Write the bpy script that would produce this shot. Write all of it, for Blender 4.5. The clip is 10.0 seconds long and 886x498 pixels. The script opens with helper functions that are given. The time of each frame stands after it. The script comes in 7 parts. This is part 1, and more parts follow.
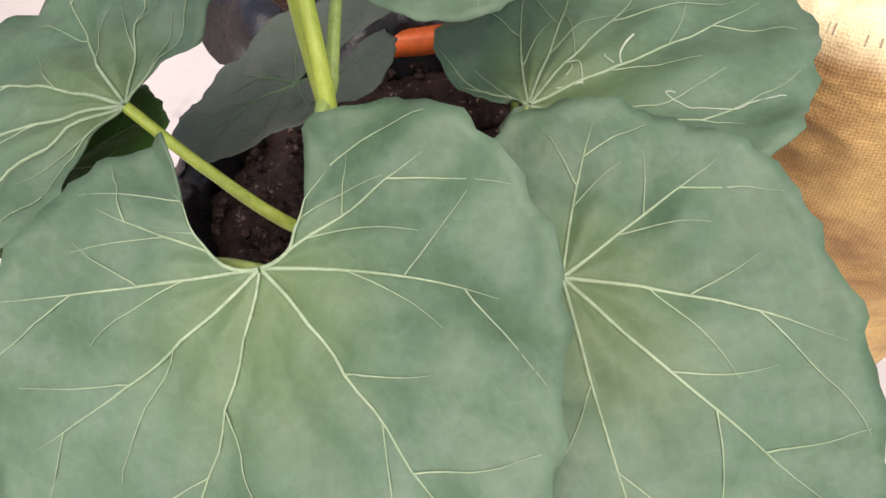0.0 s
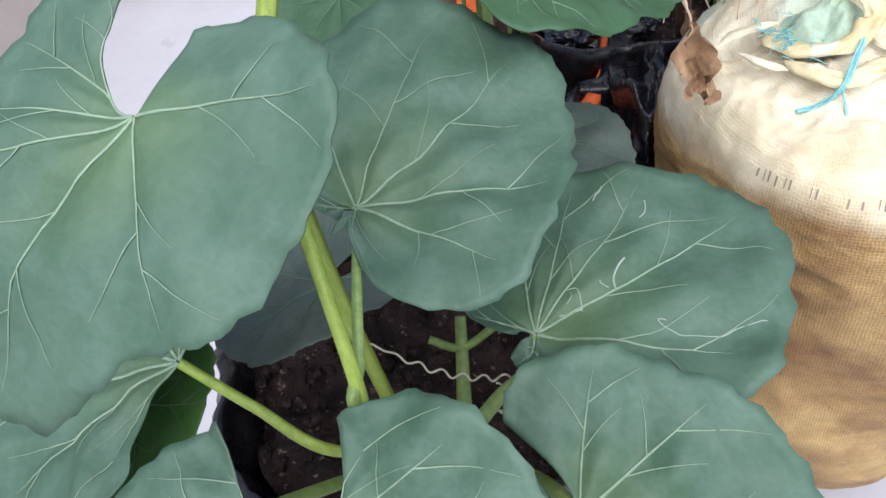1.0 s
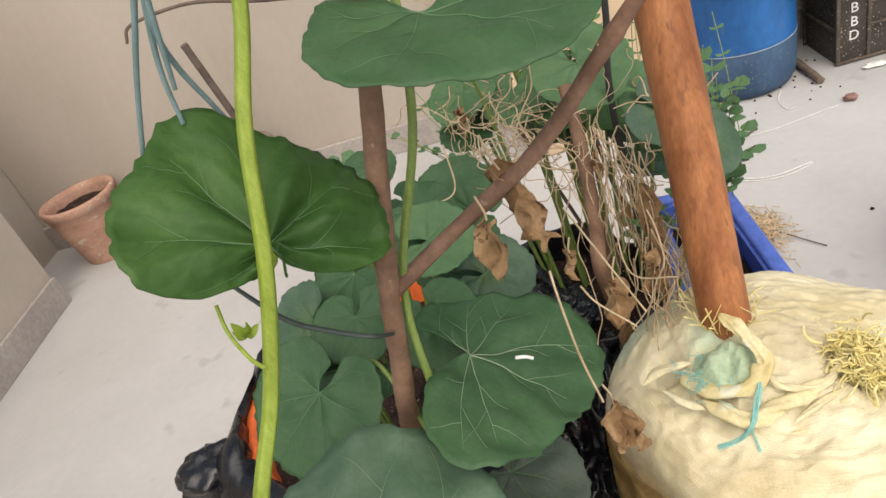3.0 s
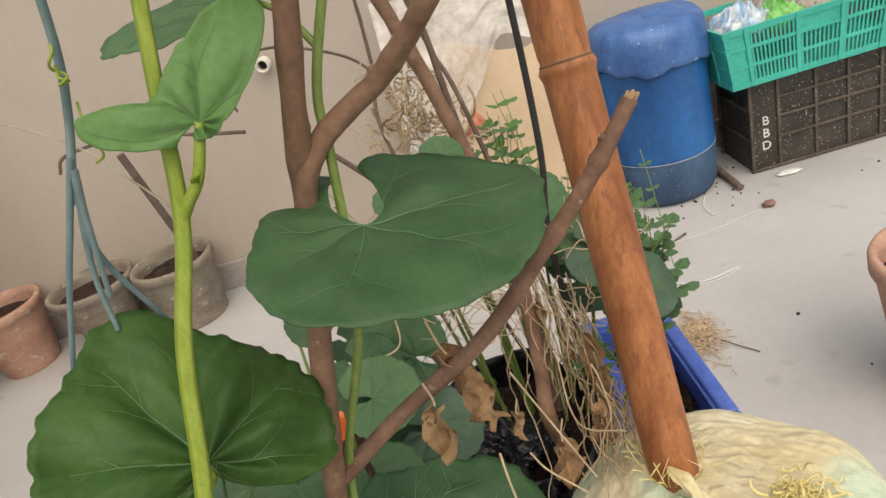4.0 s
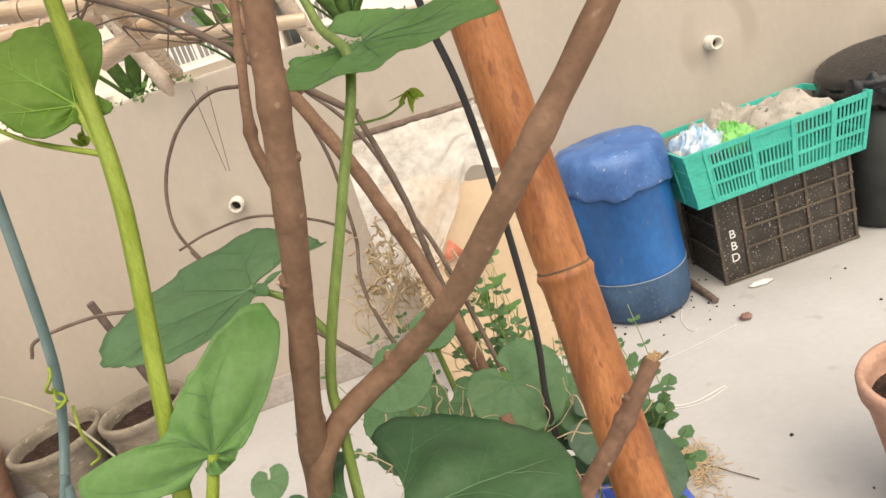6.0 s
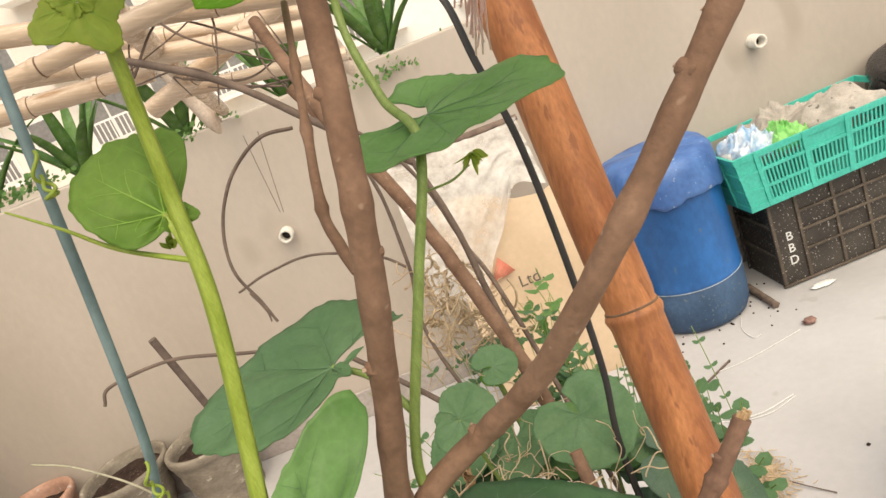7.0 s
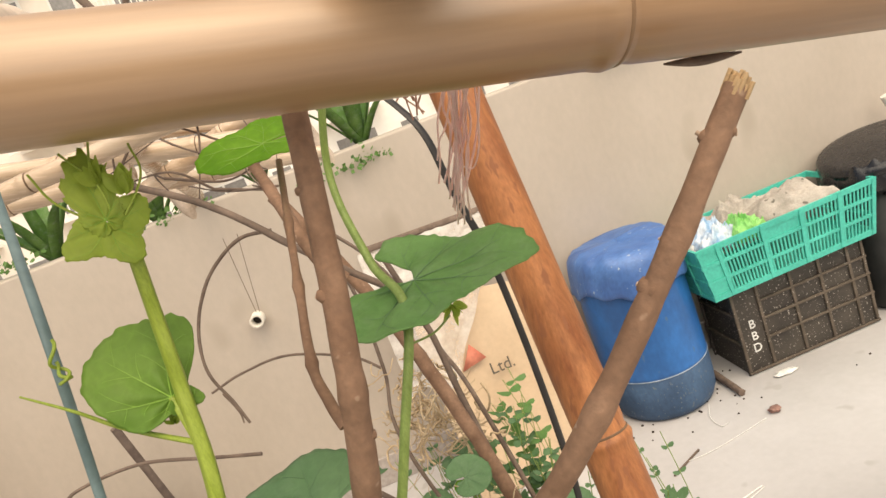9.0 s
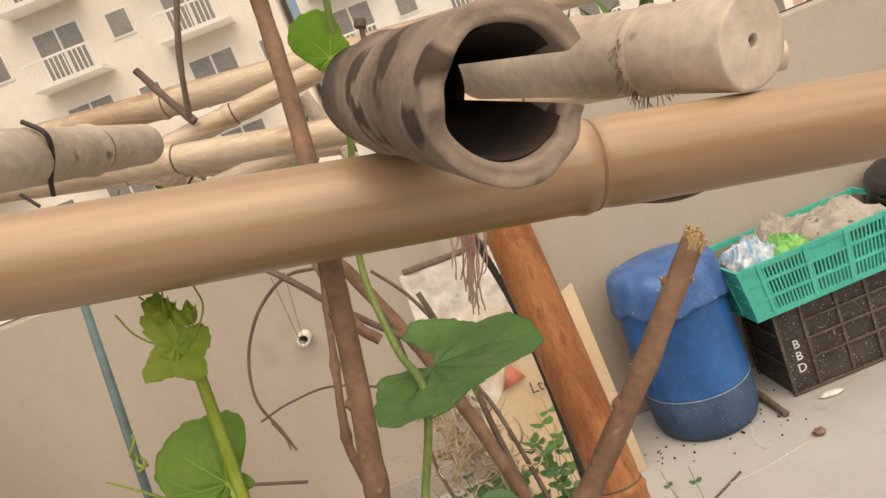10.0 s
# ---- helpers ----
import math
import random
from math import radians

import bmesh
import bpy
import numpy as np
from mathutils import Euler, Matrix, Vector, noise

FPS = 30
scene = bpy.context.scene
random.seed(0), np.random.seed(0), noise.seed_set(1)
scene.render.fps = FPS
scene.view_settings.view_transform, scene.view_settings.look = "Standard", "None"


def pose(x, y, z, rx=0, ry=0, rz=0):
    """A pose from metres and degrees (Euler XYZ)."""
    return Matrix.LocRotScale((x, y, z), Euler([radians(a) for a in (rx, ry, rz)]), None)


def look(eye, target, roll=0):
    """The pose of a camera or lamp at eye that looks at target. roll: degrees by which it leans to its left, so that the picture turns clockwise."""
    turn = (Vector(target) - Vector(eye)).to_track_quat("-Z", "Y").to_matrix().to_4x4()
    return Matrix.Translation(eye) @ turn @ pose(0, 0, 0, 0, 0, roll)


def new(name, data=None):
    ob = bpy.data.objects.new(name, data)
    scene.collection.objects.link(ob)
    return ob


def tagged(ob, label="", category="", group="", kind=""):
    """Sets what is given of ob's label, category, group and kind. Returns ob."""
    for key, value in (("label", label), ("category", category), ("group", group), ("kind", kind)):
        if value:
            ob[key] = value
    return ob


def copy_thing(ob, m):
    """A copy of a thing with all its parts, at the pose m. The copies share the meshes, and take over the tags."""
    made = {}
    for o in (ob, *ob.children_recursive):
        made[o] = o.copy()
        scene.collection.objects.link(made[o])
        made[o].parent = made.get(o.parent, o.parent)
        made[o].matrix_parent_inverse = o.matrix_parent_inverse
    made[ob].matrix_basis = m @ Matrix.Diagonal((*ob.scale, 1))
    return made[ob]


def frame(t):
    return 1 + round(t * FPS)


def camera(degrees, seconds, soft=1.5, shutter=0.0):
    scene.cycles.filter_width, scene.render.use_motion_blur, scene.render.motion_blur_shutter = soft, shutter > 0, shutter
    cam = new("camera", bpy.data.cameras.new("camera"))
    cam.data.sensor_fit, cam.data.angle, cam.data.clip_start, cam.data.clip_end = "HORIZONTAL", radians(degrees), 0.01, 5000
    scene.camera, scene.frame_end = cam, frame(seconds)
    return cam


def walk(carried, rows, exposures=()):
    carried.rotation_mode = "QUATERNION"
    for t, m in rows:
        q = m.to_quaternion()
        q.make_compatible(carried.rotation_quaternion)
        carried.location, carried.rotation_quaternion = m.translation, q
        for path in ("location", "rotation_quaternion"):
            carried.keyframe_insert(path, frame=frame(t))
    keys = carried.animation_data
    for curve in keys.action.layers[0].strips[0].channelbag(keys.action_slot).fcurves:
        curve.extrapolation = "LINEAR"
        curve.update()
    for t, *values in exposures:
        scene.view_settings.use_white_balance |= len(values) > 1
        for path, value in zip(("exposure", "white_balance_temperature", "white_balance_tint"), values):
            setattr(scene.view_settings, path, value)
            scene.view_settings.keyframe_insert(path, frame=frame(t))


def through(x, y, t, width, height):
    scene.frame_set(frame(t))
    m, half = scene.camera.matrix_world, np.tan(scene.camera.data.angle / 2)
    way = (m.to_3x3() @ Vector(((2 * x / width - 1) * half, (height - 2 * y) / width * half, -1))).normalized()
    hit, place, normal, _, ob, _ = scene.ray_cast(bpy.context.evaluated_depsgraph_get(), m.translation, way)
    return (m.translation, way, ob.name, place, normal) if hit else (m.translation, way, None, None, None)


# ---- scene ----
cam = camera(65.4, 10.0)
PATH = [
    (0, (0.112, 0.208, 0.767), (-0.224, 1.424, -0.784), -12.4),
    (0.5, (0.12, 0.233, 0.801), (-0.267, 1.492, -0.704), -16.1),
    (1, (0.129, 0.252, 0.845), (-0.287, 1.575, -0.596), -19.1),
    (1.5, (0.154, 0.255, 0.878), (-0.279, 1.683, -0.453), -20.5),
    (2, (0.163, 0.26, 0.919), (-0.267, 1.817, -0.26), -20.3),
    (2.2, (0.165, 0.262, 0.934), (-0.273, 1.843, -0.211), -20.1),
    (3.3, (0.19, 0.292, 0.995), (0.007, 1.993, -0.041), -17.4),
    (3.5, (0.192, 0.3, 1.0), (0.059, 2.023, -0.007), -14.8),
    (4, (0.196, 0.313, 1.031), (0.131, 2.096, 0.127), -17.2),
    (4.5, (0.187, 0.316, 1.053), (0.171, 2.146, 0.248), -14.2),
    (5, (0.193, 0.325, 1.077), (0.185, 2.168, 0.302), -14.9),
    (5.5, (0.199, 0.348, 1.095), (0.294, 2.21, 0.371), -18.0),
    (6.8, (0.2, 0.367, 1.121), (0.234, 2.27, 0.507), -20.9),
    (7, (0.196, 0.37, 1.131), (0.193, 2.278, 0.532), -22.5),
    (7.5, (0.209, 0.362, 1.154), (0.262, 2.281, 0.592), -23.4),
    (8, (0.213, 0.362, 1.166), (0.41, 2.291, 0.677), -19.9),
    (8.5, (0.204, 0.362, 1.17), (0.432, 2.305, 0.756), -19.4),
    (9, (0.205, 0.357, 1.178), (0.362, 2.301, 0.736), -20.8),
    (9.5, (0.215, 0.333, 1.194), (0.3, 2.288, 0.78), -19.4),
    (10, (0.234, 0.317, 1.226), (0.276, 2.28, 0.845), -21.8),
]
EXPOSURES = [
    (0.0, 1.14, 7000, 18),
    (0.5, 1.18, 6500, 16),
    (1.0, 0.98, 5600, 13),
    (1.5, 0.8, 6300, 6),
    (2.0, 0.7, 6600, 6),
    (3.5, 0.45, 7200, 7),
    (4.0, 0.33, 7300, 7),
    (4.5, 0.6, 7500, 7),
    (5.0, 0.76, 7600, 7),
    (7.5, 0.74, 7700, 7),
    (9.0, 0.76, 8000, 8),
    (9.5, 0.74, 7700, 8),
    (10.0, 0.27, 8300, 9),
]
walk(cam, [(t, look(eye, target, roll)) for t, eye, target, roll in PATH], EXPOSURES)

# world and light: bright overcast day on a roof terrace
world = bpy.data.worlds.new("overcast_sky")
scene.world = world
world.use_nodes = True
_sky = world.node_tree.nodes.new("ShaderNodeTexSky")
_sky.sky_type, _sky.sun_disc = "NISHITA", False
_sky.sun_elevation, _sky.sun_rotation = radians(60), radians(167)
_sky.air_density, _sky.dust_density = 1.0, 4.0
_bg = world.node_tree.nodes["Background"]
world.node_tree.links.new(_sky.outputs[0], _bg.inputs[0])
_bg.inputs[1].default_value = 0.1
sun_data = bpy.data.lights.new("sun", "SUN")
sun_data.energy, sun_data.angle, sun_data.color = 1.95, radians(100), (1.0, 0.955, 0.89)
sun = new("sun", sun_data)
sun.matrix_world = look((0.8, -3.4, 6), (0, 0, 0))


# ---- materials ----
def shader(name):
    m = bpy.data.materials.new(name)
    m.use_nodes = True
    return m, m.node_tree.nodes, m.node_tree.links, m.node_tree.nodes["Principled BSDF"]


def noise_node(nt, links, coord, scale, detail=4.0, rough=0.55):
    n = nt.new("ShaderNodeTexNoise")
    n.inputs["Scale"].default_value, n.inputs["Detail"].default_value, n.inputs["Roughness"].default_value = scale, detail, rough
    links.new(coord, n.inputs["Vector"])
    return n


def ramp(nt, links, source, stops):
    r = nt.new("ShaderNodeValToRGB")
    while len(r.color_ramp.elements) < len(stops):
        r.color_ramp.elements.new(0.5)
    for e, (p, c) in zip(r.color_ramp.elements, stops):
        e.position, e.color = p, (*c, 1)
    links.new(source, r.inputs[0])
    return r


def mix(nt, links, a, b, fac, blend="MIX"):
    m = nt.new("ShaderNodeMix")
    m.data_type, m.blend_type = "RGBA", blend
    for socket, value in ((m.inputs[0], fac), (m.inputs[6], a), (m.inputs[7], b)):
        if isinstance(value, (int, float)):
            socket.default_value = value
        elif isinstance(value, tuple):
            socket.default_value = (*value, 1)
        else:
            links.new(value, socket)
    return m.outputs[2]


def surface(name, dark, light, rough=0.6, coarse=8.0, fine=90.0, bump=0.15, spots=None, stretch=(1, 1, 1), metal=0.0, depth=0.002, through=0.0, gloss=0.5, spot_scale=60.0, spot_at=0.68, grain=0.55, turn=None):
    """A procedural surface: two scales of colour, optional specks, relief, and light passing through thin things."""
    m, nt, links, bsdf = shader(name)
    tc = nt.new("ShaderNodeTexCoord")
    mp = nt.new("ShaderNodeMapping")
    mp.inputs["Scale"].default_value = stretch
    if turn:
        mp.vector_type = "TEXTURE"
        mp.inputs["Scale"].default_value = [1 / q for q in stretch]
        mp.inputs["Rotation"].default_value = [radians(q) for q in turn]
    links.new(tc.outputs["Object"], mp.inputs["Vector"])
    a = noise_node(nt, links, mp.outputs[0], coarse, 5)
    b = noise_node(nt, links, mp.outputs[0], fine, 3)
    base = ramp(nt, links, a.outputs["Fac"], [(0.3, dark), (0.7, light)]).outputs[0]
    tone = ramp(nt, links, b.outputs["Fac"], [(0.3, (0.72, 0.72, 0.72)), (0.7, (1.18, 1.18, 1.18))]).outputs[0]
    col = mix(nt, links, base, tone, grain, "MULTIPLY")
    if spots:
        s = noise_node(nt, links, mp.outputs[0], spot_scale, 2)
        mask = ramp(nt, links, s.outputs["Fac"], [(spot_at, (0, 0, 0)), (spot_at + 0.05, (1, 1, 1))])
        col = mix(nt, links, col, spots, mask.outputs[0])
    links.new(col, bsdf.inputs["Base Color"])
    rr = ramp(nt, links, b.outputs["Fac"], [(0.2, (rough * 0.85,) * 3), (0.8, (min(1, rough * 1.15),) * 3)])
    links.new(rr.outputs[0], bsdf.inputs["Roughness"])
    bsdf.inputs["Metallic"].default_value = metal
    bsdf.inputs["Specular IOR Level"].default_value = gloss
    bp = nt.new("ShaderNodeBump")
    bp.inputs["Strength"].default_value, bp.inputs["Distance"].default_value = bump, depth
    hgt = mix(nt, links, a.outputs["Fac"], b.outputs["Fac"], 0.6)
    links.new(hgt, bp.inputs["Height"])
    links.new(bp.outputs[0], bsdf.inputs["Normal"])
    if through:
        tr = nt.new("ShaderNodeBsdfTranslucent")
        links.new(col, tr.inputs["Color"])
        ms = nt.new("ShaderNodeMixShader")
        ms.inputs[0].default_value = through
        links.new(bsdf.outputs[0], ms.inputs[1])
        links.new(tr.outputs[0], ms.inputs[2])
        links.new(ms.outputs[0], nt["Material Output"].inputs[0])
    return m


def sacking(name, cell=820.0):
    """Woven plastic sacking: crossing tapes in relief, brown stains below, faded mint patches on the cream top."""
    m, nt, links, bsdf = shader(name)
    tc = nt.new("ShaderNodeTexCoord")
    a = noise_node(nt, links, tc.outputs["Object"], 9, 6)
    b = noise_node(nt, links, tc.outputs["Object"], 60, 4)
    fine = noise_node(nt, links, tc.outputs["Object"], 200, 4)
    waves = []
    for axis in ("X", "Y"):
        w = nt.new("ShaderNodeTexWave")
        w.bands_direction = axis
        w.inputs["Scale"].default_value, w.inputs["Distortion"].default_value = cell / 6.28, 4.5
        w.inputs["Detail Scale"].default_value = 3.0
        links.new(tc.outputs["UV"], w.inputs["Vector"])
        waves.append(w.outputs["Fac"])
    weave = mix(nt, links, waves[0], waves[1], 0.5)
    gold = ramp(nt, links, a.outputs["Fac"], [(0.3, (0.29, 0.165, 0.055)), (0.62, (0.52, 0.36, 0.14))]).outputs[0]
    cream = ramp(nt, links, a.outputs["Fac"], [(0.3, (0.66, 0.56, 0.33)), (0.65, (0.8, 0.74, 0.55))]).outputs[0]
    mp = nt.new("ShaderNodeMapping")
    mp.inputs["Scale"].default_value = (4, 4, 6)
    links.new(tc.outputs["Object"], mp.inputs["Vector"])
    e = noise_node(nt, links, mp.outputs[0], 3.0, 6, 0.65)
    rust = ramp(nt, links, e.outputs["Fac"], [(0.44, (0, 0, 0)), (0.66, (0.75, 0.75, 0.75))]).outputs[0]
    gold = mix(nt, links, gold, (0.17, 0.078, 0.028), rust)
    worn = ramp(nt, links, e.outputs["Fac"], [(0.5, (0, 0, 0)), (0.68, (0.32, 0.32, 0.32))]).outputs[0]
    cream = mix(nt, links, cream, (0.42, 0.29, 0.12), worn)
    sep = nt.new("ShaderNodeSeparateXYZ")
    links.new(tc.outputs["Object"], sep.inputs[0])
    add = nt.new("ShaderNodeMath")
    add.operation = "MULTIPLY_ADD"
    links.new(a.outputs["Fac"], add.inputs[0])
    add.inputs[1].default_value = 0.05
    links.new(sep.outputs[2], add.inputs[2])
    clean = ramp(nt, links, add.outputs[0], [(0.502, (0, 0, 0)), (0.522, (1, 1, 1))]).outputs[0]
    col = mix(nt, links, gold, cream, clean)
    for spot, r in MINT:
        d = nt.new("ShaderNodeVectorMath")
        d.operation = "DISTANCE"
        links.new(tc.outputs["Object"], d.inputs[0])
        d.inputs[1].default_value = spot
        k = nt.new("ShaderNodeMath")
        k.operation = "MULTIPLY_ADD"
        links.new(b.outputs["Fac"], k.inputs[0])
        k.inputs[1].default_value = r * 0.9
        links.new(d.outputs["Value"], k.inputs[2])
        patch = ramp(nt, links, k.outputs[0], [(r * 0.8, (0.75, 0.75, 0.75)), (r * 1.6, (0, 0, 0))]).outputs[0]
        col = mix(nt, links, col, (0.56, 0.7, 0.56), patch)
    tone = ramp(nt, links, b.outputs["Fac"], [(0.3, (0.78, 0.73, 0.65)), (0.65, (1.08, 1.08, 1.08))]).outputs[0]
    col = mix(nt, links, col, tone, 0.6, "MULTIPLY")
    threads = ramp(nt, links, weave, [(0.15, (0.55, 0.47, 0.37)), (0.75, (1.12, 1.12, 1.12))]).outputs[0]
    depth = mix(nt, links, (0.7, 0.7, 0.7), (0.05, 0.05, 0.05), clean)
    col = mix(nt, links, col, threads, depth, "MULTIPLY")
    links.new(col, bsdf.inputs["Base Color"])
    bsdf.inputs["Roughness"].default_value = 0.62
    hgt = mix(nt, links, weave, fine.outputs["Fac"], 0.35)
    bp = nt.new("ShaderNodeBump")
    bp.inputs["Strength"].default_value, bp.inputs["Distance"].default_value = 0.6, 0.0009
    links.new(hgt, bp.inputs["Height"])
    links.new(bp.outputs[0], bsdf.inputs["Normal"])
    return m


def foliage(name, dark, light, through=0.22, rough=0.5, heart=None, dust=(0.3, 0.36, 0.32)):
    """Leaf blade: yellower towards the stalk, net-veined cells in relief, dusty bloom in patches."""
    m, nt, links, bsdf = shader(name)
    tc = nt.new("ShaderNodeTexCoord")
    a = noise_node(nt, links, tc.outputs["Object"], 20, 5)
    b = noise_node(nt, links, tc.outputs["Object"], 240, 4)
    d = noise_node(nt, links, tc.outputs["Object"], 55, 6, 0.65)
    cells = nt.new("ShaderNodeTexVoronoi")
    cells.feature = "DISTANCE_TO_EDGE"
    cells.inputs["Scale"].default_value = 130
    links.new(tc.outputs["Object"], cells.inputs["Vector"])
    col = ramp(nt, links, a.outputs["Fac"], [(0.32, dark), (0.68, light)]).outputs[0]
    if heart:
        sep = nt.new("ShaderNodeSeparateXYZ")
        links.new(tc.outputs["UV"], sep.inputs[0])
        near = ramp(nt, links, sep.outputs[0], [(0.0, (0.75, 0.75, 0.75)), (0.55, (0, 0, 0))]).outputs[0]
        col = mix(nt, links, col, heart, near)
    bloom = ramp(nt, links, d.outputs["Fac"], [(0.5, (0, 0, 0)), (0.75, (0.4, 0.4, 0.4))]).outputs[0]
    col = mix(nt, links, col, dust, bloom)
    net = ramp(nt, links, cells.outputs["Distance"], [(0.0, (1.08, 1.08, 1.07)), (0.1, (0.97, 0.97, 0.97))]).outputs[0]
    col = mix(nt, links, col, net, 0.5, "MULTIPLY")
    tone = ramp(nt, links, b.outputs["Fac"], [(0.3, (0.85, 0.85, 0.85)), (0.7, (1.1, 1.1, 1.1))]).outputs[0]
    col = mix(nt, links, col, tone, 0.5, "MULTIPLY")
    links.new(col, bsdf.inputs["Base Color"])
    rr = ramp(nt, links, d.outputs["Fac"], [(0.3, (rough * 0.85,) * 3), (0.7, (min(1, rough * 1.25),) * 3)])
    links.new(rr.outputs[0], bsdf.inputs["Roughness"])
    bsdf.inputs["Specular IOR Level"].default_value = 0.35
    hgt = mix(nt, links, cells.outputs["Distance"], d.outputs["Fac"], 0.6)
    bp = nt.new("ShaderNodeBump")
    bp.inputs["Strength"].default_value, bp.inputs["Distance"].default_value = 0.55, 0.0018
    links.new(hgt, bp.inputs["Height"])
    links.new(bp.outputs[0], bsdf.inputs["Normal"])
    tr = nt.new("ShaderNodeBsdfTranslucent")
    links.new(col, tr.inputs["Color"])
    ms = nt.new("ShaderNodeMixShader")
    ms.inputs[0].default_value = through
    links.new(bsdf.outputs[0], ms.inputs[1])
    links.new(tr.outputs[0], ms.inputs[2])
    links.new(ms.outputs[0], nt["Material Output"].inputs[0])
    return m


LEAF = foliage("mature_leaf", (0.066, 0.127, 0.074), (0.106, 0.177, 0.115), 0.22, 0.48, (0.125, 0.195, 0.07), (0.175, 0.25, 0.2))
# Deeper green than LEAF, darkened further for shade between the inner leaves.
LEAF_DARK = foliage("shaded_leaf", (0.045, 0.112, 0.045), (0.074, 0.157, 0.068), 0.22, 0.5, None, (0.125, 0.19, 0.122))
LEAF_GREEN = foliage("growing_leaf", (0.036, 0.1, 0.02), (0.072, 0.165, 0.035), 0.3, 0.5, None, (0.09, 0.17, 0.07))
LEAF_THIN = foliage("thin_leaf", (0.115, 0.26, 0.07), (0.165, 0.325, 0.105), 0.3, 0.5, None, (0.26, 0.36, 0.22))
# Yellow-green holds the glow of light coming through the blade.
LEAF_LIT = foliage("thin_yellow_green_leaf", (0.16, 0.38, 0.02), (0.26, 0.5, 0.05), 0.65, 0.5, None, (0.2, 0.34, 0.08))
LEAF_PALE = foliage("pale_blue_green_leaf", (0.092, 0.195, 0.082), (0.132, 0.245, 0.112), 0.2, 0.5, None, (0.18, 0.28, 0.18))
LEAF_YOUNG = foliage("young_leaf", (0.26, 0.38, 0.045), (0.42, 0.52, 0.1), 0.45, 0.6, None, (0.36, 0.42, 0.16))
LEAF_SPROUT = foliage("half_grown_leaf", (0.15, 0.29, 0.045), (0.24, 0.4, 0.08), 0.4, 0.55, None, (0.26, 0.36, 0.12))
LEAF_GREY = foliage("dusty_leaf", (0.085, 0.118, 0.088), (0.128, 0.162, 0.128), 0.15, 0.6, None, (0.22, 0.245, 0.22))
VEIN = surface("leaf_vein", (0.17, 0.25, 0.145), (0.25, 0.33, 0.215), 0.55, 40, 300, 0.1)
VEIN_DIM = surface("leaf_vein_green", (0.085, 0.18, 0.08), (0.13, 0.235, 0.12), 0.5, 40, 300, 0.1)
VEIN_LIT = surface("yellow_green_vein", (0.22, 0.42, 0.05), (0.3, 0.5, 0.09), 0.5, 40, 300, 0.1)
TRAIL = surface("leaf_miner_trail", (0.27, 0.34, 0.26), (0.4, 0.46, 0.37), 0.75, 60, 300, 0.1)
STEM = surface("green_stem", (0.24, 0.33, 0.035), (0.36, 0.46, 0.08), 0.45, 60, 400, 0.2, None, (4, 4, 1), 0, 0.001, 0.15)
STEM_DARK = surface("dark_green_stem", (0.17, 0.25, 0.055), (0.26, 0.36, 0.1), 0.45, 60, 400, 0.2, None, (4, 4, 1), 0, 0.001, 0.1)
TENDRIL = surface("pale_tendril", (0.32, 0.3, 0.2), (0.5, 0.46, 0.34), 0.6, 60, 300, 0.1)
BARK = surface("brown_bark", (0.165, 0.092, 0.058), (0.3, 0.18, 0.12), 0.8, 34, 260, 0.7, (0.36, 0.245, 0.175), (1, 1, 1), 0, 0.0016, 0, 0.35, 95, 0.7, 0.6)
BARK_RED = surface("red_brown_bark", (0.15, 0.082, 0.056), (0.28, 0.163, 0.113), 0.8, 40, 260, 0.7, (0.34, 0.23, 0.165), (1, 1, 1), 0, 0.0016, 0, 0.35, 95, 0.68, 0.7)
SCAR = surface("pale_bark_scar", (0.34, 0.23, 0.165), (0.5, 0.37, 0.285), 0.85, 90, 300, 0.5)
TWIG = surface("grey_brown_twig", (0.1, 0.07, 0.055), (0.2, 0.145, 0.115), 0.85, 40, 250, 0.5)
CUT_WOOD = surface("cut_wood", (0.42, 0.27, 0.14), (0.58, 0.42, 0.25), 0.8, 60, 300, 0.4)
BAMBOO_RED = surface("weathered_orange_bamboo", (0.25, 0.082, 0.032), (0.54, 0.225, 0.092), 0.5, 12, 110, 0.4, (0.29, 0.11, 0.05), (4, 4, 0.7), 0, 0.0015, 0, 0.4, 40, 0.6, 0.75)
BAMBOO = surface("pale_dry_bamboo", (0.4, 0.26, 0.155), (0.73, 0.595, 0.465), 0.26, 3.5, 50, 0.1, (0.38, 0.235, 0.13), (0.3, 6, 6), 0, 0.001, 0, 0.65, 5, 0.66, 0.4, (0, 12.4, 3))
# Streaked bamboo, its brown deepened to carry the shade under the crossbar.
BAMBOO_BAR = surface("brown_varnished_bamboo", (0.28, 0.155, 0.075), (0.63, 0.46, 0.315), 0.33, 3.5, 50, 0.06, (0.28, 0.15, 0.072), (0.3, 6, 6), 0, 0.001, 0, 0.85, 5, 0.64, 0.3, (0, 12.4, 3))
NODE_BROWN = surface("brown_node_edge", (0.2, 0.115, 0.06), (0.34, 0.22, 0.13), 0.6, 30, 200, 0.3)
BAMBOO_END = surface("grey_bamboo_end", (0.42, 0.33, 0.26), (0.7, 0.59, 0.5), 0.8, 14, 140, 0.3, (0.2, 0.14, 0.1), (1, 1, 1), 0, 0.0015, 0, 0.3, 30, 0.66)
BAMBOO_OLD = surface("dark_weathered_bamboo", (0.13, 0.09, 0.07), (0.38, 0.3, 0.245), 0.85, 22, 200, 0.6, (0.075, 0.052, 0.04), (1, 1, 1), 0, 0.002, 0, 0.3, 38, 0.6)
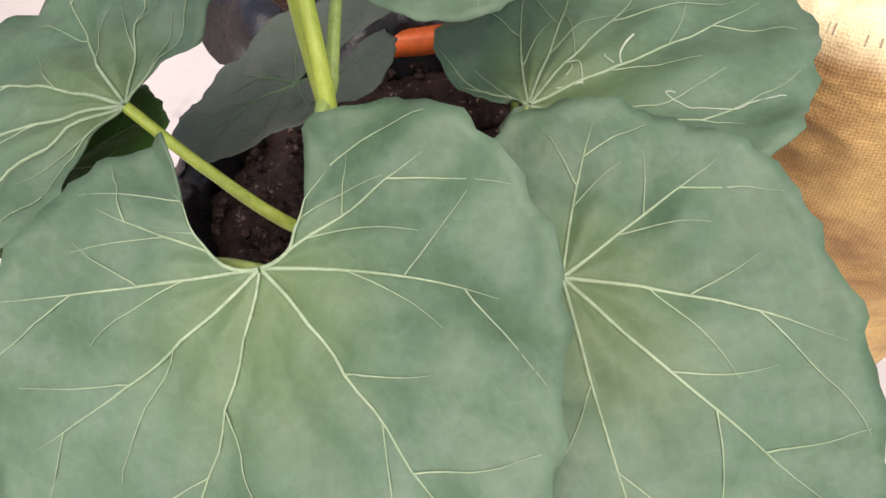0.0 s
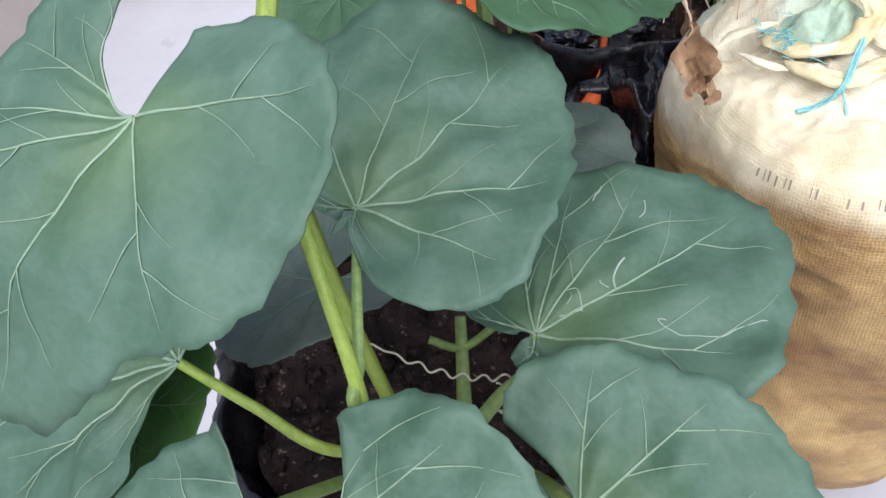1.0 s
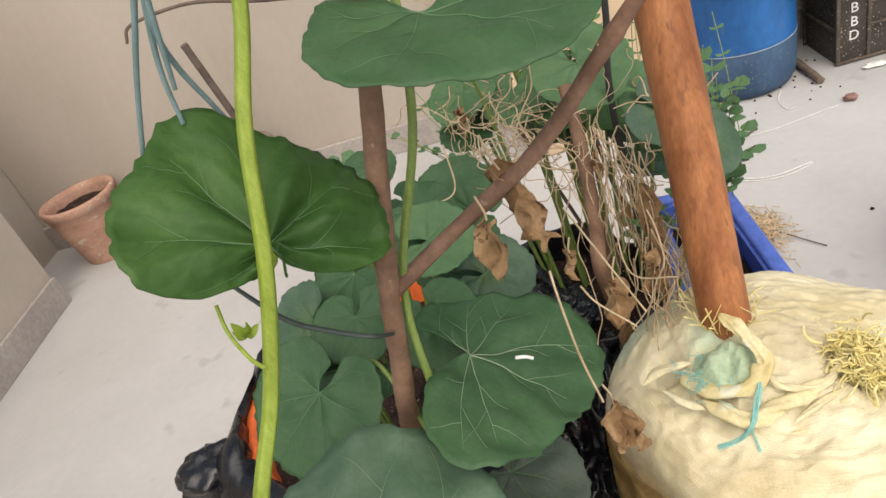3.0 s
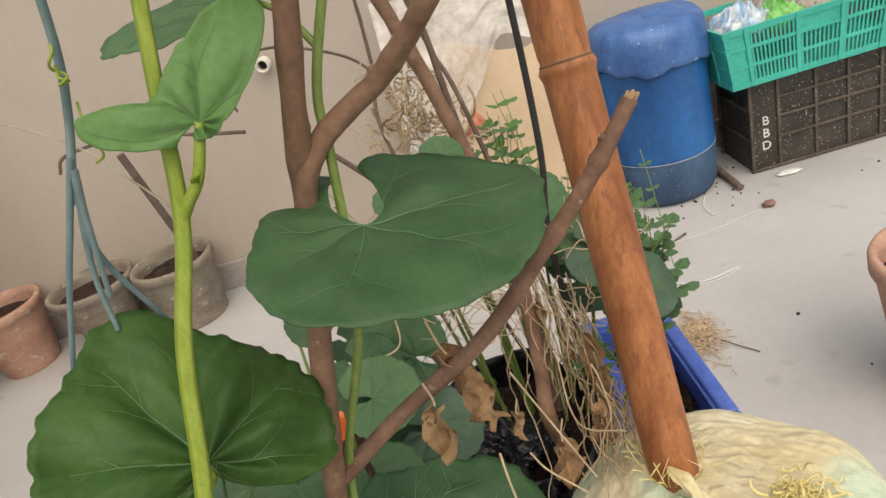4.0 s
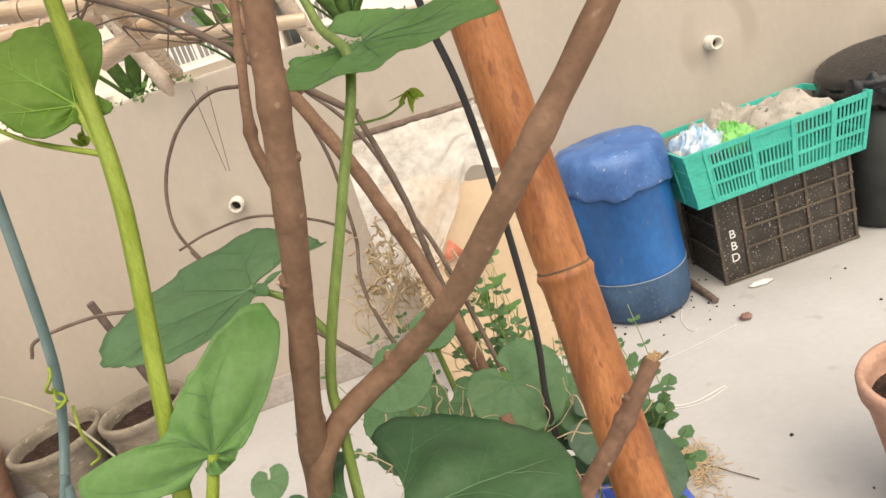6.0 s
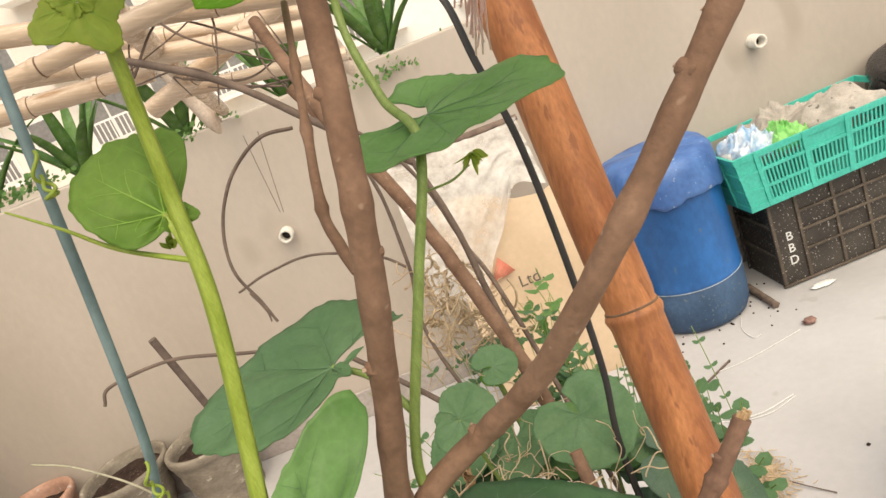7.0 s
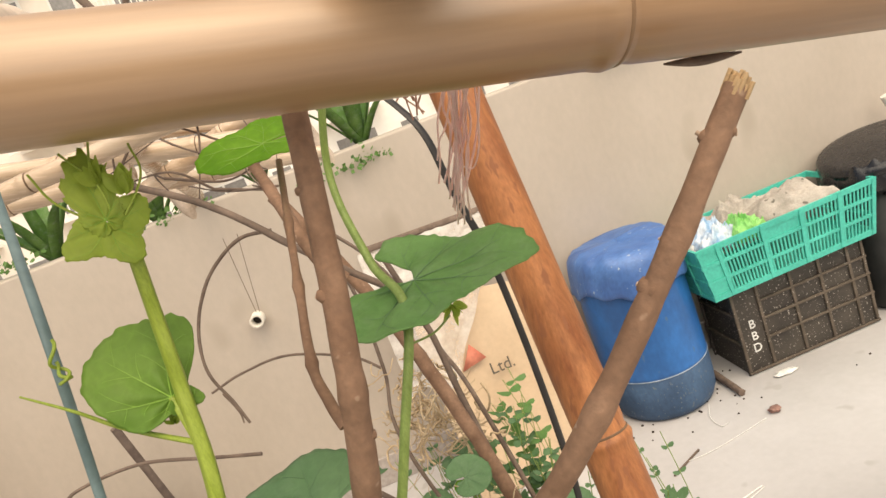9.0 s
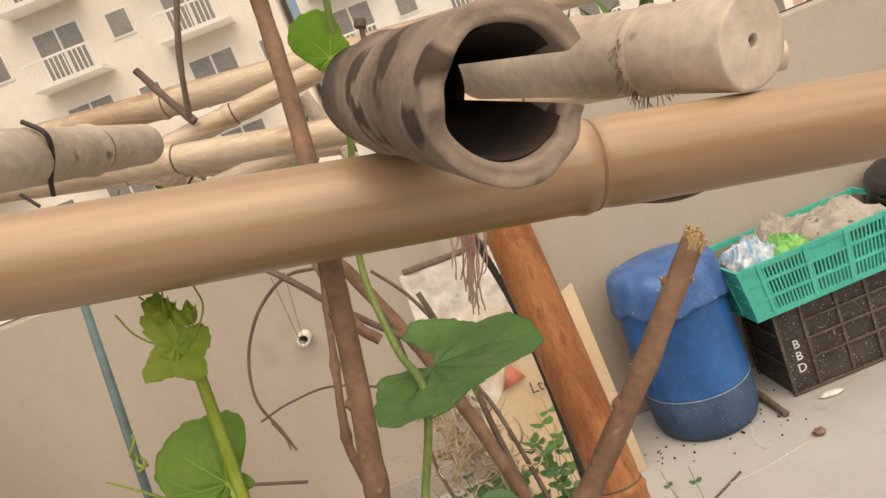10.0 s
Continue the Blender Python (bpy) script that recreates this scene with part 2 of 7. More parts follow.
NODE_SCAR = surface("bamboo_node_scar", (0.08, 0.045, 0.025), (0.22, 0.135, 0.08), 0.8, 60, 300, 0.4)
# Near-black brown: the shade within a cut bamboo is put into this colour.
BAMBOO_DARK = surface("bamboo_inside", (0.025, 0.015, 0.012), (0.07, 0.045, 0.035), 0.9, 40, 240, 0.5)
SOIL = surface("dark_soil", (0.016, 0.01, 0.008), (0.06, 0.037, 0.03), 0.95, 35, 170, 1.0, (0.17, 0.115, 0.09), (1, 1, 1), 0, 0.01, 0, 0.2, 150, 0.64)
BLACK_PLASTIC = surface("black_polythene", (0.006, 0.006, 0.008), (0.014, 0.014, 0.017), 0.28, 20, 90, 0.35, None, (1, 1, 1), 0, 0.004, 0, 0.6)
ORANGE = surface("orange_plastic", (0.75, 0.13, 0.03), (0.88, 0.19, 0.05), 0.4, 10, 120, 0.05)
BLUE_TUB = surface("blue_tub_plastic", (0.07, 0.13, 0.5), (0.11, 0.19, 0.62), 0.4, 10, 120, 0.05)
BLUE = surface("blue_barrel_plastic", (0.01, 0.07, 0.22), (0.02, 0.165, 0.5), 0.36, 5, 60, 0.1, (0.06, 0.13, 0.24), (1, 1, 0.6), 0, 0.002, 0, 0.5, 30, 0.68)
BLUE_LID = surface("dusty_blue_lid", (0.035, 0.1, 0.3), (0.075, 0.19, 0.46), 0.42, 7, 70, 0.3, (0.3, 0.38, 0.48), (1, 2.5, 1), 0, 0.004, 0, 0.5, 55, 0.68)
SACK_AT = Vector((0.345, 0.702, 0))
MINT = ((Vector((0.258, 0.784, 0.509)) - SACK_AT, 0.042), (Vector((0.450, 0.666, 0.521)) - SACK_AT, 0.05), (Vector((0.292, 0.715, 0.564)) - SACK_AT, 0.026), (Vector((0.231, 0.775, 0.500)) - SACK_AT, 0.034), (Vector((0.459, 0.699, 0.520)) - SACK_AT, 0.035))
SACK = sacking("golden_woven_sack")
SACK_TOP = surface("cream_sack_cloth", (0.64, 0.55, 0.32), (0.78, 0.72, 0.52), 0.65, 14, 180, 0.5, (0.56, 0.66, 0.54), (1, 1, 1), 0, 0.003, 0.05, 0.4, 7, 0.57)
SACK_ROLL = surface("yellowed_sack_edge", (0.6, 0.48, 0.21), (0.79, 0.71, 0.46), 0.65, 26, 190, 0.5, (0.68, 0.66, 0.5), (1, 1, 1), 0, 0.003, 0.05, 0.4, 30, 0.6)
SACK_GREEN = surface("greenish_sack_cloth", (0.3, 0.4, 0.26), (0.5, 0.6, 0.44), 0.65, 20, 200, 0.5, None, (1, 1, 1), 0, 0.003)
STRAW = surface("yellow_fibre", (0.7, 0.58, 0.2), (0.86, 0.77, 0.42), 0.7, 40, 200, 0.2)
TWINE = surface("turquoise_twine", (0.17, 0.44, 0.42), (0.32, 0.6, 0.56), 0.7, 60, 300, 0.3)
PINK = surface("pink_thread", (0.88, 0.62, 0.58), (0.95, 0.8, 0.76), 0.6, 60, 300, 0.2, None, (1, 1, 1), 0, 0.002, 0.35, 0.3, grain=0.1)
RED_FIBRE = surface("red_brown_fibre", (0.42, 0.2, 0.15), (0.62, 0.38, 0.3), 0.7, 60, 300, 0.2)
INK = surface("faded_dark_print", (0.2, 0.17, 0.12), (0.34, 0.28, 0.2), 0.7, 60, 300, 0.1)
PLASTER = surface("beige_plaster", (0.42, 0.365, 0.31), (0.51, 0.45, 0.395), 0.85, 1.8, 50, 0.12, (0.415, 0.36, 0.305), (1, 1, 0.6), 0, 0.002, 0, 0.4, 3.5, 0.66, 0.15)
SKIRT = surface("grey_skirting", (0.34, 0.3, 0.28), (0.42, 0.38, 0.355), 0.75, 5, 80, 0.15)
FLOOR = surface("grey_screed", (0.42, 0.41, 0.41), (0.5, 0.49, 0.495), 0.7, 2.5, 45, 0.06, (0.4, 0.385, 0.38), (1, 1, 1), 0, 0.002, 0, 0.4, 9, 0.66, 0.15)
TERRACOTTA = surface("terracotta", (0.38, 0.215, 0.155), (0.54, 0.33, 0.25), 0.85, 10, 90, 0.35, (0.52, 0.43, 0.37), (1, 1, 1.5), 0, 0.002, 0, 0.3, 25, 0.64)
GREY_POT = surface("mossy_grey_cement", (0.17, 0.145, 0.115), (0.31, 0.27, 0.22), 0.9, 14, 90, 0.5, (0.4, 0.36, 0.3), (1, 1, 2), 0, 0.003, 0, 0.2, 30, 0.66)
CRATE_BLACK = surface("dirty_black_crate", (0.035, 0.03, 0.027), (0.07, 0.06, 0.05), 0.6, 9, 120, 0.2, (0.4, 0.37, 0.33), (1, 1, 1), 0, 0.002, 0, 0.4, 150, 0.64)
TEAL = surface("turquoise_crate_plastic", (0.035, 0.43, 0.345), (0.06, 0.56, 0.455), 0.38, 9, 120, 0.08)
BLUE_GRIME = surface("grimy_blue_plastic", (0.025, 0.055, 0.11), (0.06, 0.12, 0.22), 0.6, 9, 110, 0.2, (0.11, 0.14, 0.17), (1, 1, 0.7), 0, 0.002, 0, 0.35, 120, 0.64)
SEAM = surface("worn_pale_blue_edge", (0.28, 0.36, 0.45), (0.42, 0.5, 0.57), 0.6, 30, 90, 0.1)
CAP_RED = surface("dirty_red_brown_cap", (0.16, 0.085, 0.07), (0.3, 0.17, 0.14), 0.7, 60, 200, 0.3)
PRINT_INK = surface("black_print", (0.07, 0.06, 0.045), (0.12, 0.1, 0.08), 0.7, 60, 300, 0.1)
CRATE_RIB = surface("dusty_brown_black_plastic", (0.075, 0.06, 0.047), (0.15, 0.12, 0.095), 0.7, 14, 130, 0.2, (0.4, 0.37, 0.33), (1, 1, 1), 0, 0.002, 0, 0.3, 150, 0.66)
BIN = surface("dull_black_bin", (0.018, 0.02, 0.02), (0.04, 0.043, 0.043), 0.55, 9, 90, 0.15)
WHITE = surface("white_paint", (0.7, 0.7, 0.68), (0.82, 0.82, 0.8), 0.7, 9, 120, 0.1)
PVC = surface("white_pipe", (0.66, 0.62, 0.55), (0.78, 0.75, 0.68), 0.5, 20, 120, 0.1)
# Near black, for the shade inside the pipe stubs.
DARK = surface("pipe_hole", (0.02, 0.018, 0.016), (0.04, 0.035, 0.03), 0.9, 20, 120, 0.1)
# The dark blotches stand in for shade down in the cloth's folds.
RAG = surface("grey_cloth", (0.27, 0.245, 0.215), (0.48, 0.44, 0.395), 0.85, 12, 220, 0.4, (0.13, 0.115, 0.1), (1, 1, 1), 0, 0.003, 0, 0.3, 30, 0.66)
BAG_BLUE = surface("blue_white_wrapper", (0.16, 0.36, 0.6), (0.75, 0.78, 0.8), 0.4, 26, 90, 0.2)
BAG_GREEN = surface("green_wrapper", (0.12, 0.45, 0.1), (0.3, 0.62, 0.2), 0.4, 20, 90, 0.2)
CARD = surface("pale_brown_cardboard", (0.52, 0.385, 0.26), (0.62, 0.48, 0.34), 0.8, 5, 60, 0.1, None, (1, 1, 1), 0, 0.002, 0, 0.3, grain=0.2)
RED_PRINT = surface("faded_red_print", (0.5, 0.14, 0.09), (0.62, 0.24, 0.16), 0.7, 20, 90, 0.1)
CLEAR_SHEET = surface("cloudy_white_polythene", (0.62, 0.62, 0.6), (0.82, 0.82, 0.8), 0.35, 14, 60, 0.5, None, (1, 1, 1), 0, 0.01, 0.3)
DRY = surface("dry_brown_leaf", (0.27, 0.15, 0.07), (0.52, 0.34, 0.19), 0.85, 60, 260, 0.7, (0.2, 0.11, 0.06), (1, 1, 1), 0, 0.003, 0.15, 0.3, 120, 0.62)
DRY_VINE = surface("dry_straw_vine", (0.42, 0.3, 0.18), (0.66, 0.52, 0.35), 0.8, 40, 200, 0.2)
BLUE_GREY = surface("grey_blue_rope", (0.1, 0.16, 0.17), (0.17, 0.25, 0.26), 0.5, 30, 160, 0.2)
TIE_DARK = surface("dark_green_plastic_tie", (0.02, 0.03, 0.028), (0.045, 0.062, 0.056), 0.5, 30, 160, 0.2)
STRAP = surface("black_strap", (0.012, 0.011, 0.011), (0.03, 0.027, 0.026), 0.5, 30, 160, 0.2)
RUST = surface("rusty_rod", (0.09, 0.065, 0.055), (0.16, 0.12, 0.1), 0.8, 30, 160, 0.3)
# Cream raised paler so that distance haze is in the colour.
FACADE = surface("cream_facade", (0.8, 0.72, 0.64), (0.85, 0.79, 0.72), 0.9, 0.25, 3, 0.05, grain=0.15)
FACADE_PINK = surface("pink_facade", (0.64, 0.45, 0.4), (0.7, 0.52, 0.46), 0.9, 0.25, 3, 0.05, grain=0.15)
FACADE_WHITE = surface("white_balcony_paint", (0.8, 0.78, 0.74), (0.86, 0.84, 0.81), 0.8, 0.25, 3, 0.05, grain=0.15)
# Glass lifted to mid grey: its colour includes the haze before it.
WINDOW = surface("dark_window_glass", (0.2, 0.19, 0.19), (0.3, 0.29, 0.28), 0.15, 0.8, 9, 0.02)
STRAP_LEAF = foliage("strap_leaf", (0.07, 0.17, 0.035), (0.14, 0.27, 0.07), 0.25)


def hazy(name):
    """Cloudy thin polythene: white streaks, clear between them."""
    m, nt, links, bsdf = shader(name)
    tc = nt.new("ShaderNodeTexCoord")
    a = noise_node(nt, links, tc.outputs["Object"], 9, 6, 0.65)
    cloud = ramp(nt, links, a.outputs["Fac"], [(0.35, (0.2, 0.2, 0.2)), (0.75, (0.8, 0.8, 0.8))])
    bsdf.inputs["Base Color"].default_value = (0.78, 0.76, 0.73, 1)
    bsdf.inputs["Roughness"].default_value = 0.3
    bp = nt.new("ShaderNodeBump")
    bp.inputs["Strength"].default_value, bp.inputs["Distance"].default_value = 0.5, 0.01
    links.new(a.outputs["Fac"], bp.inputs["Height"])
    links.new(bp.outputs[0], bsdf.inputs["Normal"])
    clear = nt.new("ShaderNodeBsdfTransparent")
    ms = nt.new("ShaderNodeMixShader")
    links.new(cloud.outputs[0], ms.inputs[0])
    links.new(clear.outputs[0], ms.inputs[1])
    links.new(bsdf.outputs[0], ms.inputs[2])
    links.new(ms.outputs[0], nt["Material Output"].inputs[0])
    return m


HAZY_SHEET = hazy("hazy_polythene")


# ---- mesh helpers ----
TOP = {}


def thing(name, at=(0, 0, 0), turn=0.0, label="", category="", group="", kind=""):
    ob = new(name)
    ob.matrix_basis = pose(*at, 0, 0, turn)
    TOP[ob.name] = ob.matrix_basis.copy()
    return tagged(ob, label, category, group, kind)


def part(name, bm, material, parent=None, label="", smooth=True, placed=True):
    """Links a bmesh as one mesh object. placed: its points are given in the world, not from the thing's base."""
    top = parent
    while top is not None and top.parent is not None:
        top = top.parent
    if placed and top is not None and top.name in TOP:
        bm.transform(TOP[top.name].inverted())
    bmesh.ops.recalc_face_normals(bm, faces=bm.faces)
    me = bpy.data.meshes.new(name)
    bm.to_mesh(me)
    bm.free()
    for p in me.polygons:
        p.use_smooth = smooth
    me.materials.append(material)
    ob = new(name, me)
    ob.parent = parent
    return tagged(ob, label)


def glide(points, n=8):
    """Catmull-Rom curve through points."""
    p = [Vector(q) for q in points]
    p = [2 * p[0] - p[1]] + p + [2 * p[-1] - p[-2]]
    out = []
    for a, b, c, d in zip(p, p[1:], p[2:], p[3:]):
        for k in range(n):
            t = k / n
            out.append(0.5 * ((2 * b) + (c - a) * t + (2 * a - 5 * b + 4 * c - d) * t * t + (3 * b - a - 3 * c + d) * t ** 3))
    return out + [p[-2]]


def sweep(bm, pts, radius, seg=10, flat=1.0, ribs=0.0, ribn=5, cap=True, wobble=0.0):
    """A tube along points; radius is a number or a function of 0..1."""
    pts = [Vector(p) for p in pts]
    rad = radius if callable(radius) else (lambda t: radius)
    side, rings = None, []
    for i, p in enumerate(pts):
        d = (pts[min(i + 1, len(pts) - 1)] - pts[max(i - 1, 0)]).normalized()
        if side is None:
            side = d.orthogonal().normalized()
        side = (side - d * side.dot(d)).normalized()
        up = d.cross(side)
        r = rad(i / (len(pts) - 1))
        ring = []
        for k in range(seg):
            a = 2 * math.pi * k / seg
            q = r * (1 + ribs * math.cos(ribn * a))
            if wobble:
                q *= 1 + wobble * noise.noise(p * 60 + Vector((k, 0, 0)))
            ring.append(bm.verts.new(p + side * math.cos(a) * q + up * math.sin(a) * q * flat))
        rings.append(ring)
    for a, b in zip(rings, rings[1:]):
        for k in range(seg):
            bm.faces.new((a[k], a[(k + 1) % seg], b[(k + 1) % seg], b[k]))
    if cap:
        bm.faces.new([bm.verts.new(v.co) for v in rings[0]][::-1])
        bm.faces.new([bm.verts.new(v.co) for v in rings[-1]])
    return bm


def tube(pts, radius, n=8, **more):
    return sweep(bmesh.new(), glide(pts, n) if n else pts, radius, **more)


def lathe(profile, seg=40, at=(0, 0, 0), wave=None):
    """A turned shape from (radius, height) pairs."""
    bm = bmesh.new()
    rings = []
    for r, z in profile:
        ring = []
        for k in range(seg):
            a = 2 * math.pi * k / seg
            q, h = (r, z) if wave is None else wave(r, z, a)
            ring.append(bm.verts.new((at[0] + q * math.cos(a), at[1] + q * math.sin(a), at[2] + h)))
        rings.append(ring)
    for a, b in zip(rings, rings[1:]):
        for k in range(seg):
            bm.faces.new((a[k], a[(k + 1) % seg], b[(k + 1) % seg], b[k]))
    return bm


def block(bm, lo, hi, bevel=0.0):
    """A box between two corners, with rounded edges if wanted."""
    c = [(a + b) / 2 for a, b in zip(lo, hi)]
    d = [abs(b - a) for a, b in zip(lo, hi)]
    g = bmesh.ops.create_cube(bm, size=1, matrix=Matrix.Translation(c) @ Matrix.Diagonal((*d, 1)))
    if bevel:
        edges = list({e for v in g["verts"] for e in v.link_edges})
        bmesh.ops.bevel(bm, geom=edges, offset=bevel, segments=2, affect="EDGES", profile=0.5)
    return bm


def box(lo, hi, bevel=0.0):
    return block(bmesh.new(), lo, hi, bevel)


# ---- leaves ----
def leaf_frame(c, n, u):
    c, n, u = Vector(c), Vector(n).normalized(), Vector(u)
    u = (u - n * u.dot(n)).normalized()
    return c, n, u, n.cross(u)


def leaf_radius(radii, a):
    """Rim radius (m) at angle a in degrees from the tip: twelve radii at 30 degree steps from -165."""
    x = (a + 165) / 30
    i = math.floor(x)
    t = x - i
    p = [radii[max(0, min(11, i + k))] for k in (-1, 0, 1, 2)]
    v = 0.5 * (2 * p[1] + (p[2] - p[0]) * t + (2 * p[0] - 5 * p[1] + 4 * p[2] - p[3]) * t * t + (3 * p[1] - p[0] - 3 * p[2] + p[3]) * t ** 3)
    return max(0.002, v) / 1000


VEIN_ANGLES = (-158, -104, -54, -8, 38, 92, 156)


def leaf_edge(notch, rho, side):
    """Half opening of the leaf's sinus in degrees, wide at the stalk and closing towards the rim."""
    inner, mouth = (notch[0], notch[2]) if side < 0 else (notch[1], notch[3])
    return mouth + (inner - mouth) * (1 - min(1, rho)) ** 1.6


def leaf_angle(notch, rho, a):
    """Angle on the blade for a nominal angle of -180 to 180."""
    return a * (180 - leaf_edge(notch, rho, a)) / 180


def leaf_height(rho, r, a, size, droop, cup, seed, crisp, rays=VEIN_ANGLES):
    """Height of the blade above its plane."""
    x = r * math.cos(math.radians(a))
    near = min(abs((a - v + 180) % 360 - 180) for v in rays)
    puff = 1 - math.exp(-(near / 12.0) ** 2)
    z = cup * r * r / size - droop * max(0, x) ** 2 / size
    z += crisp * size * 0.026 * puff * math.sin(math.pi * min(1, rho * 1.05))
    z += size * 0.022 * rho ** 3 * math.sin(math.radians(a * 4 + seed * 70)) + size * 0.012 * rho ** 2 * math.sin(math.radians(a * 9 + seed * 31))
    q = Vector((r * math.cos(math.radians(a)), r * math.sin(math.radians(a)), seed * 0.31))
    z += size * 0.05 * noise.noise(q * 45) + crisp * size * 0.009 * rho * noise.noise(q * 190)
    return z


def leaf(parent, name, c, n, u, radii, material=LEAF, vein=VEIN, droop=0.15, cup=0.1, seed=1, notch=8.0, veins=True, label="", crisp=1.0, vein_size=1.0, scallop=0.012, curl=0.25, rays=VEIN_ANGLES):
    c, n, u, v = leaf_frame(c, n, u)
    if not isinstance(notch, tuple):
        notch = (notch / 2 + 30, notch / 2 + 30, notch * 0.32, notch * 0.32)
    size = max(radii) / 1000

    def rim(a):
        """Rim radius with the lobes rounded beside the sinus."""
        x = min(1, (180 - leaf_edge(notch, 1, a) - abs(a)) / 30)
        return leaf_radius(radii, a) * (1 - curl * (1 - x) ** 2.2)

    true_rays = [leaf_angle(notch, 1, q) for q in rays]

    def at(rho, a0, up=0.0, straight=False):
        a1 = leaf_angle(notch, 1, a0)
        if straight:
            a0 = max(-180, min(180, a1 * 180 / (180 - leaf_edge(notch, rho, a0))))
            a1 = leaf_angle(notch, 1, a0)
        a = leaf_angle(notch, rho, a0)
        r = rim(a1) * rho * (1 + scallop * rho ** 8 * (math.sin(math.radians(a1 * 23 + seed * 50)) + 0.8 * math.sin(math.radians(a1 * 41 + seed * 11)) + 0.8 * math.sin(math.radians(a1 * 9 + seed * 23))))
        z = leaf_height(rho, r, a, size, droop, cup, seed, crisp, true_rays) + up
        return c + u * r * math.cos(math.radians(a)) + v * r * math.sin(math.radians(a)) + n * z

    bm = bmesh.new()
    uv = bm.loops.layers.uv.new("UVMap")
    nr, na = 18, 128
    rings = [[bm.verts.new(at(max(0.004, i / nr), -180 + 360 * k / na)) for k in range(na + 1)] for i in range(nr + 1)]
    for i, (a, b) in enumerate(zip(rings, rings[1:])):
        for k in range(na):
            f = bm.faces.new((a[k], b[k], b[k + 1], a[k + 1]))
            for loop, (dk, di) in zip(f.loops, ((0, 0), (0, 1), (1, 1), (1, 0))):
                loop[uv].uv = ((i + di) / nr, (k + dk) / na)
    bm.faces.new([rings[0][k] for k in range(0, na + 1, 8)])
    ob = part(name, bm, material, parent, label)
    sol = ob.modifiers.new("thickness", "SOLIDIFY")
    sol.thickness, sol.offset = 0.0006, -1
    if veins:
        vb = bmesh.new()
        rng = random.Random(seed * 7)
        for a0 in rays:
            outer = abs(a0) > 150
            bend = 0 if outer else rng.uniform(-9, 9)
            end = rng.uniform(0.66, 0.78) if outer else rng.uniform(0.8, 0.93)
            main = [at(0.01 + end * k / 16, a0 + bend * (k / 16) ** 1.5, 0.0003, True) for k in range(17)]
            sweep(vb, main, lambda t: size * 0.0076 * vein_size * (1 - t) ** 0.8 + 0.00006, 6, flat=0.7)
            first = rng.choice((-1, 1))
            for step, f in enumerate((0.34, 0.5, 0.68)):
                s = first if step % 2 else -first
                if outer:
                    s = -1 if a0 > 0 else 1
                if outer and step % 2:
                    continue
                f += rng.uniform(-0.05, 0.05)
                far = min(0.95, f + rng.uniform(0.24, 0.34))
                swing = s * (19 + rng.uniform(-4, 6)) * (1.2 - 0.5 * f)
                b0 = a0 + bend * (f / end) ** 1.5
                side = [at(f + (far - f) * k / 9, b0 + swing * (k / 9) ** 0.8, 0.0004, True) for k in range(10)]
                sweep(vb, side, lambda t: size * 0.003 * vein_size * (1 - 0.8 * t) + 0.00004, 5, flat=0.7)
        part("vein", vb, vein, ob)
    return ob


# ---- setting ----
WALL_Y, WALL_TOP = 2.52, 1.09
floor_ob = part("floor", box((-9, -7, -0.2), (9, WALL_Y + 0.2, 0)), FLOOR, None, smooth=False)
tagged(floor_ob, "pale grey cement terrace floor with dust and scratches", "floor", kind="structure")
wall = part("wall_north", box((-1.62, WALL_Y, 0), (9, WALL_Y + 0.16, WALL_TOP), 0.006), PLASTER, None, smooth=False)
tagged(wall, "beige plastered parapet wall", "wall", kind="structure")
wall_w = part("wall_west", box((-1.62, -7, 0), (-1.37, 2.10, WALL_TOP), 0.006), PLASTER, None, smooth=False)
tagged(wall_w, "beige plastered side wall ending in a corner", "wall", kind="structure")
wall_n = part("wall_niche", box((-1.78, 2.10, 0), (-1.62, WALL_Y + 0.16, WALL_TOP)), PLASTER, None, smooth=False)
tagged(wall_n, "beige plastered wall in the recess behind the pots", "wall", kind="structure")
# Out of view: added to close the south side and block low sky.
wall_s = part("wall_south", box((-1.9, -5.2, 0), (9, -5.0, 1.8)), PLASTER, None, smooth=False)
tagged(wall_s, "unseen beige plastered wall added to close the terrace behind the camera", "wall", kind="structure")
base = part("baseboard", box((-1.62, WALL_Y - 0.014, 0), (9, WALL_Y, 0.1), 0.003), SKIRT, None, smooth=False)
tagged(base, "grey cement skirting along the parapet", "skirting", kind="structure")
base_w = part("baseboard_west", box((-1.37, -7, 0), (-1.356, 2.10, 0.1), 0.003), SKIRT, None, smooth=False)
tagged(base_w, "grey tiled skirting along the side wall", "skirting", kind="structure")

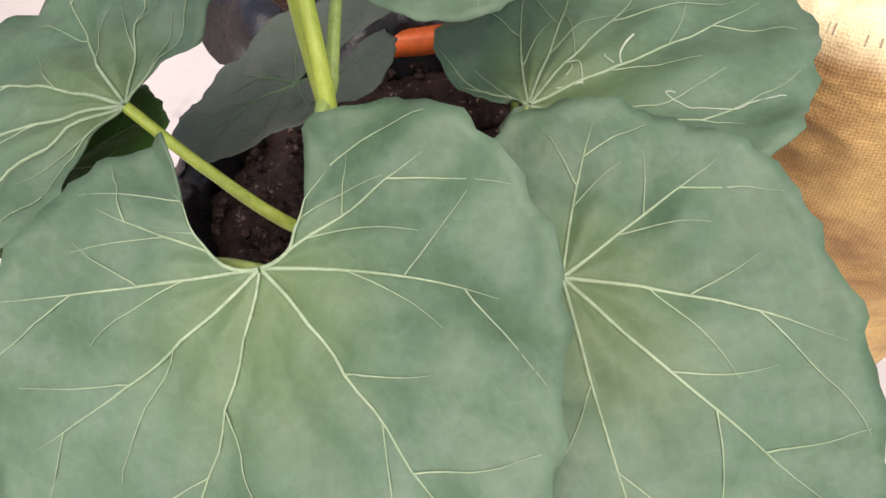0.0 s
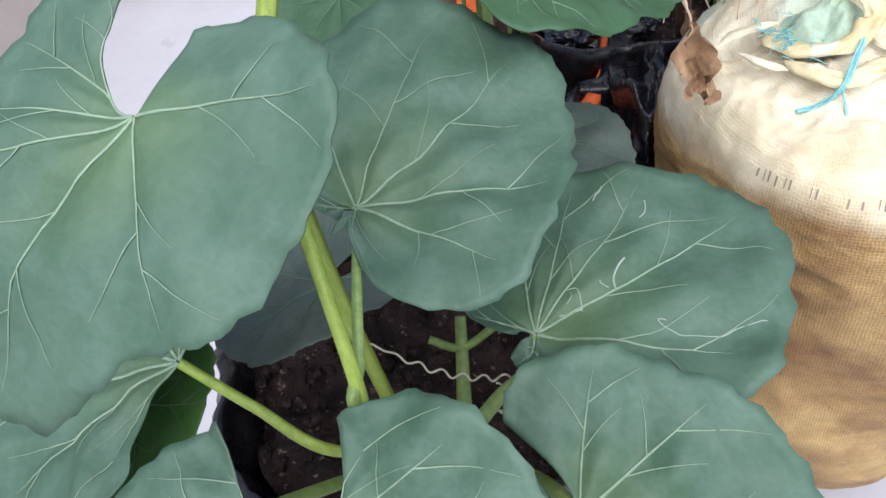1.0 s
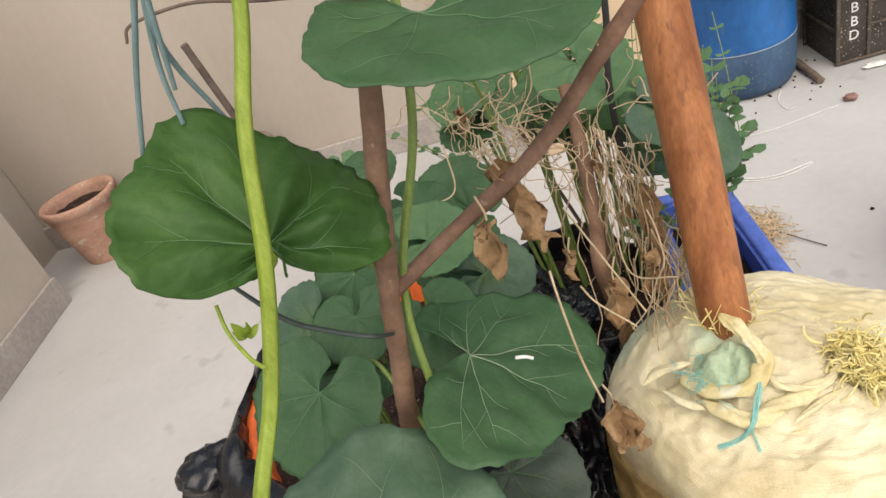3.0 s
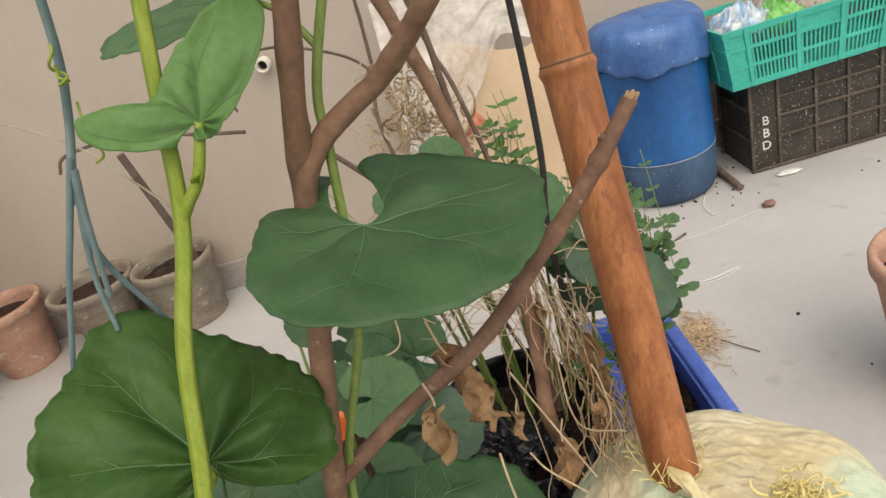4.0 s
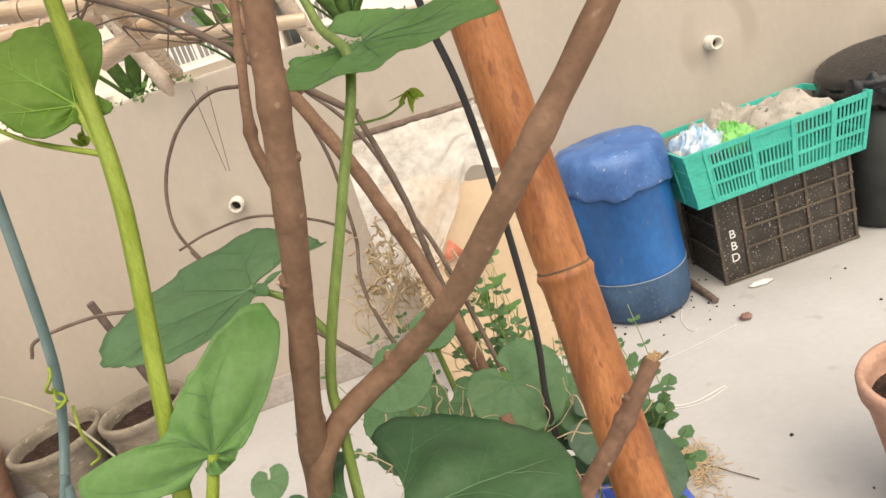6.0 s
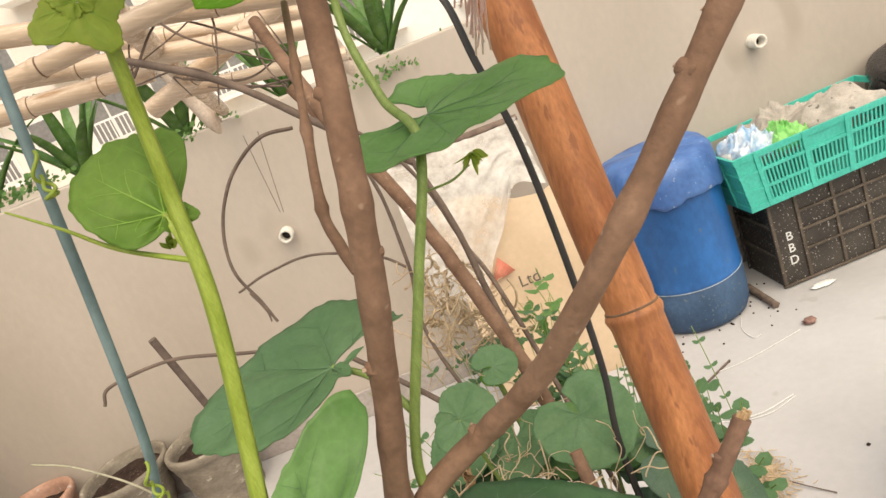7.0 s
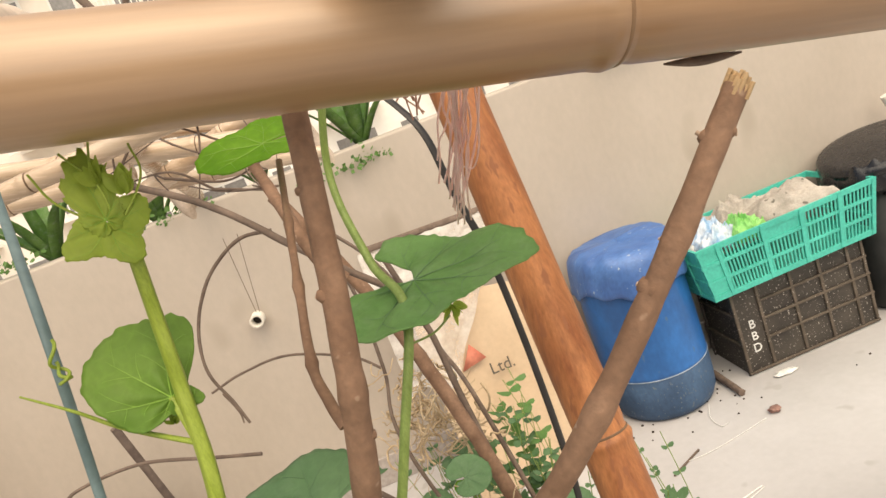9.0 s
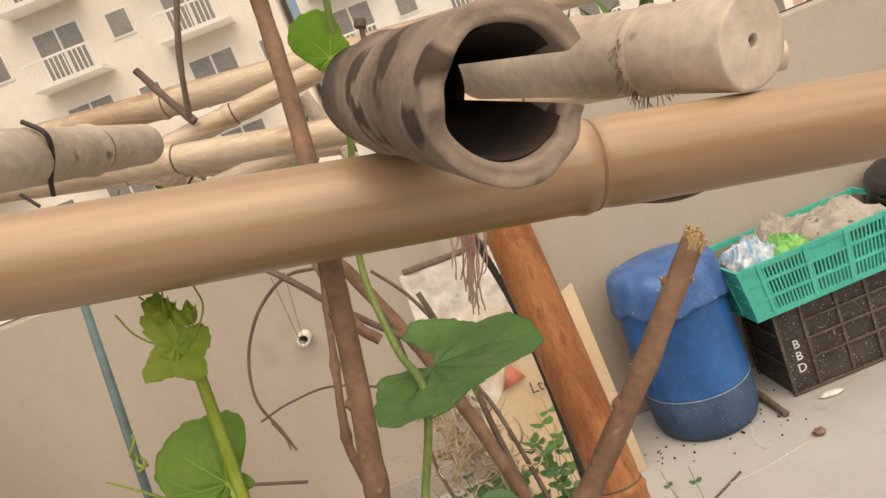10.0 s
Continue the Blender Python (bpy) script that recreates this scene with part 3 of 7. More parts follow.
# ---- far pots ----
def flower_pot(at, top, foot, height, material, label, ribs=0.0, soil=True, feet=0):
    t = thing("flower_pot", at, 0, label, "plant pot", "pots on the terrace")
    w = 0.012
    prof = [(foot, 0), (foot * 1.02, 0.004)]
    for k in range(1, 9):
        f = k / 9
        prof.append((foot + (top * 0.94 - foot) * f + ribs * math.sin(f * 30), height * 0.84 * f + 0.004))
    prof += [(top * 0.95, height * 0.86), (top, height * 0.88), (top * 1.01, height * 0.97), (top * 0.985, height), (top - w, height), (top - w * 1.3, height * 0.9), (top * 0.86, height * 0.78)]
    bm = lathe(prof, 40, wave=lambda r, z, a: (r * (1 + 0.012 * math.sin(a * 3 + z * 20)), z))
    part("body", bm, material, t, placed=False)
    if soil:
        bm = lathe([(top * 0.9, height * 0.8), (top * 0.5, height * 0.83), (0.001, height * 0.82)], 30, wave=lambda r, z, a: (r, z + 0.01 * noise.noise(Vector((r * 30 * math.cos(a), r * 30 * math.sin(a), 1)))))
        part("soil", bm, SOIL, t, placed=False)
    for k in range(feet):
        a = 2 * math.pi * k / feet + 0.4
        part("foot", box((foot * 0.85 * math.cos(a) - 0.02, foot * 0.85 * math.sin(a) - 0.02, -0.022), (foot * 0.85 * math.cos(a) + 0.02, foot * 0.85 * math.sin(a) + 0.02, 0.01), 0.005), material, t, placed=False)
    return t


flower_pot((-1.33, 2.385, 0), 0.132, 0.088, 0.235, TERRACOTTA, "round terracotta flower pot with pale worn rim", 0.003)
flower_pot((-1.015, 2.385, 0.022), 0.14, 0.085, 0.205, GREY_POT, "grey ribbed cement pot standing on small feet", 0.004, True, 3)
flower_pot((-0.735, 2.385, 0), 0.135, 0.10, 0.225, GREY_POT, "stained grey cement pot with a rod stuck in it", 0.003)
flower_pot((0.985, 1.25, 0), 0.132, 0.08, 0.285, TERRACOTTA, "terracotta flower pot with dry soil standing on the open floor")
rod = thing("metal_rod", (-0.74, 2.39, 0.18), 0, "dark rusty rod leaning in a grey cement pot", "rod")
part("rod", tube([(-0.645, 2.36, 0.2), (-0.69, 2.307, 0.607)], 0.012, 4), RUST, rod)

# ---- barrel ----
barrel = thing("barrel", (0.872, 2.335, 0), 0, "blue plastic barrel, scuffed and dusty, standing by the parapet", "barrel")
R0 = 0.165
part("base", lathe([(0.001, 0.003), (R0 * 0.86, 0.003), (R0 * 0.93, 0.008), (R0 * 0.985, 0.03), (R0, 0.07), (R0 * 1.006, 0.143), (R0 * 0.99, 0.146)], 56), BLUE_GRIME, barrel, "grimy grey-blue lower part of the barrel", placed=False)
part("body", lathe([(R0 * 0.99, 0.146), (R0 * 1.012, 0.15), (R0 * 1.005, 0.158), (R0, 0.32), (R0 * 0.985, 0.45), (R0 * 0.95, 0.5), (R0 * 0.8, 0.52), (0.001, 0.52)], 56), BLUE, barrel, placed=False)
lid = lathe([(0.001, 0.553), (R0 * 0.4, 0.555), (R0 * 0.78, 0.552), (R0 * 0.92, 0.542), (R0 * 1.0, 0.525), (R0 * 1.03, 0.5), (R0 * 1.05, 0.47), (R0 * 1.07, 0.445), (R0 * 1.08, 0.43), (R0 * 1.07, 0.428), (R0 * 1.04, 0.45)], 120,
            wave=lambda r, z, a: (r * (1 + 0.02 * math.sin(a * 7 + 1) * max(0, 0.54 - z) * 8 + 0.012 * noise.noise(Vector((4 * math.cos(a), 4 * math.sin(a), z * 20)))), z + 0.006 * math.sin(a * 2 + 1) + (0.008 * math.sin(a * 5 + 2) + 0.006 * math.sin(a * 11) + 0.008 * noise.noise(Vector((6 * math.cos(a), 6 * math.sin(a), 2))) if z < 0.47 else 0) + 0.007 * noise.noise(Vector((r * 24 * math.cos(a), r * 24 * math.sin(a), 4)))))
part("lid", lid, BLUE_LID, barrel, "dusty blue cover with a wavy edge", placed=False)
part("seam", lathe([(R0 * 1.006, 0.1455), (R0 * 1.018, 0.147), (R0 * 1.006, 0.1485)], 56), SEAM, barrel, placed=False)

# ---- crates ----
def lettering(text, size, m, parent, material, depth=0.001):
    cu = bpy.data.curves.new("letters", "FONT")
    cu.body, cu.size, cu.extrude, cu.align_x = text, size, depth, "CENTER"
    tmp = bpy.data.objects.new("letters", cu)
    scene.collection.objects.link(tmp)
    dg = bpy.context.evaluated_depsgraph_get()
    me = bpy.data.meshes.new_from_object(tmp.evaluated_get(dg))
    bpy.data.objects.remove(tmp)
    me.transform(m)
    me.materials.clear()
    me.materials.append(material)
    ob = new("lettering", me)
    ob.parent = parent
    return ob


crate = thing("storage_crate", (1.12, 2.237, 0), 0, "dirty black plastic crate with white letters and paint specks", "crate")
CX, CY, CZ = 0.465, 0.225, 0.30
for lo, hi in (((0, 0.008, 0), (CX, 0.014, CZ)), ((0, CY - 0.014, 0), (CX, CY - 0.008, CZ)), ((0.008, 0.014, 0), (0.014, CY - 0.014, CZ)), ((CX - 0.014, 0.014, 0), (CX - 0.008, CY - 0.014, CZ)), ((0.014, 0.014, 0), (CX - 0.014, CY - 0.014, 0.008))):
    part("panel", box(lo, hi), CRATE_BLACK, crate, smooth=False, placed=False)
for z in (0.004, 0.1, 0.165, 0.225, 0.286):
    part("rib", box((0.09 if 0.05 < z < 0.27 else 0, 0.0, z), (CX, 0.007, z + 0.008 + (0.005 if z > 0.27 else 0)), 0.0015), CRATE_RIB, crate, placed=False)
for x in (0.0, 0.085, 0.2, 0.3, 0.4, 0.452):
    part("rib", box((x, 0.001, 0.014), (x + 0.01, 0.0075, 0.284), 0.0015), CRATE_RIB, crate, placed=False)
for z in (0.1, 0.2, 0.286):
    part("rib", box((0.0, 0.009, z), (0.007, CY - 0.01, z + 0.01), 0.0015), CRATE_RIB, crate, placed=False)
for k, letter in enumerate("BBD"):
    lettering(letter, 0.04, pose(0.05, 0.0065, 0.15 - 0.04 * k, 90, 0, 0), crate, WHITE)

tray = thing("plastic_crate", (1.055, 2.19, 0.302), 1.5, "turquoise slotted plastic crate heaped with rags and wrappers", "crate")
GX, GY, GZ = 0.55, 0.27, 0.17


def flare(x, y, z):
    """Walls lean outward with height."""
    k = 1 + 0.1 * z / GZ
    return Vector((GX / 2 + (x - GX / 2) * k, GY / 2 + (y - GY / 2) * k, z))


def tray_bar(lo, hi, name="slat"):
    bm = box(lo, hi)
    for vert in bm.verts:
        vert.co = flare(*vert.co)
    part(name, bm, TEAL, tray, smooth=False, placed=False)


tray_bar((0, 0, 0), (GX, GY, 0.006), "base")
for z, hgt in ((0.0, 0.018), (0.058, 0.01), (0.112, 0.01), (0.158, 0.017)):
    tray_bar((-0.002, -0.002, z), (GX + 0.002, 0.006, z + hgt), "rail")
    tray_bar((-0.002, GY - 0.006, z), (GX + 0.002, GY + 0.002, z + hgt), "rail")
    tray_bar((-0.002, 0.006, z), (0.006, GY - 0.006, z + hgt), "rail")
    tray_bar((GX - 0.006, 0.006, z), (GX + 0.002, GY - 0.006, z + hgt), "rail")
for x in (0.0, 0.055, 0.19, 0.31, 0.43, GX - 0.012):
    tray_bar((x, -0.004, 0.002), (x + 0.012, 0.004, 0.173), "post")
tray_bar((0.012, 0.001, 0.002), (0.055, 0.004, 0.165), "panel")
tray_bar((0.202, 0.0015, 0.12), (0.31, 0.004, 0.158), "panel")
for x0, x1 in ((0.067, 0.19), (0.202, 0.31), (0.322, 0.43), (0.442, 0.538)):
    for z0, z1 in ((0.018, 0.058), (0.068, 0.112), (0.122, 0.158)):
        if (x0, z0) == (0.202, 0.122):
            continue
        n = int((x1 - x0) / 0.011)
        for k in range(n):
            x = x0 + (k + 0.3) * (x1 - x0) / n
            tray_bar((x, 0.0, z0), (x + 0.005, 0.003, z1))
for y in (0.07, 0.14, 0.2):
    tray_bar((-0.004, y, 0.002), (0.004, y + 0.01, 0.173), "post")
tray_bar((0.001, 0.01, 0.002), (0.004, GY - 0.01, 0.17), "panel")


def crumple(name, at, size, material, label, category, seed, fold=0.35, turn=0.0):
    """A crumpled cloth or wrapper lump."""
    t = thing(name, at, turn, label, category)
    bm = bmesh.new()
    bmesh.ops.create_icosphere(bm, subdivisions=6 if size[0] > 0.05 else 4, radius=1)
    for vert in bm.verts:
        d = vert.co.copy()
        k = 1 + fold * (noise.ridged_multi_fractal(d * 1.3 + Vector((seed, 0, 0)), 0.9, 2.1, 4, 1.0, 2.0) - 1) * 0.5 + 0.25 * noise.noise(d * 2.2 + Vector((0, seed, 0))) + fold * 0.12 * (noise.ridged_multi_fractal(d * 4.5 + Vector((0, 0, seed)), 0.9, 2.1, 3, 1.0, 2.0) - 1)
        vert.co = Vector((d.x * size[0], d.y * size[1], d.z * size[2])) * k
        vert.co.z = max(vert.co.z, -size[2] * 0.6)
    part("folds", bm, material, t, placed=False)
    return t


def cloth(name, at, size, material, label, category, seed, turn=0.0, pleats=3.4):
    """A heaped cloth or wrapper: one sheet with soft folds and a ragged hem."""
    t = thing(name, at, turn, label, category)
    bm = bmesh.new()
    rows = []
    n = 70
    for i in range(n + 1):
        row = []
        for j in range(n + 1):
            u, v = 2 * i / n - 1, 2 * j / n - 1
            q = Vector((u * 1.4, v * 1.4, seed))
            w = u * math.cos(seed) + v * math.sin(seed) + 0.7 * noise.noise(q)
            w2 = u * math.sin(seed * 1.7) - v * math.cos(seed * 1.7) + 0.6 * noise.noise(q * 1.6)
            rim = max(0.0, 1 - max(abs(u), abs(v)) ** 3)
            ridge = 1 - abs(math.sin(pleats * w)) ** 0.7
            h = rim * (0.55 + 0.5 * noise.noise(q * 0.9)) + rim ** 0.5 * (0.42 * ridge + 0.2 * (1 - abs(math.sin(pleats * 1.9 * w2)) ** 0.8) + 0.06 * noise.noise(q * 9) + 0.12 * (noise.ridged_multi_fractal(q * 1.7, 0.9, 2.0, 4, 1.0, 2.0) - 1.1))
            hem = 1 + 0.16 * noise.noise(Vector((u * 3, v * 3, seed + 4)))
            row.append(bm.verts.new((u * hem * size[0], v * hem * size[1], h * size[2])))
        rows.append(row)
    for a, c in zip(rows, rows[1:]):
        for k in range(n):
            bm.faces.new((a[k], a[k + 1], c[k + 1], c[k]))
    ob = part("folds", bm, material, t, placed=False)
    ob.modifiers.new("thickness", "SOLIDIFY").thickness = 0.002
    return t


cloth("rag", (1.40, 2.33, 0.455), (0.15, 0.1, 0.055), RAG, "crumpled grey beige cloth heaped in the turquoise crate", "cloth", 2.2, 0, 2.6)
cloth("rag", (1.27, 2.37, 0.455), (0.1, 0.075, 0.065), RAG, "crumpled grey beige cloth heaped in the turquoise crate", "cloth", 5.1, 20, 2.9)
cloth("wrapper", (1.15, 2.3, 0.44), (0.075, 0.08, 0.07), BAG_BLUE, "crumpled blue and white plastic wrapper", "wrapper", 7.7, 0, 4.5)
cloth("wrapper", (1.23, 2.26, 0.44), (0.06, 0.055, 0.06), BAG_GREEN, "crumpled green plastic wrapper", "wrapper", 9.4, 10, 4.5)
crumple("wrapper", (1.08, 2.30, 0.4), (0.03, 0.05, 0.05), CLEAR_SHEET, "crumpled clear plastic bag hanging in a crate", "wrapper", 3.4, 0.6)

bin_ob = thing("rubbish_bin", (1.77, 2.33, 0), 0, "dull black bin covered with black plastic", "bin")
part("body", lathe([(0.001, 0.0), (0.125, 0.0), (0.14, 0.02), (0.16, 0.48), (0.001, 0.48)], 40), BIN, bin_ob, placed=False)
part("lid", lathe([(0.001, 0.532), (0.15, 0.53), (0.172, 0.526), (0.178, 0.515), (0.178, 0.5), (0.17, 0.494), (0.001, 0.49)], 48, wave=lambda r, z, a: (r, z + 0.03 * r / 0.17 * math.cos(a - 0.3))), BLACK_PLASTIC, bin_ob, "flat black lid lying askew", placed=False)
part("cover", lathe([(0.165, 0.5), (0.172, 0.49), (0.18, 0.47), (0.186, 0.445), (0.183, 0.42), (0.176, 0.4), (0.17, 0.42)], 160, wave=lambda r, z, a: (r * (1 + 0.035 * math.sin(a * 9) + 0.03 * noise.noise(Vector((6 * math.cos(a), 6 * math.sin(a), z * 40)))), z + 0.03 * noise.noise(Vector((5 * math.cos(a), 5 * math.sin(a), 3))) + (0.012 * math.sin(a * 17) if z < 0.45 else 0))), BLACK_PLASTIC, bin_ob, "crumpled black bag hanging out under the lid", placed=False)

# ---- wall pipes ----
for x, z in ((-0.242, 0.703), (1.345, 0.70)):
    t = thing("drain_pipe", (x, WALL_Y, z), 0, "short white drain pipe stub in the parapet", "pipe", "pipe stubs in the wall")
    bm = bmesh.new()
    for r0, r1 in ((0.022, 0.015),):
        ring = [[bm.verts.new((r * math.cos(2 * math.pi * k / 20), y, r * math.sin(2 * math.pi * k / 20))) for k in range(20)] for r, y in ((r0, 0.01), (r0, -0.05), (r1, -0.05), (r1, 0.01))]
        for a, b in zip(ring, ring[1:]):
            for k in range(20):
                bm.faces.new((a[k], a[(k + 1) % 20], b[(k + 1) % 20], b[k]))
    part("pipe", bm, PVC, t, placed=False)
    # Flat dark disc across the bore, in place of the shade in it.
    bm = bmesh.new()
    bm.faces.new([bm.verts.new((0.015 * math.cos(2 * math.pi * k / 20), -0.012, 0.015 * math.sin(2 * math.pi * k / 20))) for k in range(20)])
    part("opening", bm, DARK, t, placed=False)

# ---- sack ----
sack = thing("sack", (0.345, 0.702, 0), 0, "golden woven plastic sack with a tied cream cloth top", "sack")
SX, SY = 0.345, 0.702


PITS = ((Vector((0.298, 0.689, 0.551)), 0.021, 0.02), (Vector((0.396, 0.674, 0.542)), 0.022, 0.02), (Vector((0.252, 0.711, 0.521)), 0.016, 0.012), (Vector((0.321, 0.624, 0.517)), 0.02, 0.008))


def sack_ring(a, z, r):
    k = 1 + 0.03 * math.sin(a * 2 + 1 + z * 6) + 0.02 * math.sin(a * 5 + z * 25)
    top = max(0.0, min(1, (z - 0.45) / 0.06))
    k += (1 - top) * 0.0012 * math.sin(z * 110 + 3 * math.sin(a))
    p = Vector((SX + r * k * math.cos(a), SY + r * k * math.sin(a), z))
    crease = noise.ridged_multi_fractal(Vector((a * 2.6, z * 34, 1)), 0.9, 2.0, 3, 1.0, 2.0)
    p += Vector((math.cos(a), math.sin(a), 0)) * (1 - top) * (0.003 * crease - 0.002)
    lump = 0.009 * noise.noise(p * 16) + 0.0022 * noise.ridged_multi_fractal(Vector((p.x * 36, p.y * 60, p.z * 30)), 0.9, 2.0, 3, 1.0, 2.0) + 0.0012 * noise.noise(p * 130)
    p.z += top * lump + top * 0.034 * math.exp(-((p.x - 0.312) ** 2 + (p.y - 0.722) ** 2) / 0.058 ** 2)
    for c, w, h in PITS[:2]:
        q = p.xy - c.xy
        d = q.length
        ray = noise.ridged_multi_fractal(Vector((math.atan2(q.y, q.x) * 2.2, d * 14, w * 90)), 0.9, 2.0, 3, 1.0, 2.0)
        p.z += top * 0.0024 * (ray - 1.1) * math.exp(-(d / 0.075) ** 2) * min(1, d / 0.02)
    for c, w, h in PITS:
        d = (p.xy - c.xy).length
        p.z -= top * h * math.exp(-(d / w) ** 4)
    return p


SACK_PROFILE = [(0.075, 0.0), (0.1, 0.006), (0.122, 0.03), (0.14, 0.08), (0.152, 0.16), (0.157, 0.25), (0.155, 0.34), (0.152, 0.41), (0.151, 0.445), (0.15, 0.465), (0.147, 0.484), (0.141, 0.499), (0.131, 0.511), (0.115, 0.52), (0.092, 0.526), (0.066, 0.53), (0.035, 0.533), (0.002, 0.534)]
pts = glide([(r, 0, z) for r, z in SACK_PROFILE[:10]], 10)[:-1] + glide([(r, 0, z) for r, z in SACK_PROFILE[9:]], 26)
bm = bmesh.new()
uv = bm.loops.layers.uv.new("UVMap")
seg = 260
run = [0.0]
for p, q in zip(pts, pts[1:]):
    run.append(run[-1] + (q - p).length)
rings = [[bm.verts.new(sack_ring(2 * math.pi * k / seg, p.z, max(0.0005, p.x))) for k in range(seg)] for p in pts]
for i, (a, b) in enumerate(zip(rings, rings[1:])):
    for k in range(seg):
        f = bm.faces.new((a[k], a[(k + 1) % seg], b[(k + 1) % seg], b[k]))
        for loop, (dk, di) in zip(f.loops, ((0, 0), (1, 0), (1, 1), (0, 1))):
            loop[uv].uv = (1.0 * (k + dk) / seg, run[i + di])
bm.faces.new(rings[-1])
part("body", bm, SACK, sack, "golden woven sacking, cream and drawn together at the top")

# ---- standing bamboo pole ----
TRELLIS = thing("bamboo_trellis", (0.3125, 0.713, 0.5), 0, "trellis of tied bamboo poles with one pole standing in a sack", "trellis")


def bamboo_pole(name, a, b, r, material, nodes, label, group="", seg=20, lip=0.1, scar=None):
    a, b = Vector(a), Vector(b)
    n = 60
    pts = [a + (b - a) * k / n for k in range(n + 1)]

    def rad(t0):
        q = r * (1 - 0.06 * t0)
        for m in nodes:
            d = (t0 - m) * (b - a).length
            q *= 1 + lip * math.exp(-(d / 0.004) ** 2) - 0.05 * math.exp(-((d - 0.008) / 0.004) ** 2)
        return q

    near = sorted(set([k / n for k in range(n + 1)] + [m + d / (b - a).length for m in nodes for d in (-0.012, -0.008, -0.005, -0.0025, 0, 0.0025, 0.005, 0.008, 0.012)]))
    near = [t0 for t0 in near if 0 <= t0 <= 1]
    bm = bmesh.new()
    pts = [a + (b - a) * t0 for t0 in near]
    radii = [rad(t0) for t0 in near]
    lookup = {i: q for i, q in enumerate(radii)}
    sweep(bm, pts, lambda t0: lookup[round(t0 * (len(pts) - 1))], seg)
    pole = part("pole", bm, material, TRELLIS, label)
    for m in nodes:
        ring = bmesh.new()
        at = a + (b - a) * (m + 0.005 / (b - a).length)
        way = (b - a).normalized()
        wide = rad(m + 0.005 / (b - a).length) + 0.0004
        sweep(ring, [at - way * 0.0011, at - way * 0.0005, at + way * 0.0005, at + way * 0.0011], lambda t0: wide if 0.2 < t0 < 0.8 else wide - 0.0005, seg)
        part("node_ring", ring, scar or NODE_SCAR, pole, "dark scar round a node of the bamboo")
    return pole


POLE_A, POLE_B = Vector((0.3125, 0.713, 0.5)), Vector((0.3005, 0.902, 1.19))
bamboo_pole("bamboo_pole", POLE_A, POLE_B, 0.0208, BAMBOO_RED, [0.565], "orange-brown bamboo pole standing in the sack", "trellis poles")

# ---- trellis ----
def along(a, b, t):
    return tuple(Vector(a) + (Vector(b) - Vector(a)) * t)


BAR_A, BAR_B = (0.063, 0.5865, 1.2346), (0.434, 0.6103, 1.1531)
bamboo_pole("bamboo_pole", along(BAR_A, BAR_B, -0.9), along(BAR_A, BAR_B, 1.8), 0.0202, BAMBOO_BAR, [0.08, 0.3, 0.575, 0.9], "thick brown and straw bamboo crossbar of the trellis", "trellis poles", 40, 0.06, NODE_BROWN)
bamboo_pole("bamboo_pole", (-0.45, 1.085, 1.375), (0.55, 0.85, 1.165), 0.0135, BAMBOO, [0.2, 0.5, 0.8], "pale bamboo crossbar of the trellis", "trellis poles")
bamboo_pole("bamboo_pole", (-0.75, 1.33, 1.445), (0.62, 1.085, 1.272), 0.018, BAMBOO, [0.25, 0.55, 0.85], "pale bamboo crossbar of the trellis", "trellis poles")
bamboo_pole("bamboo_pole", (-0.008, 1.068, 1.288), (0.2, 1.06, 1.305), 0.012, BAMBOO, [0.5], "split bamboo piece lying across the trellis", "trellis poles")
bamboo_pole("bamboo_pole", (-0.3, 1.12, 1.22), (0.35, 1.08, 1.25), 0.011, BAMBOO, [0.3, 0.7], "thin pale bamboo of the trellis", "trellis poles")
bamboo_pole("bamboo_pole", (0.05, 0.64, 1.281), (0.066, 0.86, 1.281), 0.016, BAMBOO_END, [0.6], "grey weathered bamboo with a rope round it", "trellis poles")

# ---- grow bag, tubs ----
bag = thing("grow_bag", (0.0, 0.56, 0), 0, "black polythene grow bag filled with dark soil", "grow bag")


def bag_wave(r, z, a):
    d = Vector((math.cos(a) * r, math.sin(a) * r, z))
    k = 1 + 0.1 * noise.noise(d * 14) + 0.05 * noise.noise(d * 40) + 0.035 * (noise.ridged_multi_fractal(d * 22, 0.9, 2.0, 3, 1.0, 2.0) - 1)
    return r * k, z + (0.03 * noise.noise(d * 12 + Vector((5, 0, 0))) if z > 0.3 else 0)


part("skin", lathe([(p.x, p.z) for p in glide([(q[0], 0, q[1]) for q in ((0.001, 0.002), (0.13, 0.003), (0.16, 0.02), (0.17, 0.1), (0.172, 0.2), (0.17, 0.3), (0.172, 0.36), (0.178, 0.41), (0.17, 0.425), (0.162, 0.4), (0.16, 0.36))], 7)], 150, wave=bag_wave), BLACK_PLASTIC, bag, placed=False)


def soil_disc(at, r, parent, rough=0.016):
    bm = lathe([(r * k / 24, 0) for k in range(24, 0, -1)] + [(0.0005, 0)], 72, at, wave=lambda q, z, a: (q, z + rough * noise.fractal(Vector((q * 26 * math.cos(a), q * 26 * math.sin(a), at[2])), 1.0, 2.0, 4)))
    return part("soil", bm, SOIL, parent)


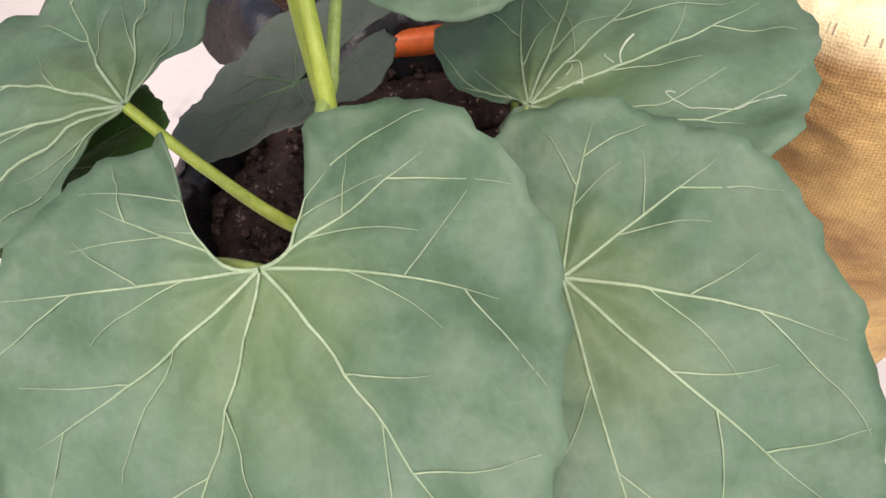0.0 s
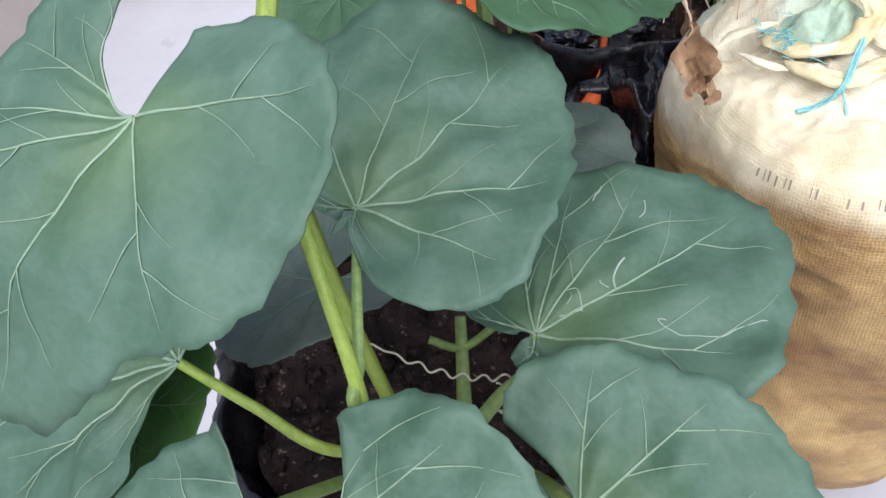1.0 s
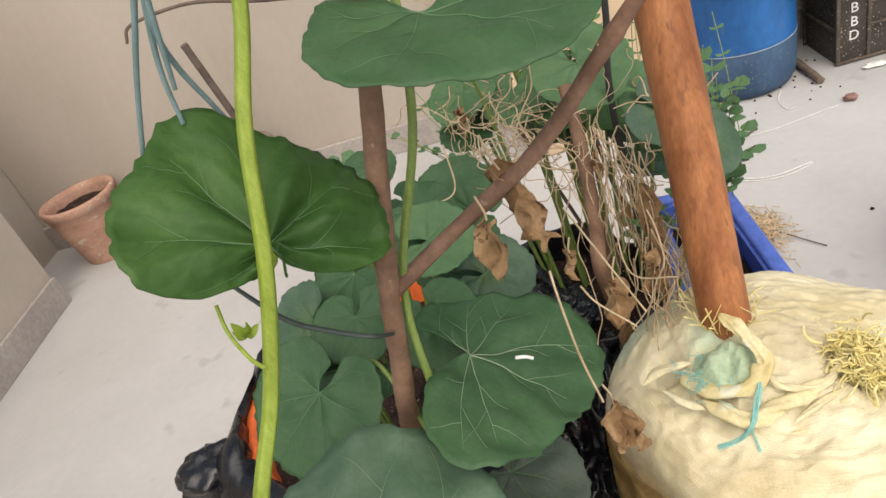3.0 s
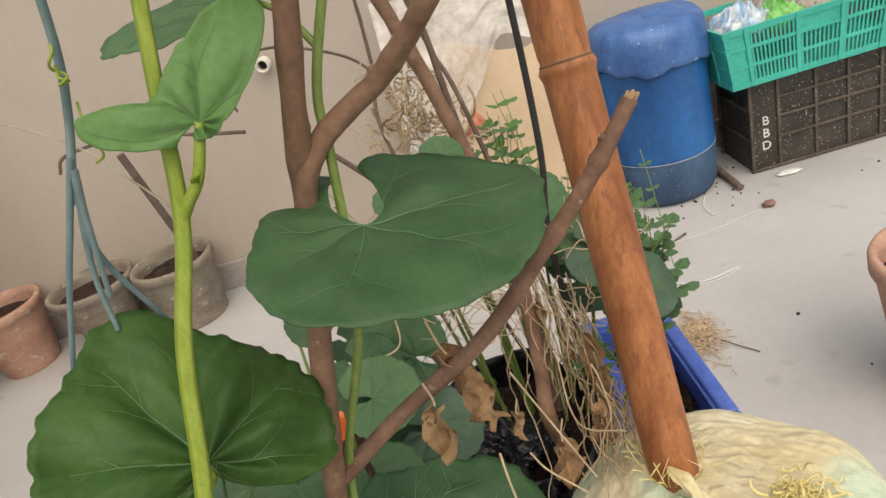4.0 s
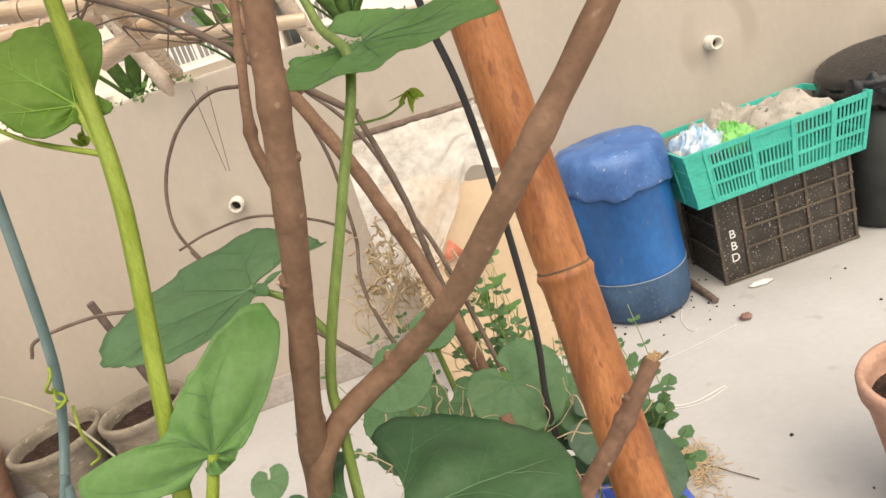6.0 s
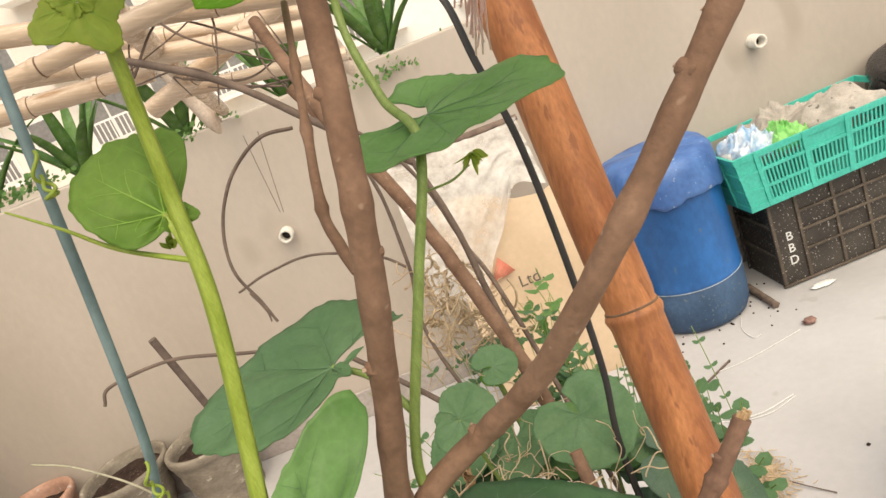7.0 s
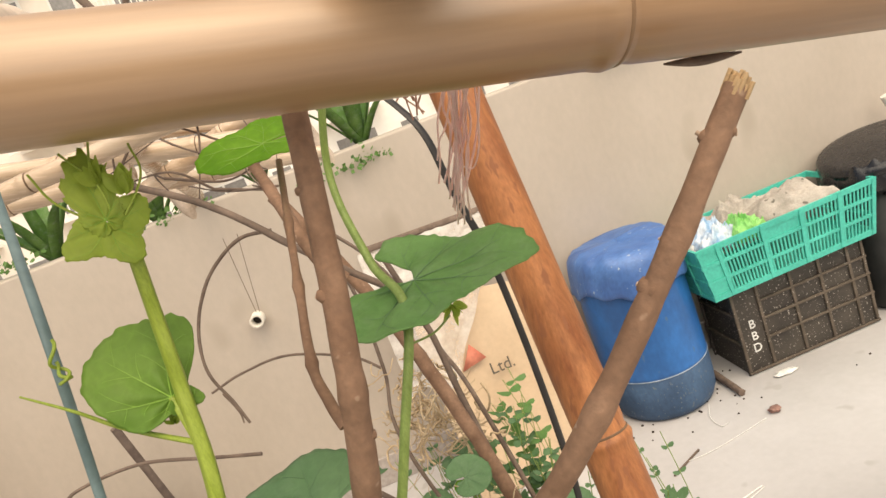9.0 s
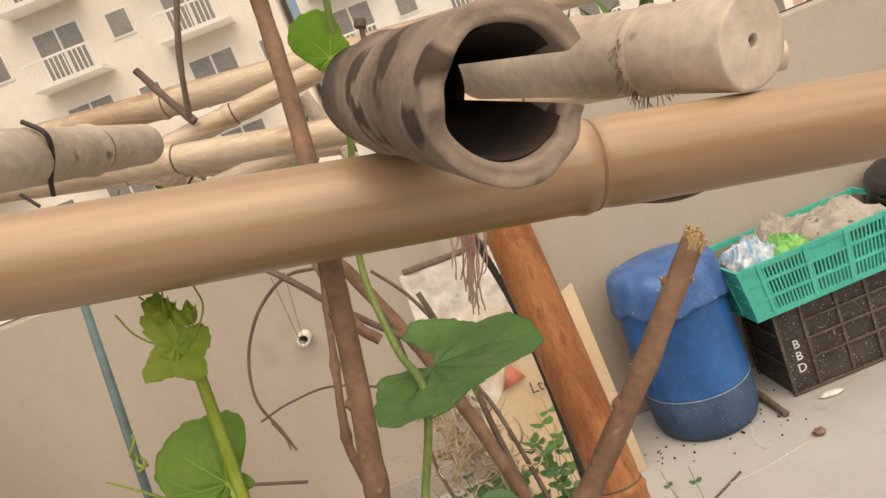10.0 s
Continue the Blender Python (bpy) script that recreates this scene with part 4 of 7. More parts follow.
soil_disc((0.0, 0.56, 0.385), 0.162, bag, 0.02)
clods = bmesh.new()
CLOD = random.Random(23)
for k in range(260):
    a, q = CLOD.uniform(0, 6.28), 0.155 * CLOD.random() ** 0.5
    r = CLOD.uniform(0.0015, 0.006)
    m = pose(q * math.cos(a), 0.56 + q * math.sin(a), 0.388 + CLOD.uniform(-0.002, 0.008), CLOD.uniform(0, 360), CLOD.uniform(0, 360), 0)
    g = bmesh.ops.create_icosphere(clods, subdivisions=2, radius=r, matrix=m)
    for vert in g["verts"]:
        vert.co += Vector((noise.noise(vert.co * 300), noise.noise(vert.co * 300 + Vector((7, 0, 0))), noise.noise(vert.co * 300 + Vector((0, 7, 0))))) * r * 0.8
tagged(part("loose_soil", clods, SOIL, bag), kind="stuff")
tub = thing("round_tub", (-0.03, 0.915, 0), 0, "orange plastic tub lined with black polythene", "tub")
part("body", lathe([(0.001, 0.0), (0.15, 0.0), (0.155, 0.01), (0.195, 0.4), (0.205, 0.402), (0.207, 0.42), (0.195, 0.424), (0.19, 0.41), (0.18, 0.3)], 60), ORANGE, tub, placed=False)


def liner_wave(r, z, a):
    """The liner is tucked inside the rim in three places, folded over it elsewhere."""
    tucked = any(abs((math.degrees(a) - m + 180) % 360 - 180) < w for m, w in ((165, 10), (-33, 9), (-86, 19)))
    return bag_wave(min(r, 0.188) if tucked else r * 1.04, z, a)


part("liner", lathe([(0.191, 0.3), (0.19, 0.38), (0.193, 0.43), (0.2, 0.445), (0.225, 0.42), (0.235, 0.39)], 90, wave=liner_wave), BLACK_PLASTIC, tub, "crumpled black polythene liner", placed=False)
soil_disc((-0.03, 0.915, 0.38), 0.19, tub)

blue_tub = thing("planting_tub", (0.28, 1.02, 0), 0, "blue rectangular plastic tub full of soil and plants", "tub")
bm = bmesh.new()
BX0, BX1, BY0, BY1, BH = 0.338, 0.43, 0.9, 1.13, 0.42
for lo, hi in (((BX0, BY0, 0), (BX1, BY0 + 0.008, BH)), ((BX0, BY1 - 0.008, 0), (BX1, BY1, BH)), ((BX0, BY0 + 0.008, 0), (BX0 + 0.008, BY1 - 0.008, BH)), ((BX1 - 0.008, BY0 + 0.008, 0), (BX1, BY1 - 0.008, BH)), ((BX0, BY0, 0), (BX1, BY1, 0.01))):
    block(bm, lo, hi)
part("body", bm, BLUE_TUB, blue_tub, smooth=False)
rim = [(BX0, BY0), (BX1, BY0), (BX1, BY1), (BX0, BY1)]
bm = bmesh.new()
for lo, hi in (((BX0 - 0.016, BY0 - 0.016, BH - 0.006), (BX1 + 0.016, BY0 + 0.004, BH + 0.008)), ((BX0 - 0.016, BY1 - 0.004, BH - 0.006), (BX1 + 0.016, BY1 + 0.016, BH + 0.008)), ((BX0 - 0.016, BY0 + 0.004, BH - 0.006), (BX0 + 0.004, BY1 - 0.004, BH + 0.008)), ((BX1 - 0.004, BY0 + 0.004, BH - 0.006), (BX1 + 0.016, BY1 - 0.004, BH + 0.008))):
    block(bm, lo, hi, 0.004)
part("rim", bm, BLUE_TUB, blue_tub)
bm = bmesh.new()
N = 36
grid = [[bm.verts.new((BX0 + 0.01 + (BX1 - BX0 - 0.02) * i / N, BY0 + 0.01 + (BY1 - BY0 - 0.02) * j / N, 0.38 + 0.02 * noise.fractal(Vector((i * 0.3, j * 0.3, 2)), 1.0, 2.0, 4))) for j in range(N + 1)] for i in range(N + 1)]
for i in range(N):
    for j in range(N):
        bm.faces.new((grid[i][j], grid[i + 1][j], grid[i + 1][j + 1], grid[i][j + 1]))
part("soil", bm, SOIL, blue_tub)

bag2 = thing("grow_bag", (0.19, 0.985, 0), 0, "black polythene grow bag of soil tangled with dead vines", "grow bag")
part("skin", lathe([(p.x, p.z) for p in glide([(q[0], 0, q[1]) for q in ((0.001, 0.002), (0.09, 0.003), (0.11, 0.02), (0.118, 0.2), (0.12, 0.36), (0.124, 0.42), (0.118, 0.435), (0.112, 0.41), (0.11, 0.36))], 7)], 150, wave=bag_wave), BLACK_PLASTIC, bag2, placed=False)
soil_disc((0.19, 0.985, 0.395), 0.112, bag2)

# ---- brown shrub: trunk and branches ----
shrub = thing("shrub", (0.03, 0.83, 0.385), 0, "bare brown shrub stem with cut branches rising from the orange tub", "shrub")
TRUNK = [(0.0234, 0.8292, 0.3849), (0.0271, 0.7724, 0.4506), (0.0404, 0.6705, 0.5612), (0.0614, 0.6228, 0.6487), (0.0721, 0.6202, 0.6925), (0.0878, 0.6155, 0.7631), (0.1240, 0.6340, 0.9037), (0.1376, 0.6276, 0.9572), (0.1600, 0.6103, 1.0295), (0.1769, 0.5965, 1.0947), (0.1884, 0.6170, 1.1594), (0.1988, 0.6537, 1.2396), (0.2039, 0.6948, 1.3300)]


def knotty(r0, r1, knots):
    """Radius along a woody stem, swollen at its old leaf nodes."""
    return lambda t: (r0 + (r1 - r0) * t) * (1 + sum(h * math.exp(-((t - k) / w) ** 2) for k, h, w in knots))


part("trunk", tube(TRUNK, knotty(0.0082, 0.0042, ((0.2, 0.1, 0.012), (0.36, 0.1, 0.01), (0.55, 0.22, 0.022), (0.62, 0.09, 0.007), (0.69, 0.1, 0.007), (0.74, 0.12, 0.006), (0.86, 0.1, 0.006))), 14, seg=18, wobble=0.13), BARK, shrub)
BRANCH = [(0.1236, 0.6320, 0.8990), (0.1315, 0.6300, 0.9270), (0.1450, 0.6330, 0.9425), (0.1610, 0.6345, 0.9525), (0.1836, 0.6300, 0.9660), (0.2120, 0.6034, 0.9971), (0.2432, 0.5758, 1.0426), (0.2875, 0.5690, 1.0935), (0.3290, 0.5669, 1.1442)]
part("branch", tube(BRANCH, knotty(0.0061, 0.0044, ((0.3, 0.08, 0.02), (0.52, 0.1, 0.015), (0.78, 0.12, 0.012), (0.9, 0.08, 0.012))), 14, seg=18, wobble=0.13), BARK, shrub)
LOW = [(0.0848, 0.6175, 0.7480), (0.1319, 0.6432, 0.7650), (0.1903, 0.6354, 0.8057), (0.2388, 0.6332, 0.8553), (0.2669, 0.6339, 0.8847), (0.2927, 0.6347, 0.9179)]
part("branch", tube(LOW, knotty(0.0052, 0.0042, ((0.3, 0.1, 0.02), (0.62, 0.2, 0.015), (0.84, 0.25, 0.012))), 14, seg=16, wobble=0.16), BARK_RED, shrub)

def knot(at, core, r, material, seed, reach):
    """An old leaf scar: a low swelling on the bark with a pale broken tip."""
    rng = random.Random(seed)
    at, core = Vector(at), Vector(core)
    out = (at - core).normalized()
    at = core + out * reach
    bm = bmesh.new()
    sweep(bm, [core, at - out * r * 0.4, at, at + out * r * 0.45, at + out * r * 0.6], lambda t: r * (1.5, 1.25, 1.0, 0.75, 0.3)[round(t * 4)], 10, wobble=0.35)
    ob = part("knot", bm, material, shrub)
    bm = bmesh.new()
    for k in range(3):
        p = at + out * r * 0.5 + Vector((rng.uniform(-1, 1), rng.uniform(-1, 1), rng.uniform(-1, 1))) * r * 0.4
        sweep(bm, [p - out * r * 0.3, p + out * r * 0.15], r * 0.3, 6, wobble=0.4)
    part("scar", bm, SCAR, ob, "pale broken leaf scar")


for seed, (at, core, r, material) in enumerate((
    ((0.2827, 0.5703, 1.0905), (0.2839, 0.5693, 1.0892), 0.0032, BARK),
    ((0.3152, 0.5688, 1.1322), (0.3170, 0.5674, 1.1294), 0.0026, BARK),
    ((0.3238, 0.5644, 1.1296), (0.3204, 0.5673, 1.1336), 0.0018, BARK),
    ((0.2912, 0.5711, 1.1061), (0.2946, 0.5684, 1.1020), 0.0016, BARK),
    ((0.1770, 0.6342, 0.9680), (0.1794, 0.6321, 0.9627), 0.0026, BARK),
    ((0.2518, 0.5725, 1.0486), (0.2499, 0.5734, 1.0508), 0.0022, BARK),
    ((0.1539, 0.6120, 1.0216), (0.1574, 0.6124, 1.0207), 0.0034, BARK),
    ((0.1765, 0.6000, 1.0665), (0.1705, 0.5996, 1.0679), 0.0020, BARK),
    ((0.1804, 0.6018, 1.1218), (0.1821, 0.6018, 1.1209), 0.0026, BARK),
    ((0.1830, 0.6166, 1.1596), (0.1884, 0.6170, 1.1594), 0.0018, BARK),
    ((0.1286, 0.6290, 0.9476), (0.1346, 0.6301, 0.9463), 0.0020, BARK),
    ((0.1422, 0.6292, 0.9509), (0.1362, 0.6286, 0.9524), 0.0026, BARK),
    ((0.2402, 0.6332, 0.8569), (0.2404, 0.6332, 0.8569), 0.0028, BARK_RED),
    ((0.2769, 0.6356, 0.9017), (0.2789, 0.6343, 0.8997), 0.0026, BARK_RED),
    ((0.1600, 0.6411, 0.7824), (0.1611, 0.6409, 0.7820), 0.0022, BARK_RED),
)):
    knot(at, core, r, material, seed, 0.0052 if core[0] < 0.19 and material is BARK else 0.0041)


# ---- vine leaves ----
plant = thing("pumpkin_plant", (0.0, 0.5, 0.38), 0, "leafy pumpkin vine with broad blue-green leaves in the grow bag", "plant")
leaf(plant, "leaf", (0.0108, 0.3404, 0.5878), (-0.078, -0.569, 0.819), (-0.011, -0.821, -0.571), (67, 68, 87, 116, 136, 142, 140, 128, 108, 97, 79, 53), seed=1, droop=0.1, notch=(109, 83, 40, 16), curl=0.06, vein_size=0.85, rays=(-162, -134, -104, -61, -15, 50, 100, 132, 160))
leaf(plant, "leaf", (0.1124, 0.3598, 0.5558), (0.006, -0.441, 0.897), (0.614, -0.706, -0.352), (36, 50, 65, 85, 112, 134, 132, 100, 86, 75, 71, 66), seed=2, notch=(37, 37, 4, 3), rays=(-140, -75, -24, 10, 47, 92, 137))
leaf(plant, "leaf", (0.0982, 0.4456, 0.5663), (-0.090, -0.088, 0.992), (0.958, 0.266, 0.110), (16, 18, 14, 39, 95, 117, 130, 109, 90, 81, 43, 12), seed=3, notch=(45, 45, 3, 15), rays=(-120, -32, 10, 38, 62, 91, 150))
leaf(plant, "leaf", (0.0290, 0.4666, 0.6446), (0.029, -0.256, 0.966), (0.777, 0.614, 0.140), (21, 12, 51, 82, 91, 108, 123, 118, 89, 52, 20, 12), seed=4, notch=(46, 40, 14, 6), vein_size=0.85, rays=(-130, -71, -37, 0, 38, 77, 140))
leaf(plant, "leaf", (0.0017, 0.4116, 0.7440), (0.014, -0.387, 0.922), (-0.351, -0.865, -0.358), (63, 60, 59, 76, 103, 103, 72, 72, 69, 66, 54, 37), seed=5, droop=0.5, notch=(102, 29, 17, 8), vein_size=0.7, curl=0.06, rays=(-160, -123, -92, -65, -29, 25, 112))
leaf(plant, "leaf", (-0.0798, 0.4321, 0.5880), (-0.127, -0.142, 0.982), (-0.967, 0.238, -0.091), (8, 37, 75, 102, 122, 143, 138, 120, 94, 66, 45, 27), seed=6, notch=(87, 105, 62, 88))
leaf(plant, "leaf", (-0.135, 0.435, 0.545), (-0.25, -0.1, 0.96), (0.95, -0.1, 0.25), (30, 40, 52, 60, 62, 62, 60, 58, 55, 50, 42, 30), LEAF_GREEN, VEIN_DIM, seed=27, notch=14)
leaf(plant, "leaf", (-0.0474, 0.5378, 0.5131), (-0.227, 0.047, 0.973), (-0.858, -0.481, -0.177), (84, 88, 88, 76, 79, 89, 74, 60, 59, 58, 68, 70), LEAF_GREY, VEIN_DIM, seed=7, notch=(34, 34, 3, 6), curl=0.1)
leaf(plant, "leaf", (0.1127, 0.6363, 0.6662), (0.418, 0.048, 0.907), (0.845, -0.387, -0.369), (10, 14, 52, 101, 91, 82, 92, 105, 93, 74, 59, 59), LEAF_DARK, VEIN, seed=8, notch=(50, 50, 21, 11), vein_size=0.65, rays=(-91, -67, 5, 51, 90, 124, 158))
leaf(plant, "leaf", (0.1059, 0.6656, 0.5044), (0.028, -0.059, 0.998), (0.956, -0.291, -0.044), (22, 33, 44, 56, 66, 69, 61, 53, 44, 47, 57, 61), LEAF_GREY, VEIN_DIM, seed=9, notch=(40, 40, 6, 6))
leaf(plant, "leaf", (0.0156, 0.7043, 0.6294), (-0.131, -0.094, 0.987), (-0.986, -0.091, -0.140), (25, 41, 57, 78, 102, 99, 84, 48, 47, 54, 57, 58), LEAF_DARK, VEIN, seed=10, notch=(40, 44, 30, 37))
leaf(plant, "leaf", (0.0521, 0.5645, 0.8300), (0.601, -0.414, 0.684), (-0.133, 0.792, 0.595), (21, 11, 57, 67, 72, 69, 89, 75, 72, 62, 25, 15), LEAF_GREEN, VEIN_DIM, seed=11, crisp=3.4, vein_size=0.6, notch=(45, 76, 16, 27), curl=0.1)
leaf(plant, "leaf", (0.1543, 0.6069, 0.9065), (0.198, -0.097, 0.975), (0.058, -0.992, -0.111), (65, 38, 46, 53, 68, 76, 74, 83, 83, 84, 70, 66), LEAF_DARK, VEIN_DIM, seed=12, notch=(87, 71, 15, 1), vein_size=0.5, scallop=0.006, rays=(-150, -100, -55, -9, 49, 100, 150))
leaf(plant, "leaf", (0.1297, 0.6546, 1.0113), (-0.033, -0.112, 0.993), (-0.923, -0.378, -0.073), (40, 46, 52, 54, 60, 69, 52, 36, 16, 14, 9, 16), LEAF_PALE, VEIN_DIM, seed=13, vein_size=0.6, curl=0.0, notch=(43, 45, 1, 8))
leaf(plant, "leaf", (0.1087, 0.5876, 0.9757), (0.320, -0.848, 0.422), (0.802, 0.180, 0.569), (7, 7, 7, 8, 10, 22, 57, 33, 22, 20, 43, 20), LEAF_THIN, VEIN_DIM, seed=14, vein_size=0.6, crisp=1.6, notch=(40, 40, 4, 4), cup=0.25)
leaf(plant, "leaf", (0.2128, 0.6898, 1.0918), (-0.055, -0.213, 0.976), (0.844, -0.531, -0.069), (33, 37, 48, 44, 39, 38, 62, 56, 43, 46, 58, 72), LEAF_THIN, VEIN_DIM, seed=15, vein_size=0.4, notch=(23, 73, 1, 39))
leaf(plant, "leaf", (0.1102, 0.6155, 1.1048), (0.165, -0.848, 0.503), (-0.754, 0.220, 0.619), (13, 9, 9, 30, 33, 37, 33, 22, 16, 7, 7, 8), LEAF_SPROUT, VEIN_LIT, seed=16, crisp=2.0, vein_size=0.7)
leaf(plant, "leaf", (0.1638, 0.7587, 1.1814), (0.135, -0.459, 0.878), (-0.990, -0.093, 0.104), (30, 30, 27, 24, 27, 36, 38, 32, 23, 18, 22, 28), LEAF_LIT, VEIN_LIT, seed=17, notch=(12, 12, 2, 2), vein_size=0.6, curl=0.1)
leaf(plant, "leaf", (0.224, 0.706, 1.271), (0.10, -0.91, 0.40), (-0.53, 0.30, 0.80), (5, 9, 13, 16, 29, 32, 25, 13, 10, 8, 5, 3), LEAF_LIT, VEIN_LIT, seed=18)
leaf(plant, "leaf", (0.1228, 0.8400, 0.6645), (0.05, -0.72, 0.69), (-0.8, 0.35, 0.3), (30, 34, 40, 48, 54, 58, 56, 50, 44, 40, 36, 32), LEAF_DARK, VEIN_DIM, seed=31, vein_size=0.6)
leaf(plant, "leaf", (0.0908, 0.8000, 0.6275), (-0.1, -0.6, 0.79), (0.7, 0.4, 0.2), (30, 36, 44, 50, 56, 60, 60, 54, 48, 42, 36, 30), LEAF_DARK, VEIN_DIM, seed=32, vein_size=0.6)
# ---- pumpkin stems ----
VINE = [(-0.0050, 0.4613, 0.3868), (-0.0027, 0.4735, 0.5957), (0.0070, 0.4895, 0.7018), (0.0318, 0.5314, 0.7662), (0.0550, 0.5453, 0.8286), (0.0678, 0.5677, 0.8885), (0.0852, 0.5859, 0.9390), (0.0968, 0.5955, 0.9945), (0.1129, 0.6046, 1.0668), (0.1162, 0.6119, 1.1083), (0.1193, 0.6127, 1.1379), (0.1235, 0.6083, 1.1620)]
part("stem", tube(VINE, lambda t: 0.0046 - 0.0022 * t, 8, seg=20, ribs=0.09), STEM, plant, "ribbed yellow-green climbing stem")
GSTEM = [(0.0776, 0.6100, 0.3942), (0.0875, 0.6099, 0.6618), (0.0933, 0.6237, 0.7490), (0.1305, 0.6303, 0.8447), (0.1457, 0.6342, 0.9319), (0.1516, 0.6372, 0.9688), (0.1803, 0.6488, 1.0333), (0.2036, 0.6680, 1.0861), (0.1957, 0.7031, 1.1081), (0.1929, 0.7399, 1.1576), (0.2190, 0.7244, 1.2354), (0.2343, 0.7085, 1.3021)]
part("stem", tube(GSTEM, lambda t: 0.0028 - 0.0008 * t, 8, seg=14, ribs=0.08), STEM_DARK, plant, "thin green stem twining by the shrub")
for pts, r0, r1, m in (
    ([(-0.0798, 0.4321, 0.586), (-0.051, 0.423, 0.554), (-0.011, 0.408, 0.529), (0.0, 0.47, 0.42)], 0.0026, 0.0034, STEM),
    ([(0.029, 0.465, 0.641), (0.031, 0.431, 0.632), (0.031, 0.404, 0.617), (0.029, 0.389, 0.597), (0.03, 0.45, 0.45)], 0.002, 0.003, STEM_DARK),
    ([(0.008, 0.458, 0.679), (0.022, 0.431, 0.672), (0.028, 0.410, 0.645), (0.031, 0.393, 0.614), (0.029, 0.387, 0.596)], 0.0026, 0.0033, STEM),
    ([(0.0982, 0.4456, 0.565), (0.091, 0.434, 0.551), (0.076, 0.429, 0.537), (0.055, 0.423, 0.510)], 0.0026, 0.0042, STEM_DARK),
    ([(0.013, 0.34, 0.585), (-0.015, 0.354, 0.571), (-0.039, 0.363, 0.557), (-0.02, 0.45, 0.42)], 0.003, 0.004, STEM_DARK),
    ([(0.1124, 0.3598, 0.554), (0.1, 0.38, 0.54), (0.06, 0.44, 0.44)], 0.003, 0.004, STEM_DARK),
    ([(0.032, 0.547, 0.450), (0.030, 0.523, 0.428), (0.030, 0.493, 0.415)], 0.004, 0.0055, STEM_DARK),
    ([(0.008, 0.533, 0.444), (0.031, 0.530, 0.435), (0.057, 0.544, 0.440)], 0.003, 0.003, STEM_DARK),
    ([(0.1127, 0.6363, 0.665), (0.101, 0.625, 0.668), (0.0878, 0.611, 0.666)], 0.0016, 0.002, STEM_DARK),
    ([(0.0156, 0.7043, 0.628), (0.045, 0.655, 0.66), (0.07, 0.62, 0.62)], 0.0016, 0.002, STEM_DARK),
    ([(0.0521, 0.5645, 0.829), (0.055, 0.56, 0.826), (0.0545, 0.548, 0.827)], 0.0016, 0.002, STEM),
    ([(0.1543, 0.6069, 0.9045), (0.148, 0.618, 0.893), (0.137, 0.632, 0.88)], 0.0014, 0.0018, STEM_DARK),
    ([(0.1297, 0.6546, 1.0105), (0.145, 0.65, 1.0), (0.157, 0.6395, 0.982)], 0.0014, 0.002, STEM_DARK),
    ([(0.1087, 0.5886, 0.9757), (0.1, 0.585, 0.956), (0.091, 0.586, 0.946), (0.0855, 0.5862, 0.94)], 0.0022, 0.003, STEM),
    ([(0.212, 0.69, 1.089), (0.208, 0.678, 1.085), (0.203, 0.668, 1.083)], 0.0012, 0.0018, STEM_DARK),
    ([(0.1102, 0.6155, 1.1048), (0.112, 0.612, 1.098), (0.1146, 0.6075, 1.086)], 0.0014, 0.0018, STEM),
    ([(0.078, 0.612, 0.785), (0.085, 0.617, 0.768), (0.0935, 0.6235, 0.75)], 0.0014, 0.0018, STEM_DARK),
):
    part("petiole", tube(pts, lambda t, a=r0, b=r1: a + (b - a) * t, 8, seg=14, ribs=0.07), m, plant)


def coil(bm, a, b, turns, amp, r, n=120):
    a, b = Vector(a), Vector(b)
    d = (b - a).normalized()
    s = d.orthogonal().normalized()
    u = d.cross(s)
    pts = [a + (b - a) * k / n + (s * math.cos(2 * math.pi * turns * k / n) + u * math.sin(2 * math.pi * turns * k / n)) * amp * min(1, 3 * k / n) + Vector((0, 0, -0.012 * math.sin(math.pi * k / n))) for k in range(n + 1)]
    return sweep(bm, pts, r, 6)


part("tendril", coil(bmesh.new(), (0.012, 0.451, 0.562), (0.078, 0.442, 0.534), 6, 0.0017, 0.0006), TENDRIL, plant, "pale curly tendril")
part("tendril", tube([(-0.073, 0.744, 0.988), (-0.048, 0.739, 0.977), (-0.002, 0.710, 0.959), (0.043, 0.659, 0.941), (0.086, 0.5865, 0.942)], 0.0006, 8, seg=6), TENDRIL, plant)
part("tendril", tube([(0.060, 0.619, 1.126), (0.074, 0.620, 1.113), (0.088, 0.620, 1.099), (0.1146, 0.6075, 1.087)], lambda t: 0.0004 + 0.0008 * t, 8, seg=8), STEM, plant)
part("tendril", tube([(0.197, 0.709, 1.056), (0.213, 0.718, 1.054), (0.225, 0.729, 1.056)], 0.0007, 8, seg=8), STEM_DARK, plant)
part("tendril", tube([(0.041, 0.647, 0.989), (0.041, 0.642, 0.977), (0.041, 0.646, 0.963), (0.036, 0.645, 0.960)], 0.0007, 8, seg=8), STEM, plant)


